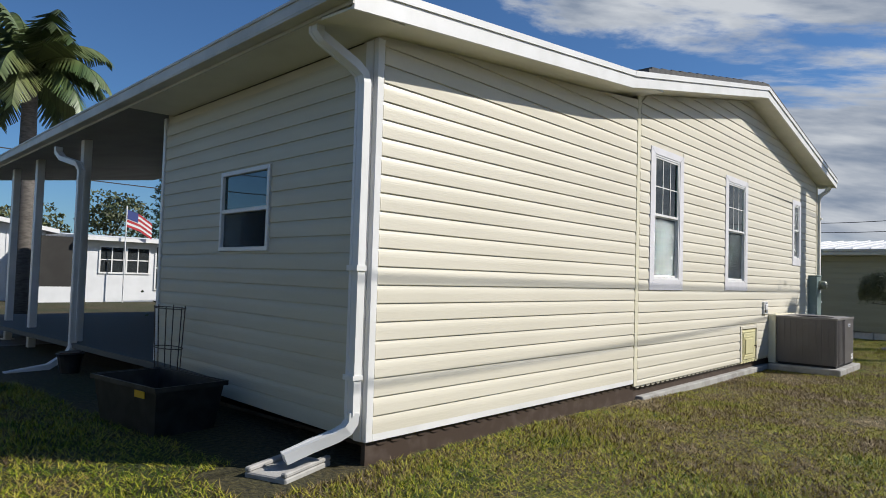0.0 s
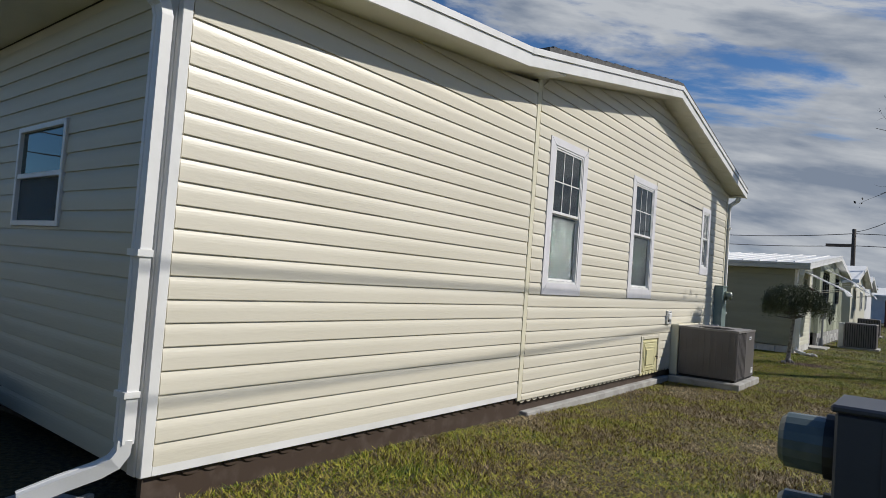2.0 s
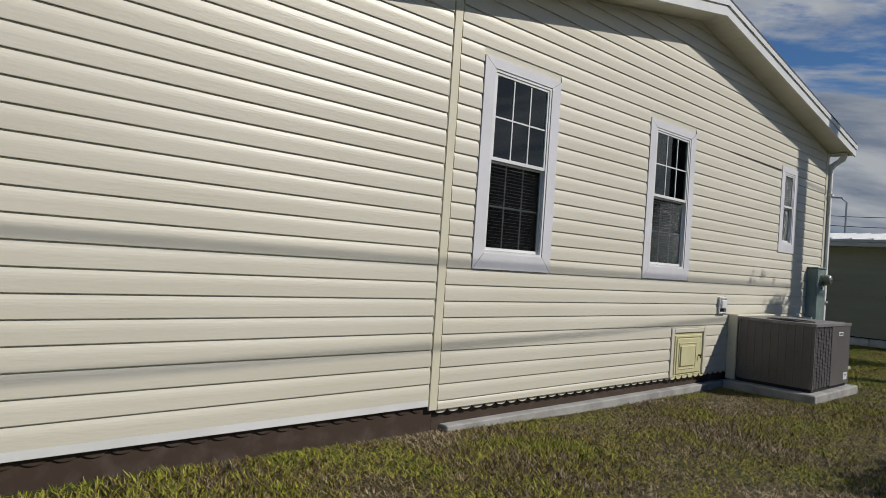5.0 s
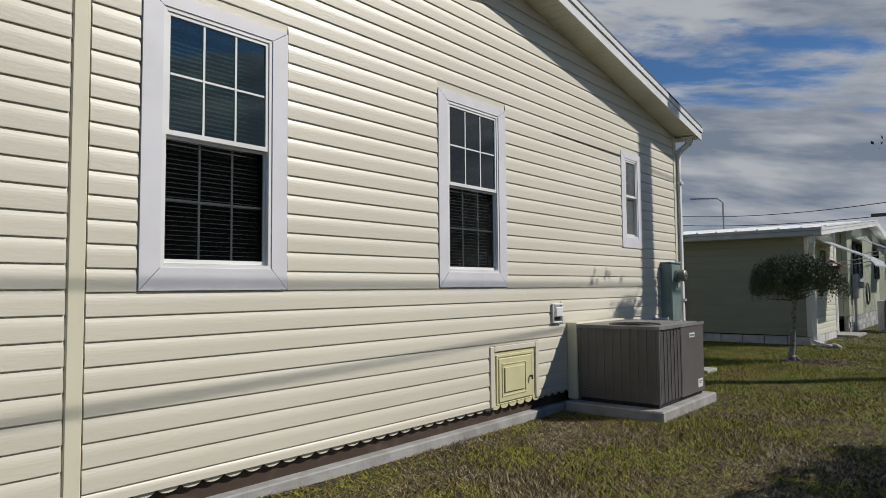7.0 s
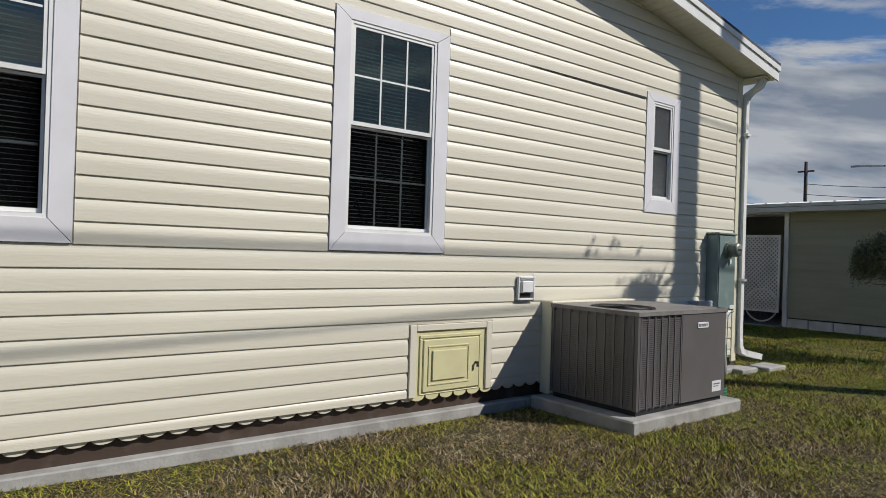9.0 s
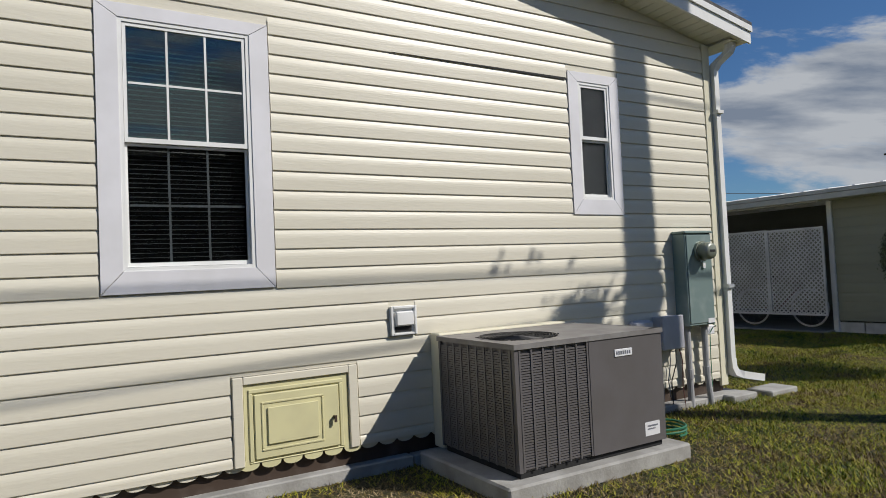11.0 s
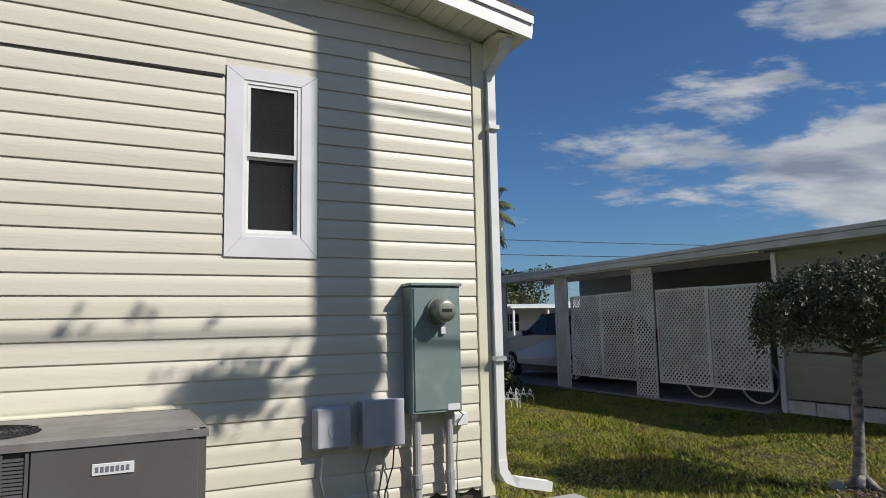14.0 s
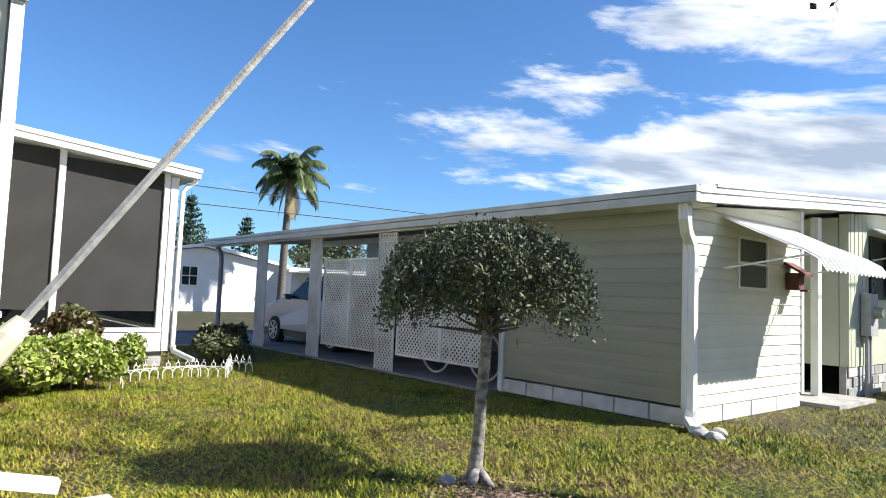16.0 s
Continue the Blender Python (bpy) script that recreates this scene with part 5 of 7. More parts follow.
def bare_tree(at):
    rng = np.random.default_rng(23)
    t = thing("tree", at, "sparse leafless tree with a few dark leaves behind the pole", "tree")
    bm, L = bmesh.new(), []
    trunk = limb(bm, rng, Vector((0, 0, -0.1)), Vector((-0.03, 0, 1)), 7.4, 0.12, 0.12, 9)
    for k in range(30):
        z = rng.uniform(4.7, 7.3)
        base = min(trunk, key=lambda p: abs(p.z - z))
        a = rng.uniform(0, 2 * math.pi) if k % 2 else math.pi + rng.normal() * 0.5
        d = Vector((math.cos(a), math.sin(a) * 0.7, rng.uniform(-0.05, 0.6))).normalized()
        pts = limb(bm, rng, base, d, rng.uniform(1.4, 3.0), 0.02, 0.5, 6)
        for q in range(6):
            i = int(rng.integers(2, 6))
            d2 = (d + Vector(rng.normal(size=3)) * 0.7).normalized()
            tp = limb(bm, rng, pts[i], d2, rng.uniform(0.3, 1.0), 0.007, 0.6, 4)
            if q % 2 == 0:
                c = np.array(tp[-1])
                L.append(c + rng.normal(size=(int(rng.integers(4, 14)), 3)) * 0.08)
    part("trunk", bm, M["bark_dark"], t, "thin grey branches")
    tris_mesh("leaf_clusters", leaves(rng, np.concatenate(L), 0.075, 1.5), 4, M["leaf_dark"], t, "few dark leaves", kind="stuff")


bare_tree((1.65, 20.2, 0))


def palm(at, h, label, crown=1.9, lean=0.3, seed=2, dead=True):
    rng = np.random.default_rng(seed)
    t = thing("palm_tree", at, label, "palm tree")
    pts = [(lean * (k / 8) ** 2, 0, h * k / 8 - 0.1) for k in range(9)]
    part("trunk", tube(bmesh.new(), pts, [0.24, 0.20, 0.185, 0.18, 0.175, 0.17, 0.16, 0.15, 0.12], 12), M["palm_bark"], t, smooth=True)
    top = Vector((lean, 0, h - 0.1))

    def fronds(count, el0, el1, L, droop, mtl, name, label):
        quads, bm = [], bmesh.new()
        for k in range(count):
            a = 2 * math.pi * k / count + rng.uniform(-0.25, 0.25)
            el = rng.uniform(el0, el1)
            d, p, spine = Vector((math.cos(a) * math.cos(el), math.sin(a) * math.cos(el), math.sin(el))), top.copy(), []
            n = 16
            for i in range(n + 1):
                spine.append(p.copy())
                d = (d - Vector((0, 0, droop * (0.4 + i / n)))).normalized()
                p = p + d * L / n
            tube(bm, spine, [0.022 * (1 - 0.85 * i / n) for i in range(n + 1)], 4)
            for i in range(2, n * 3):
                f = i / (n * 3)
                q = spine[min(int(f * n), n - 1)].lerp(spine[min(int(f * n) + 1, n)], f * n % 1)
                ax = (spine[min(int(f * n) + 1, n)] - spine[min(int(f * n), n - 1)]).normalized()
                side = ax.cross(Vector((0, 0, 1))).normalized()
                ll = L * 0.30 * math.sin(math.pi * min(f + 0.12, 1) * 0.92) + 0.08
                for s in (-1, 1):
                    e = q + (side * s * 0.75 + ax * 0.5 - Vector((0, 0, 0.55 + rng.uniform(0, 0.35)))).normalized() * ll
                    w = ax * 0.04
                    quads.append([q - w, q + w, e + w * 0.3, e - w * 0.3])
        part("midribs", bm, mtl, t, kind="stuff")
        tris_mesh(name, np.array([[list(v) for v in q] for q in quads]), 4, mtl, t, label, kind="stuff")
    fronds(24, -0.25, 1.35, crown * 1.15, 0.15, M["frond"], "fronds", "arching green fronds")
    if dead:
        fronds(3, -1.3, -0.9, crown * 1.1, 0.16, M["frond_dead"], "dead_fronds", "hanging dry fronds")
    return t


palm((-28.0, 28.0, 0), 6.7, "tall palm beyond the carport, with hanging dry fronds", 1.9, 0.4, 2)
palm((-16.6, 4.60, 0), 5.7, "tall palm beside the street with drooping fronds", 1.75, -0.1, 7, False)


def round_tree(at, h, w, label, seed, material="far_leaf", n=2600, size=0.28):
    rng = np.random.default_rng(seed)
    t = thing("tree", at, label, "tree")
    bm = tube(bmesh.new(), [(0, 0, -0.1), (0.1, 0, h * 0.35), (0.1, 0.1, h * 0.6)], [w * 0.05 + 0.06, w * 0.035 + 0.04, 0.04], 7)
    cs = []
    for k in range(9):
        a = rng.uniform(0, 6.28)
        c = Vector((math.cos(a) * w * rng.uniform(0.05, 0.36), math.sin(a) * w * rng.uniform(0.05, 0.36), h * rng.uniform(0.45, 0.86)))
        tube(bm, [(0.1, 0, h * 0.33), tuple(c * 0.9)], [0.06, 0.02], 5)
        cs.append(c)
    part("trunk", bm, M["bark_dark"], t)
    P = []
    for c in cs:
        m = n // 9
        v = rng.normal(size=(m, 3))
        v /= np.linalg.norm(v, axis=1)[:, None]
        v *= (rng.uniform(0.25, 1, m) ** 0.4 * w * rng.uniform(0.17, 0.27))[:, None]
        v[:, 2] *= 0.7
        P.append(np.array(c) + v)
    tris_mesh("crown", leaves(rng, np.concatenate(P), size, 1.6), 4, M[material], t, "uneven leafy crown", kind="stuff")


for i, (x, y, h, w) in enumerate(((-48, 13, 6.5, 6), (-52, 20, 7.0, 7), (-46, 26, 6.0, 6), (-55, 6, 6.5, 7), (-50, 0, 6.0, 6), (-38, 36, 5.5, 5), (-48, 44, 6.5, 7), (-30, 56, 6.0, 7), (-60, 34, 7, 8))):
    round_tree((x, y, 0), h, w, "broad distant tree behind the houses", 40 + i)
for i, (x, y, h, w) in enumerate(((1.5, 64, 5.0, 5), (6, 56, 4.4, 6), (9, 44, 3.6, 6), (10, 68, 6, 8), (-6, 75, 5, 7))):
    round_tree((x, y, 0), h, w, "dark distant tree at the end of the lawn", 60 + i)


def conifer(at, h, seed):
    rng = np.random.default_rng(seed)
    t = thing("pine_tree", at, "dark narrow tiered pine beyond the houses", "pine tree")
    part("trunk", tube(bmesh.new(), [(0, 0, 0), (0, 0, h)], [0.18, 0.02], 6), M["bark_dark"], t)
    P = []
    for k in range(15):
        z = h * (0.22 + 0.75 * k / 15)
        R = (h - z) * 0.30 + 0.15
        for j in range(8):
            a = 2 * math.pi * j / 8 + rng.uniform(-0.3, 0.3)
            f = rng.uniform(0, 1, 22)
            P.append(np.stack([np.cos(a) * R * f, np.sin(a) * R * f, z + R * 0.25 * f ** 2 + rng.normal(size=22) * 0.05], 1) + rng.normal(size=(22, 3)) * 0.05)
    tris_mesh("needles", leaves(rng, np.concatenate(P), 0.28, 2.5), 4, M["pine"], t, "tiered dark green needles", kind="stuff")


conifer((-44.0, 29.0, 0), 7.6, 1)
conifer((-50.0, 35.5, 0), 7.2, 2)
conifer((-41.0, 19.3, 0), 8.2, 3)

# ---- beds by the screened porch ----


def bush(at, rx, ry, h, material, n, seed, label, flowers=0, size=0.06):
    rng = np.random.default_rng(seed)
    t = thing("bush", at, label, "bush")
    bm, P = bmesh.new(), []
    lumps = [(rng.uniform(-0.75, 0.75) * rx, rng.uniform(-0.7, 0.7) * ry, rng.uniform(0.35, 0.72) * h, rng.uniform(0.22, 0.36)) for _ in range(11)]
    for x, y, z, r in lumps:
        tube(bm, [(0, 0, 0), (x * 0.6, y * 0.6, z * 0.6), (x, y, z)], [0.012, 0.008, 0.004], 4)
        m = n // 11
        v = rng.normal(size=(m, 3))
        v /= np.linalg.norm(v, axis=1)[:, None]
        v *= (rng.uniform(0.3, 1, m) ** 0.35 * r)[:, None] * np.array([rx * 1.1, ry * 1.2, h * 0.9])
        p = np.array([x, y, z]) + v
        p[:, 2] = np.abs(p[:, 2])
        P.append(p)
    P = np.concatenate(P)
    part("stems", bm, M["bark_dark"], t, kind="stuff")
    tris_mesh("foliage", leaves(rng, P, size, 1.9), 4, M[material], t, "glossy leaves", kind="stuff")
    if flowers:
        idx = rng.choice(len(P), flowers, replace=False)
        out = P[idx] * np.array([1.06, 1.06, 1.05])
        cl = np.repeat(out, 7, axis=0) + rng.normal(size=(flowers * 7, 3)) * 0.014
        tris_mesh("flowers", leaves(rng, cl, 0.036, 1.2), 4, M["flower"], t, "small pale pink flower clusters", kind="stuff")
    return t


bush((-7.35, 14.75, 0), 0.75, 0.65, 0.66, "bush", 9000, 1, "low flowering bush with bright green leaves", 80, 0.075)
bush((-8.05, 15.45, 0), 0.80, 0.65, 0.66, "bush", 9000, 4, "low flowering bush with bright green leaves", 70, 0.075)
bush((-8.5, 14.6, 0), 0.9, 0.6, 0.68, "bush", 6000, 6, "low flowering bush with bright green leaves", 40, 0.075)
bush((-8.65, 16.15, 0), 0.60, 0.45, 0.56, "bush", 5000, 5, "low flowering bush with bright green leaves", 30, 0.07)
bush((-8.95, 15.75, 0), 0.42, 0.42, 0.95, "bush_red", 3600, 2, "upright bronze-leaved shrub by the porch", 0, 0.08)
bush((-9.5, 17.95, 0), 0.55, 0.45, 0.48, "far_leaf", 2600, 3, "dark green shrub beyond the porch corner", 0, 0.11)
bush((-10.3, 18.3, 0), 0.42, 0.42, 0.62, "far_leaf", 1500, 8, "long-leaved shrub beyond the porch corner", 0, 0.18)


def fence_piece(at, rz):
    t = thing("border_fence", at, "low white scalloped wire border fence", "border fence", "border fence pieces", rz=rz)
    bm = bmesh.new()
    for k in range(4):
        x = 0.0 + k * 0.13
        tube(bm, [(x, 0, -0.05), (x, 0, 0.09), (x + 0.02, 0, 0.125), (x + 0.065, 0, 0.14), (x + 0.11, 0, 0.125), (x + 0.13, 0, 0.09), (x + 0.13, 0, -0.05)], 0.006, 5)
        tube(bm, [(x + 0.065 + 0.028 * math.cos(a), 0, 0.178 + 0.028 * math.sin(a)) for a in [math.pi / 4 * q for q in range(9)]], 0.005, 4, False)
        tube(bm, [(x + 0.065, 0, 0.205), (x + 0.065, 0, 0.245)], [0.008, 0.002], 5)
    part("hoops", bm, M["white"], t, "white painted hoops", kind="stuff")
    tube_b = tube(bmesh.new(), [(0, 0, 0.148), (0.52, 0, 0.148)], 0.005, 5)
    part("rail", tube_b, M["white"], t)


for x, y, rz in ((-7.62, 15.55, 66), (-7.88, 16.12, 112), (-8.08, 16.66, 100), (-8.20, 17.02, 50), (-7.95, 17.42, 150)):
    fence_piece((x, y, 0.0), rz)
fence_piece((-8.75, 17.75, 0.0), 20)

# ---- screened porch on the north side ----
PXW = -9.55
porch = thing("screened_porch", (0, 0, 0), "white screened porch on the side of the house", "porch")
part("roof", prism(bmesh.new(), [(14.36, 3.08), (17.42, 2.80), (17.42, 2.93), (14.36, 3.22)], "x", -14.0, PXW + 0.22), M["white"], porch)
part("drip_edge", prism(bmesh.new(), [(14.36, 3.17), (17.44, 2.89), (17.44, 2.95), (14.36, 3.235)], "x", PXW + 0.221, PXW + 0.235), M["white"], porch)
for y in (14.5, 15.62, 17.0):
    part("post", boxes((PXW - 0.04, y - 0.04, 0.56, PXW + 0.04, y + 0.04, 2.93 + (17 - y) * 0.08 - 0.05), bevel=0.004), M["white"], porch)
part("corner_post", boxes((PXW - 0.05, 17.05, 0.22, PXW + 0.05, 17.16, 2.80), bevel=0.005), M["white"], porch)
part("kick_panel", boxes((PXW - 0.06, 14.36, 0.22, PXW + 0.045, 17.04, 0.50), (-14.0, 17.05, 0.22, PXW - 0.07, 17.13, 0.50)), M["white"], porch, "white lapped kick panel")
part("sill", boxes((PXW - 0.07, 14.36, 0.501, PXW + 0.06, 17.04, 0.56), bevel=0.004), M["white"], porch)
part("foundation", boxes((-13.9, 14.4, 0.0, PXW - 0.02, 17.08, 0.219)), M["concrete"], porch)
part("shade_cloth", boxes((PXW - 0.008, 14.545, 0.80, PXW, 15.575, 2.97), (PXW - 0.008, 15.665, 0.80, PXW, 16.955, 2.88)), M["screen"], porch, "drawn brown sun shade")
part("screen", boxes((PXW - 0.003, 14.545, 0.565, PXW, 15.575, 0.795), (PXW - 0.003, 15.665, 0.565, PXW, 16.955, 0.795), (-13.9, 17.085, 0.57, PXW - 0.07, 17.09, 2.78)), M["glass_dark"], porch, "insect screen")
part("inner_wall", boxes((-13.9, 14.36, 0.22, -13.8, 17.0, 2.9)), M["room"], porch)
pds = thing("downspout", (0, 0, 0), "white downspout on the porch corner", "downspout")
part("pipe", profile_pipe(bmesh.new(), [(PXW + 0.12, 17.38, 2.82), (PXW + 0.12, 17.38, 2.76), (PXW + 0.08, 17.28, 2.68), (PXW + 0.06, 17.22, 2.60), (PXW + 0.06, 17.21, 0.28)], 0.07, 0.055, (1, 0, 0)), M["white"], pds)
part("shoe", profile_pipe(bmesh.new(), [(PXW + 0.06, 17.21, 0.30), (PXW + 0.07, 17.23, 0.22), (PXW + 0.3, 17.45, 0.10)], 0.08, 0.06, (0.7, -0.7, 0)), M["white"], pds)

# ---- carport on the south side ----
for x, y in ((-8.95, 3.12), (-11.2, 3.28), (-12.7, 3.38)):
    c = thing("carport_post", (x, y, 0.0), "white square carport post", "post", "carport posts")
    part("post", boxes((-0.05, -0.05, 0.05 if y > 2.75 else 0, 0.05, 0.05, EAVE_Z + 0.10), bevel=0.005), M["white"], c)
    part("foot", boxes((-0.08, -0.08, 0.051, 0.08, 0.08, 0.065)), M["white"], c)
cds = thing("downspout", (0.2, 0, 0), "white downspout on the carport post", "downspout")
part("pipe", profile_pipe(bmesh.new(), [(-9.55, 2.93, 2.77), (-9.55, 2.93, 2.70), (-9.45, 2.95, 2.62), (-9.05, 3.0, 2.52), (-9.0, 3.02, 2.44), (-9.0, 3.02, 0.30)], 0.08, 0.06, (0, 1, 0.01)), M["white"], cds)
part("shoe", profile_pipe(bmesh.new(), [(-9.0, 3.02, 0.32), (-9.0, 2.97, 0.22), (-8.95, 2.75, 0.10), (-8.9, 2.3, 0.05)], 0.09, 0.065, (1, 0, 0)), M["white"], cds)


def bin_tub(at, w, d, h, label, rz=0):
    t = thing("storage_tub", at, label, "tub", rz=rz)
    bm = bmesh.new()
    k = 0.85
    o = [(-w / 2, -d / 2), (w / 2, -d / 2), (w / 2, d / 2), (-w / 2, d / 2)]
    A = [bm.verts.new((x * k, y * k, 0)) for x, y in o]
    B = [bm.verts.new((x, y, h)) for x, y in o]
    C = [bm.verts.new((x * 0.95, y * 0.95, h)) for x, y in o]
    D = [bm.verts.new((x * k * 0.94, y * k * 0.94, 0.02)) for x, y in o]
    bm.faces.new(A[::-1])
    bm.faces.new(D)
    for i in range(4):
        j = (i + 1) % 4
        bm.faces.new((A[i], A[j], B[j], B[i]))
        bm.faces.new((B[i], B[j], C[j], C[i]))
        bm.faces.new((C[i], C[j], D[j], D[i]))
    part("tub", bm, M["black"], t)
    part("rim", boxes((-w / 2 - 0.02, -d / 2 - 0.02, h - 0.03, w / 2 + 0.02, -d / 2 - 0.001, h + 0.005), (-w / 2 - 0.02, d / 2 + 0.001, h - 0.03, w / 2 + 0.02, d / 2 + 0.02, h + 0.005), (-w / 2 - 0.02, -d / 2, h - 0.03, -w / 2 - 0.001, d / 2, h + 0.005), (w / 2 + 0.001, -d / 2, h - 0.03, w / 2 + 0.02, d / 2, h + 0.005)), M["black"], t)
    return t


tub = bin_tub((-5.3, 2.45, 0.03), 0.95, 0.55, 0.40, "large black plastic tub on the ground by the wall", 4)
part("sticker", boxes((0.18, -0.279, 0.31, 0.32, -0.275, 0.36)), M["yellow"], tub, "yellow sticker")
tc = thing("tomato_cage", (-5.95, 2.83, 0.03), "rusty wire plant cage leaning on the wall", "plant cage")
bm = bmesh.new()
for a, b, z in ((0.22, 0.1, 0.9), (0.2, 0.09, 0.55), (0.17, 0.08, 0.2)):
    tube(bm, [(a * math.cos(q), b * math.sin(q), z) for q in [2 * math.pi * k / 16 for k in range(17)]], 0.005, 4, False)
for q in [2 * math.pi * k / 6 for k in range(6)]:
    tube(bm, [(0.16 * math.cos(q), 0.07 * math.sin(q), 0), (0.22 * math.cos(q), 0.1 * math.sin(q), 0.92)], 0.005, 4)
part("wires", bm, M["brown"], tc, "thin rusty wires", kind="stuff")
pt = thing("potted_plant", (-12.4, 6.2, 0.05), "leafy plant in a dark pot at the carport's end", "potted plant")
part("pot", tube(bmesh.new(), [(0, 0, 0), (0, 0, 0.32)], [0.16, 0.22], 16), M["black"], pt)
rng = np.random.default_rng(9)
tris_mesh("foliage", leaves(rng, rng.normal(size=(500, 3)) * np.array([0.2, 0.2, 0.14]) + np.array([0, 0, 0.5]), 0.16, 2.4), 4, M["far_leaf"], pt, "dark green leaves", kind="stuff")
pt = thing("flower_pot", (-8.35, 2.85, 0.03), "small dark flower pot beside the post", "flower pot")
part("pot", tube(bmesh.new(), [(0, 0, 0), (0, 0, 0.22), (0, 0, 0.26)], [0.09, 0.13, 0.15], 16), M["black"], pt)
part("soil", tube(bmesh.new(), [(0, 0, 0.2605), (0, 0, 0.275)], 0.12, 12), M["brown"], pt)


# ---- houses over the street ----
def far_house(at, w, d, h, rise, material, label, axis="y", windows=(), roofm="white", rz=0.0, base=None):
    """w along y, d along x towards -x; the front is at x = 0 and faces +x."""
    t = thing("house", at, label, "house", rz=rz)
    part("wall", boxes((-d, 0, 0, 0, w, h)), M[material], t)
    bm = bmesh.new()
    if axis == "x":
        prism(bm, [(-0.35, h - 0.05), (w / 2, h + rise), (w + 0.35, h - 0.05), (w + 0.35, h + 0.10), (w / 2, h + rise + 0.16), (-0.35, h + 0.10)], "x", -d - 0.3, 0.3)
        part("roof", bm, M[roofm], t)
        part("gable", prism(bmesh.new(), [(0.0, h + 0.001), (w, h + 0.001), (w / 2, h + rise - 0.04)], "x", -d, -0.001), M[material], t)
    else:
        prism(bm, [(-d - 0.3, h - 0.02), (-d / 2, h + rise), (0.35, h - 0.02), (0.35, h + 0.12), (-d / 2, h + rise + 0.16), (-d - 0.3, h + 0.12)], "y", -0.3, w + 0.3)
        part("roof", bm, M[roofm], t)
        for y in (0.0, w - 0.02):
            part("gable", prism(bmesh.new(), [(-d, h + 0.001), (0, h + 0.001), (-d / 2, h + rise - 0.03)], "y", y, y + 0.02), M[material], t)
    for y0, z0, y1, z1 in windows:
        wd = part("window", boxes((0.001, y0 - 0.06, z0 - 0.06, 0.04, y0, z1 + 0.06), (0.001, y1, z0 - 0.06, 0.04, y1 + 0.06, z1 + 0.06), (0.001, y0, z0 - 0.06, 0.04, y1, z0), (0.001, y0, z1, 0.04, y1, z1 + 0.06), (0.001, (y0 + y1) / 2 - 0.02, z0, 0.03, (y0 + y1) / 2 + 0.02, z1), (0.001, y0, (z0 + z1) / 2 - 0.02, 0.029, (y0 + y1) / 2 - 0.021, (z0 + z1) / 2 + 0.02), (0.001, (y0 + y1) / 2 + 0.021, (z0 + z1) / 2 - 0.02, 0.029, y1, (z0 + z1) / 2 + 0.02)), M["white"], t)
        part("pane", boxes((0.001, y0, z0, 0.01, y1, z1)), M["glass_dark"], wd)
        part("room", boxes((0.0006, y0, z0, 0.0009, y1, z1)), M["pvc"], wd, "pale drawn curtain")
    return t


# white gabled house seen beyond the carport of the sage house
h1 = far_house((-31, 21.2, 0), 8.2, 12, 2.35, 0.75, "white_wall", "white gabled house across the street", "x", ((3.2, 1.25, 3.9, 2.1),))
h2 = far_house((-30.0, 29.5, 0), 9.0, 9, 2.1, 0.25, "white_wall", "low pale house with a long porch across the street", "y", ((1.0, 0.9, 2.2, 1.8), (4.0, 0.9, 5.2, 1.8)))
part("porch_roof", boxes((0.36, 0.2, 2.05, 2.4, 8.5, 2.15)), M["white"], h2)
for y in (0.4, 2.5, 5.0, 8.2):
    part("porch_post", boxes((2.2, y, 0, 2.3, y + 0.1, 2.05)), M["white"], h2)
# houses seen beyond the near carport at the start
h3 = far_house((-25.5, 9.1, 0), 7.2, 10, 2.25, 0.25, "white_wall", "low white house with a screened porch across the street", "y", ((0.45, 1.1, 1.25, 2.0), (1.4, 1.1, 2.2, 2.0), (2.5, 0.5, 3.2, 2.1), (5.0, 1.1, 6.0, 2.0)))
part("screened_end", boxes((-9, -1.6, 0.55, -0.01, -0.01, 2.3)), M["screen"], h3, "dark screened porch end")
part("porch_base", boxes((-9, -1.65, 0, 0.0, -0.01, 0.549)), M["white_wall"], h3)
h4 = far_house((-27.0, 2.2, 0), 6.0, 12, 2.5, 0.5, "white_wall", "white metal-sided house across the street", "x", ())
bm = bmesh.new()
for i in range(24):
    box(bm, 0.001, 0.1 + i * 0.245, 0.0, 0.02, 0.13 + i * 0.245, 2.5)
part("batten", bm, M["white_wall"], h4, "upright wall ribs", kind="stuff")
far_house((-27.0, -7.5, 0), 7.5, 12, 2.5, 0.5, "nb_east", "cream house across the street", "x", ((2, 1.1, 3.2, 2.0),))
far_house((-32.0, 42, 0), 9, 12, 2.4, 0.6, "white_wall", "white house across the street", "x", ((2, 1.1, 3.2, 2.0),))
fl = thing("flag", (-25.0, 10.2, -0.55), "red, white and blue striped flag on a pole", "flag")
part("pole", tube(bmesh.new(), [(0, 0, 0), (0, 0, 4.1)], 0.025, 6), M["white"], fl)
for k in range(7):
    part("stripe", prism(bmesh.new(), [(0.03, 3.95 - k * 0.09), (0.5, 3.80 - k * 0.09), (0.95, 3.5 - k * 0.085), (0.95, 3.42 - k * 0.085), (0.5, 3.72 - k * 0.09), (0.03, 3.865 - k * 0.09)], "x", -0.004, 0.004), M["flag_red" if k % 2 == 0 else "flag_white"], fl)
part("canton", prism(bmesh.new(), [(0.03, 3.96), (0.42, 3.84), (0.42, 3.5), (0.03, 3.62)], "x", 0.006, 0.012), M["flag_blue"], fl)


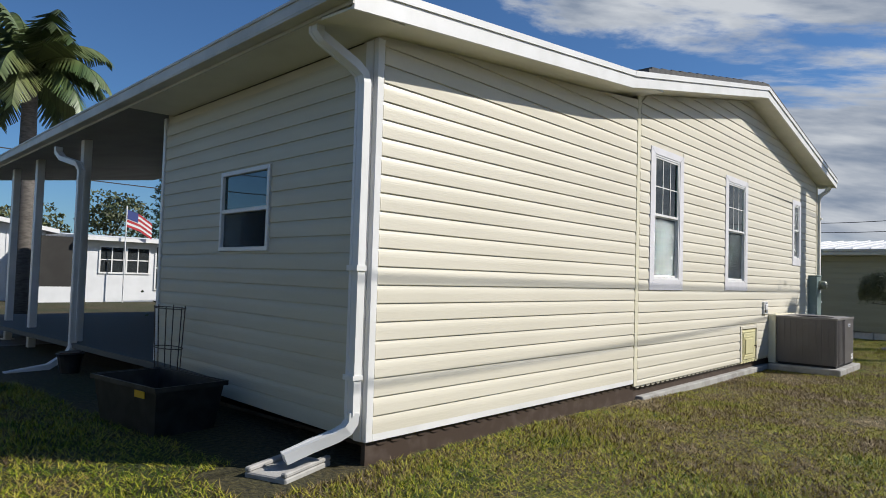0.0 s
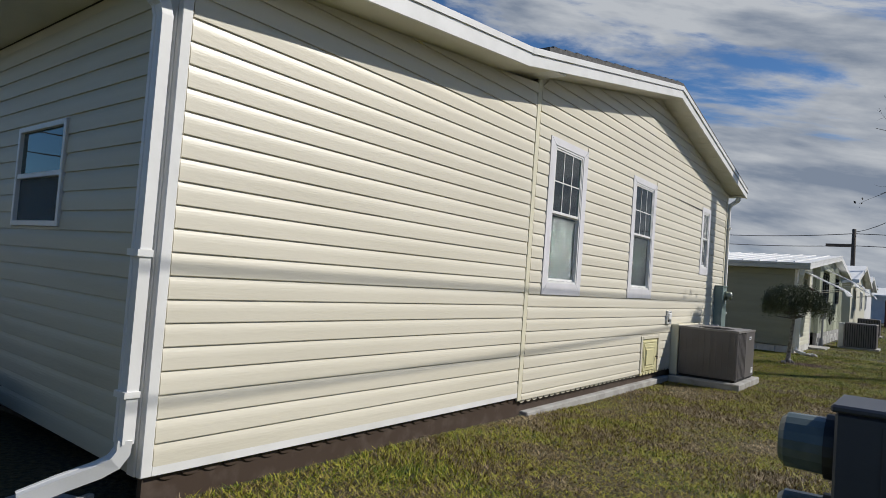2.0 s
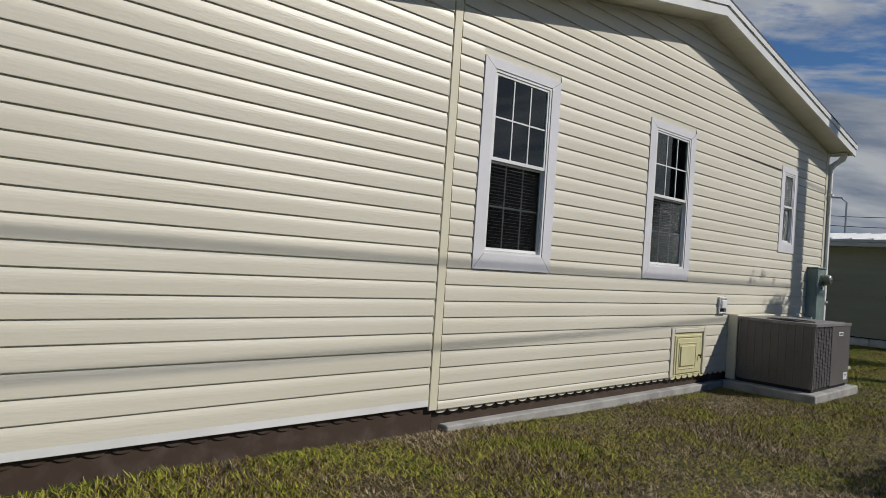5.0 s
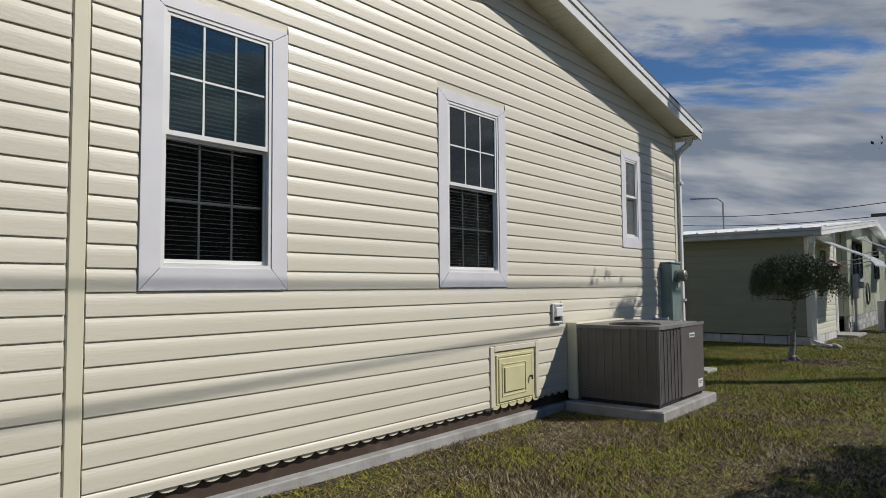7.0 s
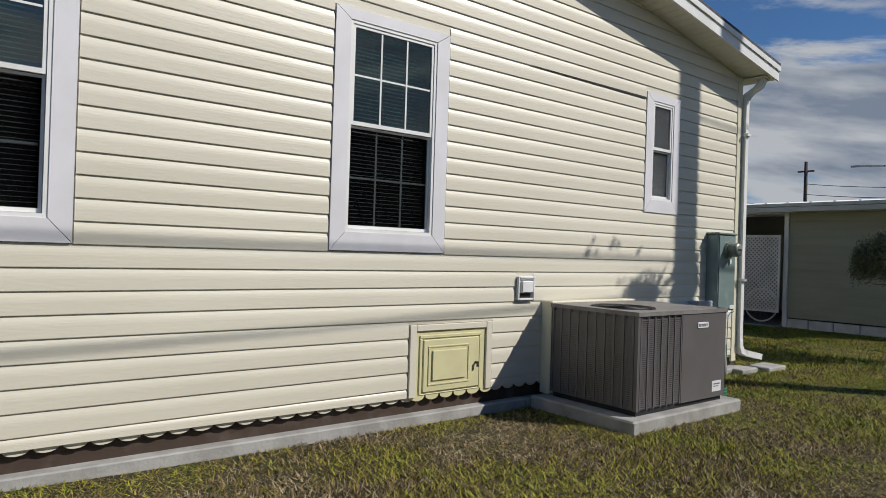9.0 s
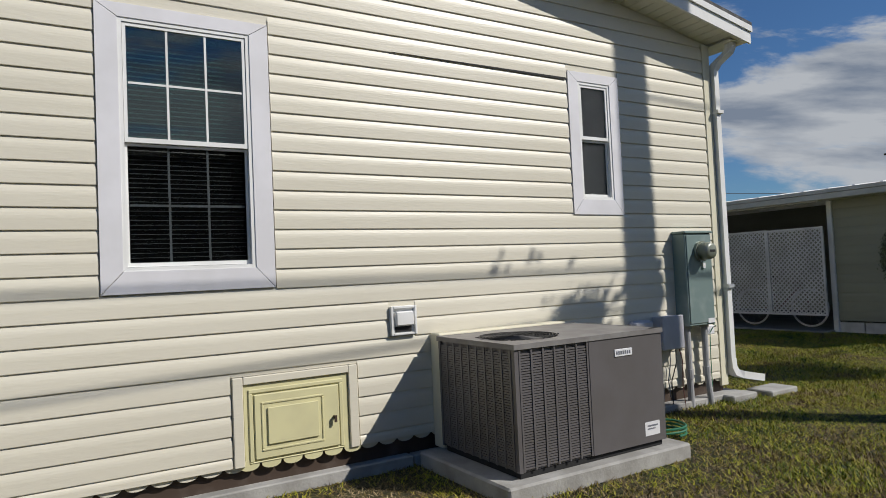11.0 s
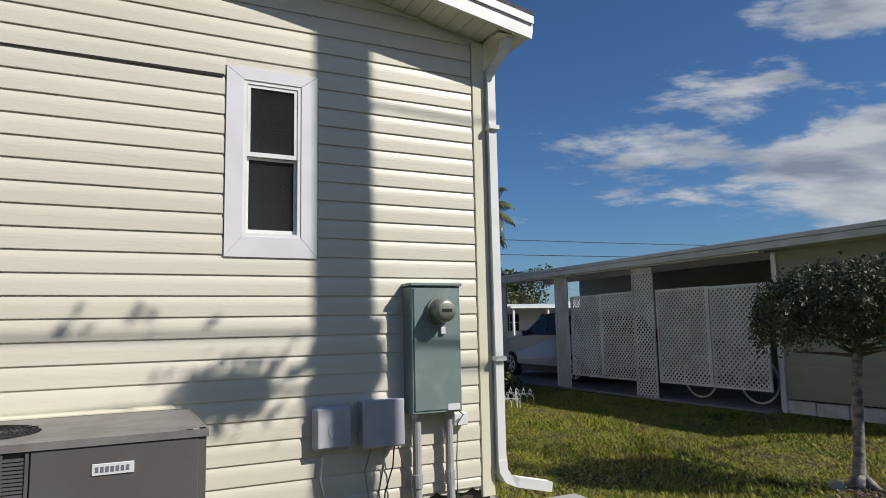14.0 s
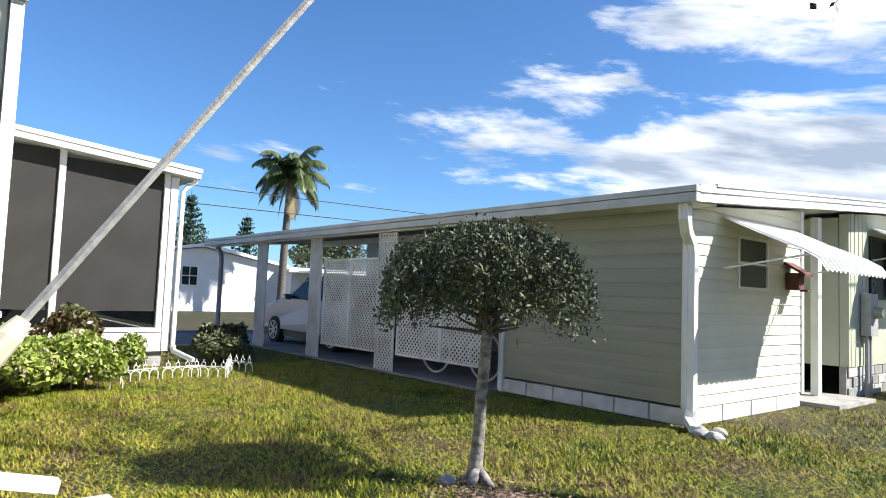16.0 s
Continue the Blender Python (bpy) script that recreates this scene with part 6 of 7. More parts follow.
# ---- the sage house next door ----
BX, BY, BW = -2.87, 20.05, -5.45
B_EAVE, B_SLOPE = 2.155, 0.088


def b_under(y):
    return B_EAVE + (y - 19.66) * B_SLOPE


nb_front = thing("wall_shed_south", (BX, BY, 0), "sage vinyl-sided wall of the next house, shade in its colour", kind="structure", rz=180)
part("wall_core", boxes((0.0, -0.12, 0.2, -BW + BX, 0.0, 2.22)), M["nb_siding_shade"], nb_front)
nb_e = thing("wall_shed_east", (BX, 0, 0), "sunlit cream vinyl-sided wall under an awning", kind="structure", rz=-90)
NW = (-21.76, -21.03, 1.385, 1.975)
BREAK = 1e9
part("wall_core", wall_mesh(bmesh.new(), -22.72, -BY - 0.121, lambda s: b_under(-s), 0.12, [NW], 0.2), M["nb_east"], nb_e)
nb_house_e = thing("wall_house_east", (-2.80, 0, 0), "pale green ribbed metal wall of the next house", kind="structure", rz=-90)
HW = [(-26.3, -24.9, 1.38, 2.30), (-29.6, -28.7, 1.35, 2.25)]
BRY, BRZ = 27.6, 2.86


def b_main(y):
    return b_under(y) if y < BRY else b_under(BRY) - (y - BRY) * 0.12


BREAK = -BRY
part("wall_core", wall_mesh(bmesh.new(), -31.2, -24.12, lambda s: b_main(-s), 0.12, HW, 0.42), M["nb_green"], nb_house_e)
BREAK = 1e9
part("wall_recess", boxes((-4.4, 22.73, 0.1, -4.3, 24.1, 2.4), (-9, 24.12, 0.42, -2.93, 24.2, 2.5), (-4.29, 22.62, 0.1, -2.88, 22.719, 2.38), (-12, 31.1, 0, -2.93, 31.2, 2.4)), M["nb_green"], label="pale green recessed wall", kind="structure")
part("carport_back_wall", boxes((-14.9, 24.1, 0.0, -9.01, 24.2, 2.54), (-9.0, 24.0, 0.0, -5.5, 24.1, 2.54), (-5.45, 20.2, 0.0, -5.36, 24.0, 2.3)), M["nb_siding_shade"], label="carport wall, shade put into its sage colour", kind="structure")
part("carport_floor", boxes((-15.2, 19.75, -0.1, -5.46, 24.09, 0.03)), M["slab"], label="grey concrete carport floor", kind="structure")

roofb = thing("roof_neighbour", (0, 0, 0), "white ribbed metal roof of the next house", kind="structure")
bm = bmesh.new()
prism(bm, [(19.66, b_under(19.66) + 0.03), (BRY, b_under(BRY) + 0.03), (32.0, b_main(32.0) + 0.03), (32.0, b_main(32) + 0.15), (BRY, b_under(BRY) + 0.15), (19.66, b_under(19.66) + 0.15)], "x", -15.0, -2.58)
part("roof_sheet", bm, M["white"], roofb)
# this pan too carries the under-roof shade in its grey
part("ceiling_pan", prism(bmesh.new(), [(19.9, b_under(19.9) + 0.012), (BRY, b_under(BRY) + 0.012), (BRY, b_under(BRY) + 0.028), (19.9, b_under(19.9) + 0.028)], "x", -14.9, -5.5), M["underside"], roofb, "underside of the white roof, grey for its shade")
bm = bmesh.new()
for i in range(31):
    x = -2.54 - i * 0.41
    prism(bm, [(19.95, b_under(19.95) + 0.15), (BRY, b_under(BRY) + 0.15), (BRY, b_under(BRY) + 0.178), (19.95, b_under(19.95) + 0.178)], "x", x - 0.02, x + 0.02)
part("roof_rib", bm, M["white"], roofb, kind="stuff")
part("fascia", boxes((-15.0, 19.58, B_EAVE - 0.005, -2.54, 19.655, B_EAVE + 0.085), (-15.0, 19.57, B_EAVE + 0.09, -2.535, 19.655, B_EAVE + 0.15), bevel=0.004), M["nb_eave"], roofb, "weathered white fascia gutter")
bm = prism(bmesh.new(), [(19.66, b_under(19.66)), (BRY, b_under(BRY)), (BRY, b_under(BRY) + 0.16), (19.66, b_under(19.66) + 0.16)], "x", -2.579, -2.55)
prism(bm, [(BRY, b_under(BRY)), (32.0, b_main(32.0)), (32.0, b_main(32.0) + 0.16), (BRY, b_under(BRY) + 0.16)], "x", -2.579, -2.55)
prism(bm, [(19.66, b_under(19.66) + 0.09), (BRY, b_under(BRY) + 0.09), (BRY, b_under(BRY) + 0.165), (19.66, b_under(19.66) + 0.165)], "x", -2.549, -2.535)
part("rake_board", bm, M["white"], roofb)
part("soffit_panel", boxes((-5.4, 19.66, B_EAVE, -2.585, 20.04, B_EAVE + 0.015)), M["nb_eave"], roofb)
part("beam", boxes((-15, 19.74, B_EAVE - 0.02, -5.46, 19.86, B_EAVE + 0.02), (-13, 21.5, B_EAVE + 0.05, -5.5, 21.58, B_EAVE + 0.17)), M["white"], roofb)

cds = thing("downspout", (0, 0, 0), "white downspout at the next house's corner", "downspout")
part("pipe", profile_pipe(bmesh.new(), [(-2.72, 19.70, 2.16), (-2.72, 19.70, 2.02), (-2.76, 19.80, 1.90), (-2.79, 19.93, 1.80), (-2.79, 19.96, 1.7), (-2.79, 19.96, 0.16)], 0.10, 0.07, (1, 0, 0)), M["white"], cds)
part("shoe", profile_pipe(bmesh.new(), [(-2.79, 19.96, 0.18), (-2.78, 19.93, 0.09), (-2.6, 19.72, 0.05)], 0.10, 0.07, (0.7, 0.7, 0)), M["white"], cds)
for k, (x, y) in enumerate(((-2.62, 19.80), (-2.50, 19.66), (-2.36, 19.62), (-2.44, 19.85))):
    rk = thing("rock", (x, y, 0), "grey landscaping stone at the downspout", "rock", "stones at the downspout")
    bm = bmesh.new()
    bmesh.ops.create_icosphere(bm, subdivisions=2, radius=0.08)
    for v in bm.verts:
        v.co += v.normal * noise.noise(v.co * 14 + Vector((k * 3, 0, 0))) * 0.025
        v.co.z = v.co.z * 0.6 + 0.035
    part("stone", bm, M["concrete"], rk)

# trims, windows and awning
part("corner_trim", boxes((BX, 19.96, 0.17, BX + 0.03, 20.06, 2.20), (BX - 0.06, 20.05 - 0.03, 0.17, BX - 0.001, 20.049, 2.15), (BX, 22.66, 0.15, BX + 0.03, 22.74, 2.41), (BW - 0.03, 20.0, 0.0, BW + 0.05, 20.06, 2.15), bevel=0.004), M["white"], label="white corner trim", kind="structure")
w5 = thing("window_5", (BX, 0, 0), "small dark white-framed window under the awning", kind="structure", rz=-90)
a, b, c, d = NW
part("window_frame", boxes((a, 0, c, a + 0.03, 0.03, d), (b - 0.03, 0, c, b, 0.03, d), (a + 0.031, 0, c, b - 0.031, 0.03, c + 0.03), (a + 0.031, 0, d - 0.03, b - 0.031, 0.03, d), (a + 0.031, 0, (c + d) / 2 - 0.012, b - 0.031, 0.025, (c + d) / 2 + 0.012)), M["white"], w5)
part("pane", boxes((a + 0.031, 0.004, c + 0.031, b - 0.031, 0.008, d - 0.031)), M["glass_dark"], w5)
# black sheet drawn for the unlit inside
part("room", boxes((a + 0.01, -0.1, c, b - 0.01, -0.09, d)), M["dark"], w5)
for i, (a, b, c, d) in enumerate(HW):
    w = thing("window_%d" % (6 + i), (-2.80, 0, 0), "dark window in the green metal wall", kind="structure", rz=-90)
    part("window_frame", boxes((a, 0, c, a + 0.04, 0.035, d), (b - 0.04, 0, c, b, 0.035, d), (a + 0.041, 0, c, b - 0.041, 0.035, c + 0.04), (a + 0.041, 0, d - 0.04, b - 0.041, 0.035, d), ((a + b) / 2 - 0.02, 0, c + 0.041, (a + b) / 2 + 0.02, 0.03, d - 0.041)), M["black"], w)
    part("pane", boxes((a + 0.041, 0.004, c + 0.041, b - 0.041, 0.008, d - 0.041)), M["glass_dark"], w)
    # unlit inside, again a flat black sheet
    part("room", boxes((a + 0.01, -0.1, c, b - 0.01, -0.09, d)), M["dark"], w)


def awning(y0, y1, x, z, out, drop, label):
    t = thing("awning", (x, y0, z), label, "awning")
    bm = bmesh.new()
    n = int((y1 - y0) / 0.11)
    sec = [(0, 0), (out * 0.4, -drop * 0.34), (out * 0.8, -drop * 0.66), (out * 0.93, -drop * 0.80), (out, -drop)]
    across = []
    for i in range(n):
        across += [(i * 0.11, 0.0), (i * 0.11 + 0.048, 0.0), (i * 0.11 + 0.055, 0.018), (i * 0.11 + 0.103, 0.018)]
    across.append((n * 0.11, 0.0))
    for lift in (0.0, -0.004):
        rows = [[bm.verts.new((p, o, q + dz + lift)) for o, dz in across] for p, q in sec]
        for A, B in zip(rows, rows[1:]):
            for k in range(len(across) - 1):
                bm.faces.new((A[k], A[k + 1], B[k + 1], B[k]))
    part("canopy", bm, M["white"], t, "white ribbed aluminium slats")
    bm = bmesh.new()
    L = y1 - y0
    for y in (0.03, L - 0.03):
        tube(bm, [(0.02, y, -drop * 0.95), (out * 0.85, y, -drop * 0.72)], 0.010, 6)
    tube(bm, [(out * 0.85, 0.0, -drop * 0.72), (out * 0.85, L, -drop * 0.72)], 0.010, 6)
    part("arm", bm, M["white"], t, "thin support arms")


awning(20.62, 22.40, BX + 0.03, 2.14, 1.03, 0.58, "white ribbed aluminium awning over a window")
awning(24.9, 26.7, -2.77, 2.42, 0.85, 0.5, "white ribbed aluminium awning over a window")
awning(28.5, 29.9, -2.77, 2.42, 0.85, 0.5, "white ribbed aluminium awning over a window")
po = thing("porch_post", (-3.0, 23.53, 0.0), "white post by the recessed doorway", "post")
part("post", boxes((-0.05, -0.06, 0.03, 0.05, 0.06, 2.44), bevel=0.004), M["white"], po)
part("step", boxes((-4.28, 22.76, 0, -2.45, 24.02, 0.05)), M["concrete"], label="thin concrete doorstep", kind="structure")
bh = thing("birdhouse", (BX + 0.03, 22.28, 1.42), "small weathered red birdhouse on the wall", "birdhouse")
part("box", boxes((0.0, -0.08, 0.0, 0.15, 0.08, 0.20), bevel=0.004), M["redwood"], bh)
part("roof", prism(bmesh.new(), [(0.0, 0.30), (0.24, 0.16), (0.24, 0.19), (0.0, 0.335)], "y", -0.13, 0.13), M["redwood"], bh)
part("perch", boxes((0.151, -0.06, -0.02, 0.24, 0.06, 0.0)), M["redwood"], bh)
nm = thing("meter_box", (-2.78, 24.65, 0), "grey electric meter box on the green wall", "meter box")
part("cabinet", boxes((0, -0.15, 0.85, 0.13, 0.15, 1.45), bevel=0.006), M["pvc"], nm)
part("meter", tube(bmesh.new(), [(0.13, 0.0, 1.18), (0.24, 0.0, 1.18)], [0.09, 0.07], 16), M["meter_rim"], nm)
part("conduit", tube(bmesh.new(), [(0.05, -0.06, 0.85), (0.05, -0.06, 0.0)], 0.03, 8), M["pvc"], nm)
part("conduit", tube(bmesh.new(), [(0.05, 0.08, 0.85), (0.05, 0.08, 0.0)], 0.02, 8), M["pvc"], nm)

hc = thing("hose_coil", (-2.775, 26.75, 0.95), "coil of dark garden hose hung on the green wall", "hose")
part("coil", tube(bmesh.new(), [(0.03 + 0.0004 * k, (0.26 + 0.03 * math.sin(k * 0.11)) * math.cos(0.4 * k), (0.28 + 0.03 * math.sin(k * 0.11)) * math.sin(0.4 * k)) for k in range(64)], 0.011, 6), M["black"], hc)

# upright ribs of the green wall, base blocks
bm = bmesh.new()
for i in range(46):
    s = -24.2 - i * 0.152
    if any(a - 0.02 < s < b + 0.02 for a, b, c, d in HW):
        continue
    box(bm, s - 0.012, 0.0005, 0.42, s + 0.012, 0.006, b_main(-s) - 0.01)
part("wall_rib", bm, M["nb_green"], nb_house_e, kind="stuff")
fb = thing("wall_block_base", (-2.82, 0, 0), "grey and white block skirting under the green wall", kind="structure", rz=-90)
part("core", boxes((-31.1, -0.1, 0.0, -24.1, -0.01, 0.418)), M["concrete"], fb)
me = None
for r in range(3):
    for k in range(20):
        s = -24.13 - 0.34 * k - (0.17 if r % 2 else 0) - 0.33
        ob = None
        if me is None:
            ob = part("block", boxes((0.0, -0.009, 0.0, 0.325, 0.012, 0.132), bevel=0.006), M["block"], fb)
            me = ob.data
        else:
            ob = new("block", me)
            ob.parent = fb
        ob.location = (s, 0, 0.0 + r * 0.139)
for nm_, org, rz, L in (("wall_base_south", (BX, BY + 0.01, 0), 180, BX - BW), ("wall_base_east", (BX + 0.0, 0, 0), -90, 0)):
    t = thing(nm_, org, "white painted block base", kind="structure", rz=rz)
    spans = [(0.01 + k * 0.43, 0.01 + k * 0.43 + 0.415) for k in range(6)] if rz == 180 else [(-22.65 + k * 0.645, -22.65 + k * 0.645 + 0.63) for k in range(4)]
    for a, b in spans:
        part("block", boxes((a, -0.1, -0.05, b, 0.012, 0.165), bevel=0.006), M["nb_base"], t)
siding(nb_front, 0.06, BX - BW - 0.05, 0.19, 0.152, 13, M["nb_siding_shade"])
siding(nb_e, -22.65, -20.07, 0.17, 0.118, 19, M["nb_east"], [NW], lambda z: (-99, -(19.66 + (z - B_EAVE) / B_SLOPE)))


# lattice screens
def lattice(name, x0, x1, z0, z1, y, label, frame_w=0.035, step=0.078):
    t = thing(name, (0, 0, 0), label, "lattice panel", "lattice panels of the carport")
    bm = bmesh.new()
    w = 0.0160
    for sgn, yy in ((1, y), (-1, y + 0.006)):
        k = x0 - (z1 - z0)
        while k < x1 + (z1 - z0):
            # one diagonal strip, cut to the panel
            pts = []
            a0, a1 = (k, k + (z1 - z0)) if sgn > 0 else (k + (z1 - z0), k)
            xa, xb = a0, a1
            za, zb = z0, z1
            if (xa < x0 and xb < x0) or (xa > x1 and xb > x1):
                k += step
                continue

            def cut(xa, za, xb, zb, lim, low):
                if (low and xa < lim) or (not low and xa > lim):
                    f = (lim - xa) / (xb - xa)
                    return lim, za + (zb - za) * f
                return xa, za
            A = cut(*cut(xa, za, xb, zb, x0, True), xb, zb, x1, False)
            B = cut(*cut(xb, zb, xa, za, x0, True), xa, za, x1, False)
            if abs(A[1] - B[1]) > 0.02:
                vs = [bm.verts.new((A[0] - w, yy, A[1])), bm.verts.new((A[0] + w, yy, A[1])), bm.verts.new((B[0] + w, yy, B[1])), bm.verts.new((B[0] - w, yy, B[1]))]
                ws = [bm.verts.new((v.co.x, yy + 0.005, v.co.z)) for v in vs]
                bm.faces.new(vs)
                bm.faces.new(ws[::-1])
                for i in range(4):
                    bm.faces.new((vs[i], ws[i], ws[(i + 1) % 4], vs[(i + 1) % 4]))
            k += step
    part("latticework", bm, M["lattice"], t, "crossed white lattice strips", kind="stuff")
    f = frame_w
    part("frame", boxes((x0 - f, y - 0.012, z0 - f, x0, y + 0.02, z1 + f), (x1, y - 0.012, z0 - f, x1 + f, y + 0.02, z1 + f), (x0, y - 0.012, z0 - f, x1, y + 0.02, z0), (x0, y - 0.012, z1, x1, y + 0.02, z1 + f)), M["lattice"], t)
    return t


lattice("lattice_panel", -9.68, -8.88, 0.30, 1.71, 19.83, "white diagonal lattice screen in the carport")
lattice("lattice_panel", -8.82, -8.02, 0.30, 1.72, 19.835, "white diagonal lattice screen in the carport")
lattice("lattice_panel", -7.44, -6.48, 0.31, 1.71, 19.83, "white diagonal lattice screen in the carport")
lattice("lattice_panel", -6.42, -5.50, 0.31, 1.70, 19.835, "white diagonal lattice screen in the carport")
for x0, x1 in ((-7.96, -7.49), (-10.15, -9.75), (-12.42, -11.97)):
    lattice("lattice_column", x0 + 0.02, x1 - 0.02, 0.03, 2.10, 19.78, "white lattice column of the carport", 0.02)
    if x0 < -9:
        part("core", boxes((x0 + 0.03, 19.80, 0.03, x1 - 0.03, 19.815, 2.1)), M["lattice"], thing("post_panel", (0, 0, 0), "white panel inside the lattice column", "post"))
po = thing("carport_post", (-14.45, 19.80, 0.0), "dark grey downspout post at the carport's end", "post")
part("post", tube(bmesh.new(), [(0, 0, 0), (0, 0, 1.85), (-0.06, 0, 1.98), (-0.25, 0, 2.1)], 0.055, 8), M["pvc"], po)


# ---- car in the carport ----
def wheel(parent, x, y, side):
    tyre = part("wheel", boxes(), M["rubber"], parent, "black tyre and alloy rim")
    bm = bmesh.new()
    tube(bm, [(x, y - 0.09, 0.30), (x, y - 0.07, 0.30), (x, y + 0.07, 0.30), (x, y + 0.09, 0.30)], [0.27, 0.30, 0.30, 0.27], 28)
    part("tyre", bm, M["rubber"], tyre)
    yy = y + side * 0.092
    bm = bmesh.new()
    for k in range(7):
        a = 2 * math.pi * k / 7
        m = Matrix.Translation((x, yy, 0.30)) @ Matrix.Rotation(a, 4, "Y")
        box(bm, 0.02, -0.006, -0.022, 0.19, 0.006, 0.022, m=m)
    tube(bm, [(x + 0.195 * math.cos(a), yy, 0.30 + 0.195 * math.sin(a)) for a in [2 * math.pi * q / 24 for q in range(25)]], 0.014, 5, False)
    tube(bm, [(x, yy - 0.01, 0.30), (x, yy + 0.012 * side, 0.30)], 0.05, 10)
    part("rim", bm, M["rim"], tyre)


def hatchback(at, rz):
    car = thing("car", at, "silver compact hatchback parked in the carport", "car", rz=rz)
    # outline of the side: length along x, heights
    prof = [(-1.98, 0.32), (-2.02, 0.62), (-1.94, 0.98), (-1.72, 1.36), (-1.45, 1.49), (-0.6, 1.53), (0.15, 1.47), (0.78, 1.08), (1.25, 0.98), (1.80, 0.84), (2.0, 0.66), (2.02, 0.34)]
    bm = bmesh.new()
    rows = []
    for yk, inset, zk in ((0.0, 0.0, 1.0), (0.55, 0.0, 1.0), (0.74, 0.02, 0.985), (0.83, 0.06, 0.93)):
        for s in ((-1, 1) if yk else (1,)):
            rows.append((s * yk, inset, zk))
    rows.sort()
    grid = []
    for y, inset, zk in rows:
        line = []
        for x, z in prof:
            # the cabin narrows above the waist
            tuck = 0.0 if z < 0.98 else (z - 0.98) * 0.30
            yy = y * (1 - tuck) if abs(y) > 0.5 else y
            line.append(bm.verts.new((x * (1 - inset * 0.5), yy, z if z < 0.7 else z * zk)))
        grid.append(line)
    for A, B in zip(grid, grid[1:]):
        for i in range(len(prof) - 1):
            bm.faces.new((A[i], A[i + 1], B[i + 1], B[i]))
    for line in (grid[0], grid[-1]):
        bm.faces.new(line)
    bmesh.ops.recalc_face_normals(bm, faces=bm.faces[:])
    part("body", bm, M["carpaint"], car, "silver painted body", smooth=False)
    part("underside", boxes((-1.9, -0.78, 0.18, 1.9, 0.78, 0.34)), M["black"], car)
    for s in (-1, 1):
        for pts in (((-1.55, 1.02), (-1.40, 1.36), (-1.08, 1.39), (-1.08, 1.0)), ((-1.04, 1.0), (-1.04, 1.39), (-0.28, 1.40), (-0.28, 0.99)), ((-0.24, 0.99), (-0.24, 1.40), (0.12, 1.36), (0.66, 1.03))):
            bm = bmesh.new()
            vs = [bm.verts.new((x, s * (0.83 * (1 - max(0.0, z - 0.98) * 0.30) * 1.0 + 0.006), z)) for x, z in pts]
            bm.faces.new(vs)
            r = bmesh.ops.extrude_face_region(bm, geom=bm.faces[:])
            bmesh.ops.translate(bm, verts=[v for v in r["geom"] if isinstance(v, bmesh.types.BMVert)], vec=(0, -s * 0.004, 0))
            part("side_window", bm, M["car_glass"], car, "tinted side window")
        part("mirror", boxes((0.45, s * 0.84 if s > 0 else -1.0, 0.98, 0.60, 1.0 if s > 0 else -0.84, 1.10), bevel=0.02), M["carpaint"], car)
        part("door_handle", boxes((-0.45, s * 0.835 if s > 0 else -0.855, 0.88, -0.28, 0.855 if s > 0 else -0.835, 0.91)), M["carpaint"], car)
        part("headlight", boxes((1.72, s * 0.5 if s > 0 else -0.8, 0.66, 1.99, 0.8 if s > 0 else -0.5, 0.80), bevel=0.03), M["label"], car)
        part("tail_light", boxes((-1.99, s * 0.6 if s > 0 else -0.82, 0.80, -1.88, 0.82 if s > 0 else -0.6, 1.08), bevel=0.02), M["flag_red"], car)
    bm = prism(bmesh.new(), [(-1.955, 1.0), (-1.755, 1.36), (-1.74, 1.35), (-1.94, 0.99)], "y", -0.6, 0.6)
    part("rear_window", bm, M["car_glass"], car)
    bm = prism(bmesh.new(), [(0.78, 1.10), (0.20, 1.47), (0.19, 1.45), (0.77, 1.08)], "y", -0.62, 0.62)
    part("windscreen", bm, M["car_glass"], car)
    for s in (-1, 1):
        for x in (-1.25, 1.25):
            wheel(car, x, s * 0.76, s)
    return car


hatchback((-11.87, 21.40, 0.0), 180)

# bicycle behind the lattice
bk = thing("bicycle", (-6.15, 20.3, 0.03), "bicycle standing behind the lattice", "bicycle")
for x in (-0.95, 0.12):
    w = part("wheel", boxes(), M["rubber"], bk, "thin bicycle wheel")
    part("tyre", tube(bmesh.new(), [(x + 0.32 * math.cos(a), 0, 0.34 + 0.32 * math.sin(a)) for a in [2 * math.pi * q / 32 for q in range(33)]], 0.018, 6, False), M["label"], w, "pale tyre")
    bm = bmesh.new()
    for q in range(12):
        a = 2 * math.pi * q / 12
        tube(bm, [(x, 0, 0.34), (x + 0.31 * math.cos(a), 0, 0.34 + 0.31 * math.sin(a))], 0.0015, 3)
    part("spokes", bm, M["steel"], w, kind="stuff")
part("frame", tube(tube(tube(bmesh.new(), [(-0.95, 0, 0.34), (-0.45, 0, 0.32), (-0.60, 0, 0.85)], 0.014, 6), [(-0.45, 0, 0.32), (0.02, 0, 0.75), (0.12, 0, 0.34)], 0.014, 6), [(-0.57, 0, 0.78), (0.0, 0, 0.78)], 0.014, 6), M["redwood"], bk)
part("saddle", boxes((-0.70, -0.06, 0.85, -0.48, 0.06, 0.90), bevel=0.015), M["black"], bk)
part("handlebar", tube(bmesh.new(), [(-0.08, -0.25, 0.95), (0.02, -0.1, 0.98), (0.02, 0.1, 0.98), (-0.08, 0.25, 0.95)], 0.012, 6), M["steel"], bk)

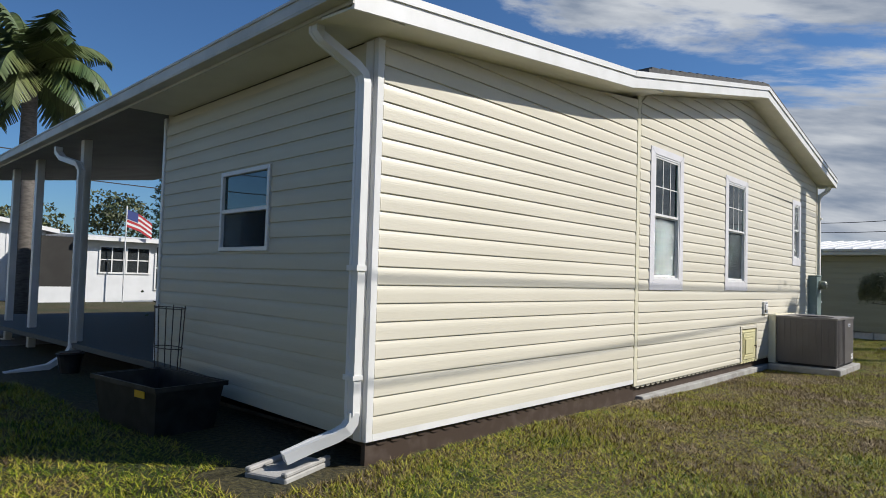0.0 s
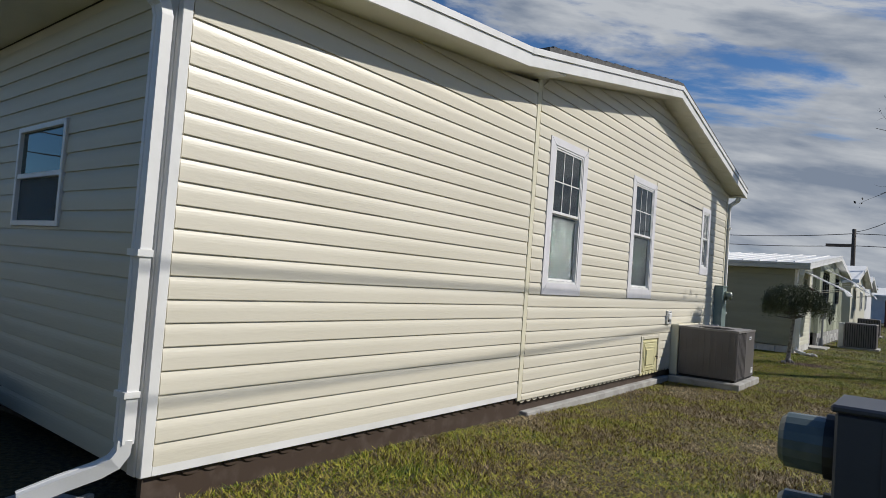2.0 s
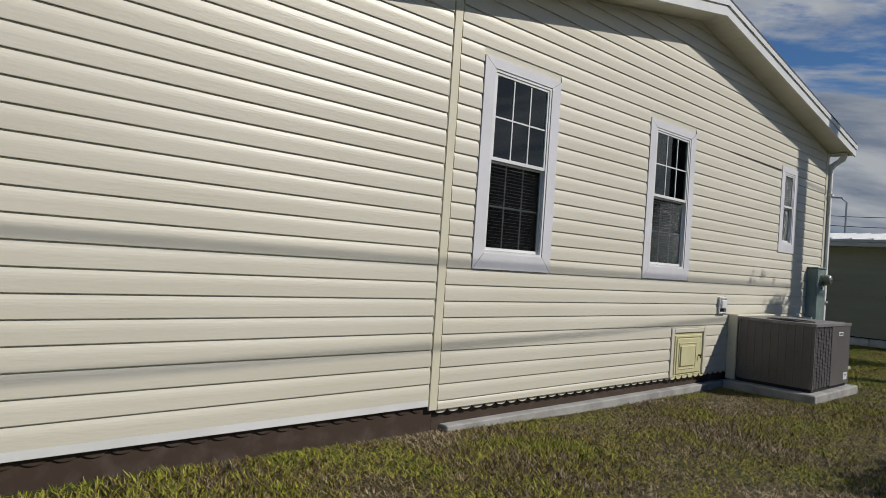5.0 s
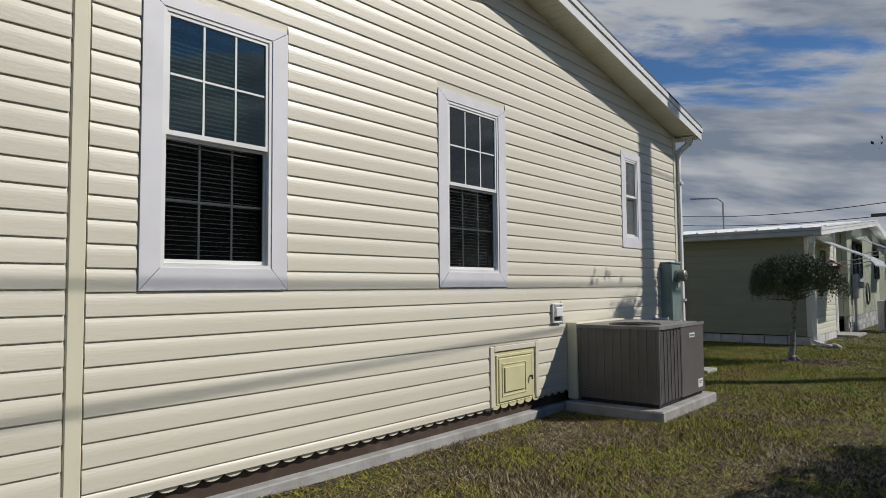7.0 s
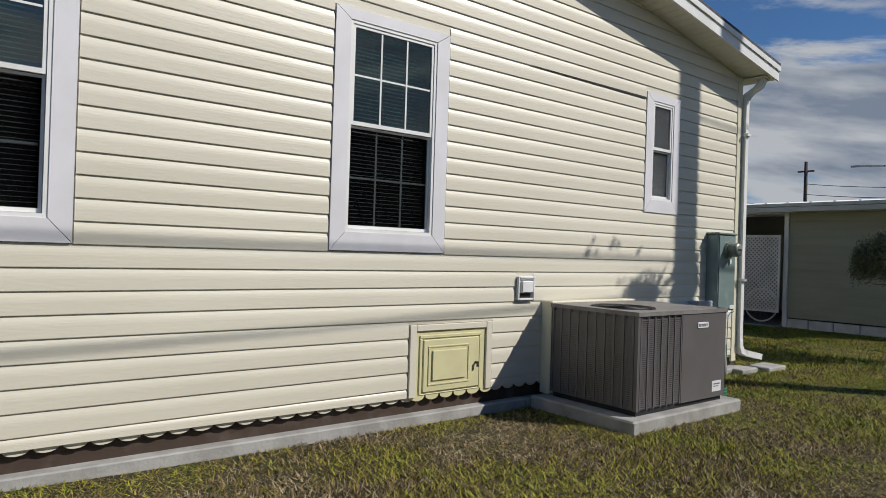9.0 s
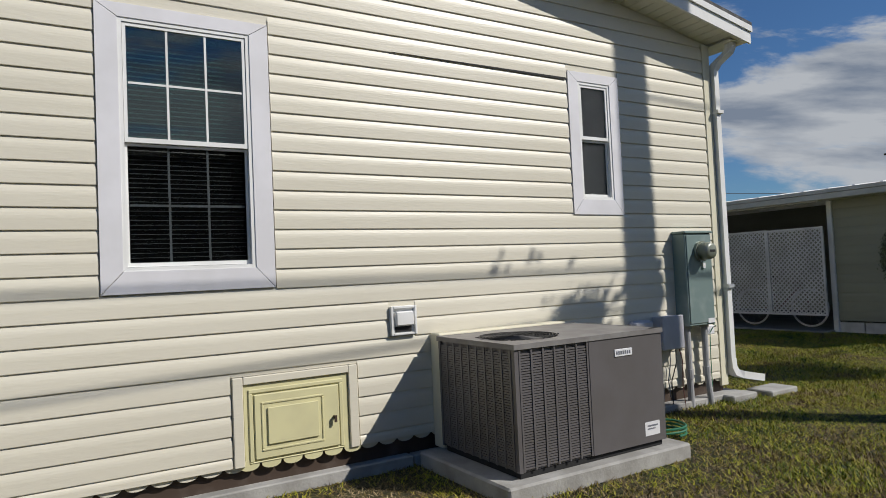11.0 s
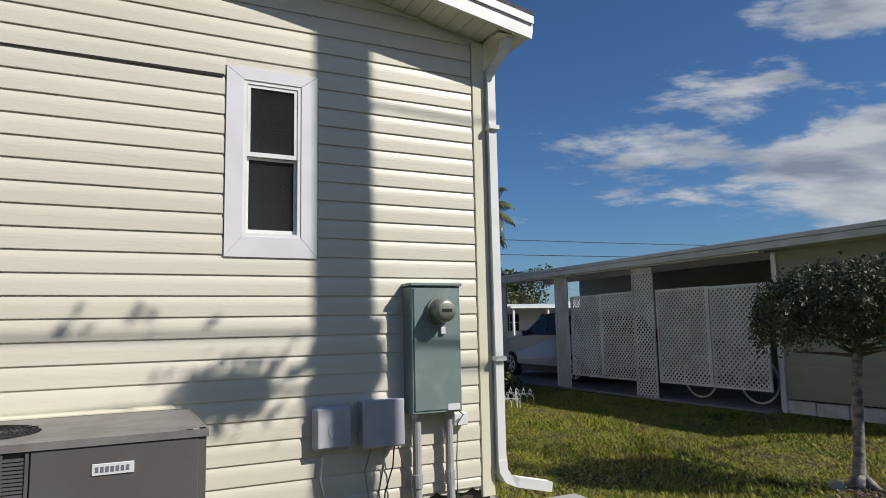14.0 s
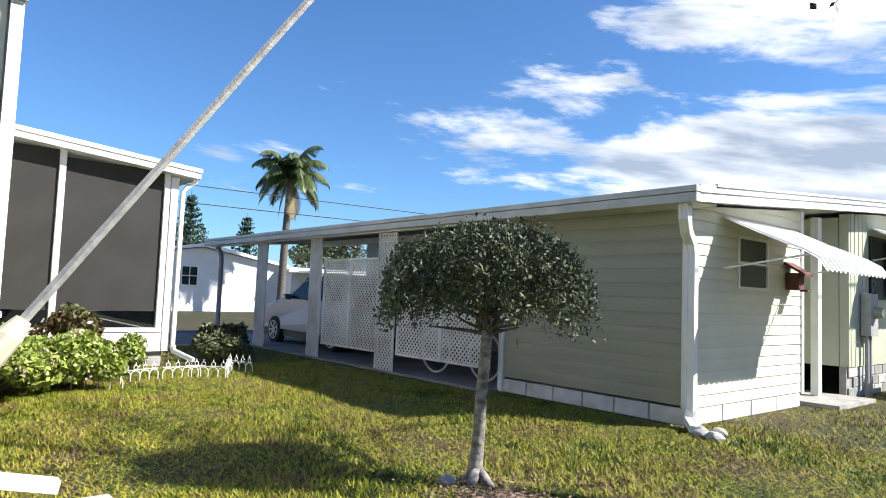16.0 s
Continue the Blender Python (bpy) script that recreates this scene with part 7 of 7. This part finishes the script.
# ---- along the lawn beyond ----
for x, y, lab in ((-1.33, 25.0, "dark grey air conditioner beside the green wall"), (-1.7, 36.0, "grey air conditioner beside a far house")):
    a = thing("air_conditioner", (x, y, 0), lab, "air conditioner")
    part("body", boxes((-0.85, 0, 0.06, 0, 1.0, 0.80), bevel=0.02), M["ac"], a)
    bm = bmesh.new()
    for i in range(14):
        box(bm, -0.82 + i * 0.06, -0.006, 0.10, -0.80 + i * 0.06, 0.0, 0.76)
    part("louvres", bm, M["dark"], a, kind="stuff")
    part("pad", boxes((-0.95, -0.08, 0, 0.08, 1.08, 0.059)), M["concrete"], a)
bp = thing("pipe_cover", (-2.25, 25.15, 0), "white air conditioner hose cover", "pipe cover")
part("cover", boxes((-0.10, 0, 0, 0.05, 0.35, 0.78), bevel=0.01), M["white"], bp)
far_house((-2.7, 33.8, 0), 9.0, 12, 2.35, 0.75, "nb_east", "cream gabled house further along the lawn", "x", ((1.5, 1.2, 2.4, 2.0), (5.5, 1.2, 6.5, 2.0)))
awning(35.0, 36.6, -2.67, 2.2, 0.8, 0.5, "white awning on the far house")
far_house((-3.0, 46.5, 0), 8.0, 12, 2.4, 0.7, "white_wall", "pale house at the far end of the lawn", "x", ((1.5, 1.2, 2.4, 2.0),))
sh = thing("garden_shed", (-2.3, 57.0, 0), "dull red garden shed at the lawn's edge", "shed")
part("wall", boxes((0, 0, 0, 2.2, 2.0, 1.9)), M["redwood"], sh)
part("roof", boxes((-0.1, -0.1, 1.901, 2.3, 2.1, 2.02)), M["white"], sh)
far_house((9.5, 36.0, 0), 9.0, 6, 2.3, 0.8, "nb_green", "low house behind the hedge", "x", ())
far_house((3.0, 72.0, 0), 9.0, 12, 2.4, 0.7, "white_wall", "pale house in the distance", "x", ())


def hedge(x0, x1, y0, y1, h, n, seed):
    rng = np.random.default_rng(seed)
    t = thing("hedge", (0, 0, 0), "tall dark hedge along the lawn", "hedge")
    P = np.stack([rng.uniform(x0, x1, n), rng.uniform(y0, y1, n), rng.uniform(0, 1, n) ** 0.7 * h], 1)
    P[:, 2] *= 1 + 0.12 * np.sin(P[:, 1] * 1.3) * np.sin(P[:, 0] * 2.1)
    tris_mesh("foliage", leaves(rng, P, 0.16, 1.8), 4, M["far_leaf"], t, "dense dark leaves", kind="stuff")
    # black box that darkens the inside and stops light; no stems modelled
    part("inner_stems", boxes((x0 + 0.25, y0 + 0.25, 0, x1 - 0.25, y1 - 0.25, h * 0.8)), M["dark"], t, "black block standing for the hedge's inner shade")


# unseen hedge, added and sized for the shadow it casts across the lawn
hedge(1.10, 2.7, 10.1, 12.9, 2.6, 14000, 9)
hedge(1.25, 2.7, 27.0, 42.0, 2.1, 26000, 5)
hedge(1.2, 2.6, 46.0, 60.0, 1.7, 9000, 6)
for i, (x, y) in enumerate(((0.95, 17.6), (1.4, 19.4))):
    b = thing("trash_can", (x, y, 0), "grey-green wheeled refuse bin on the lawn", "trash can")
    bm = bmesh.new()
    A = [bm.verts.new(v) for v in ((-0.2, -0.22, 0.02), (0.2, -0.22, 0.02), (0.2, 0.22, 0.02), (-0.2, 0.22, 0.02))]
    B = [bm.verts.new(v) for v in ((-0.26, -0.28, 0.78), (0.26, -0.28, 0.78), (0.26, 0.28, 0.78), (-0.26, 0.28, 0.78))]
    bm.faces.new(A[::-1]), bm.faces.new(B)
    for k in range(4):
        bm.faces.new((A[k], A[(k + 1) % 4], B[(k + 1) % 4], B[k]))
    part("body", bm, M["pedestal"], b)
    part("lid", boxes((-0.28, -0.30, 0.781, 0.28, 0.30, 0.84), bevel=0.02), M["pedestal"], b)
st = thing("street_lamp", (-13.5, 50.0, 0), "tall thin street lamp far away", "street lamp")
part("pole", tube(bmesh.new(), [(0, 0, 0), (0, 0, 6.6), (-0.3, 0, 6.9), (-1.6, 0, 7.0)], 0.06, 6), M["pvc"], st)
part("head", boxes((-2.1, -0.1, 6.95, -1.6, 0.1, 7.05)), M["pvc"], st)

# closing the place behind the walker and along the lot's other side
# unseen house, set close and dark to keep skylight off the south wall
far_house((-3.6, -10.5, 0), 7.5, 11, 2.9, 0.7, "nb_siding_shade", "unseen sage house behind, added to block skylight", "x", ((2.0, 1.3, 2.9, 2.4), (4.6, 1.3, 5.5, 2.4)))
far_house((19.0, -4.0, 0), 10.0, 11, 2.6, 0.7, "nb_siding_shade", "sage house across the back lawn", "x", ())
far_house((19.5, 10.5, 0), 9.0, 11, 2.6, 0.7, "white_wall", "white house across the back lawn", "x", ())
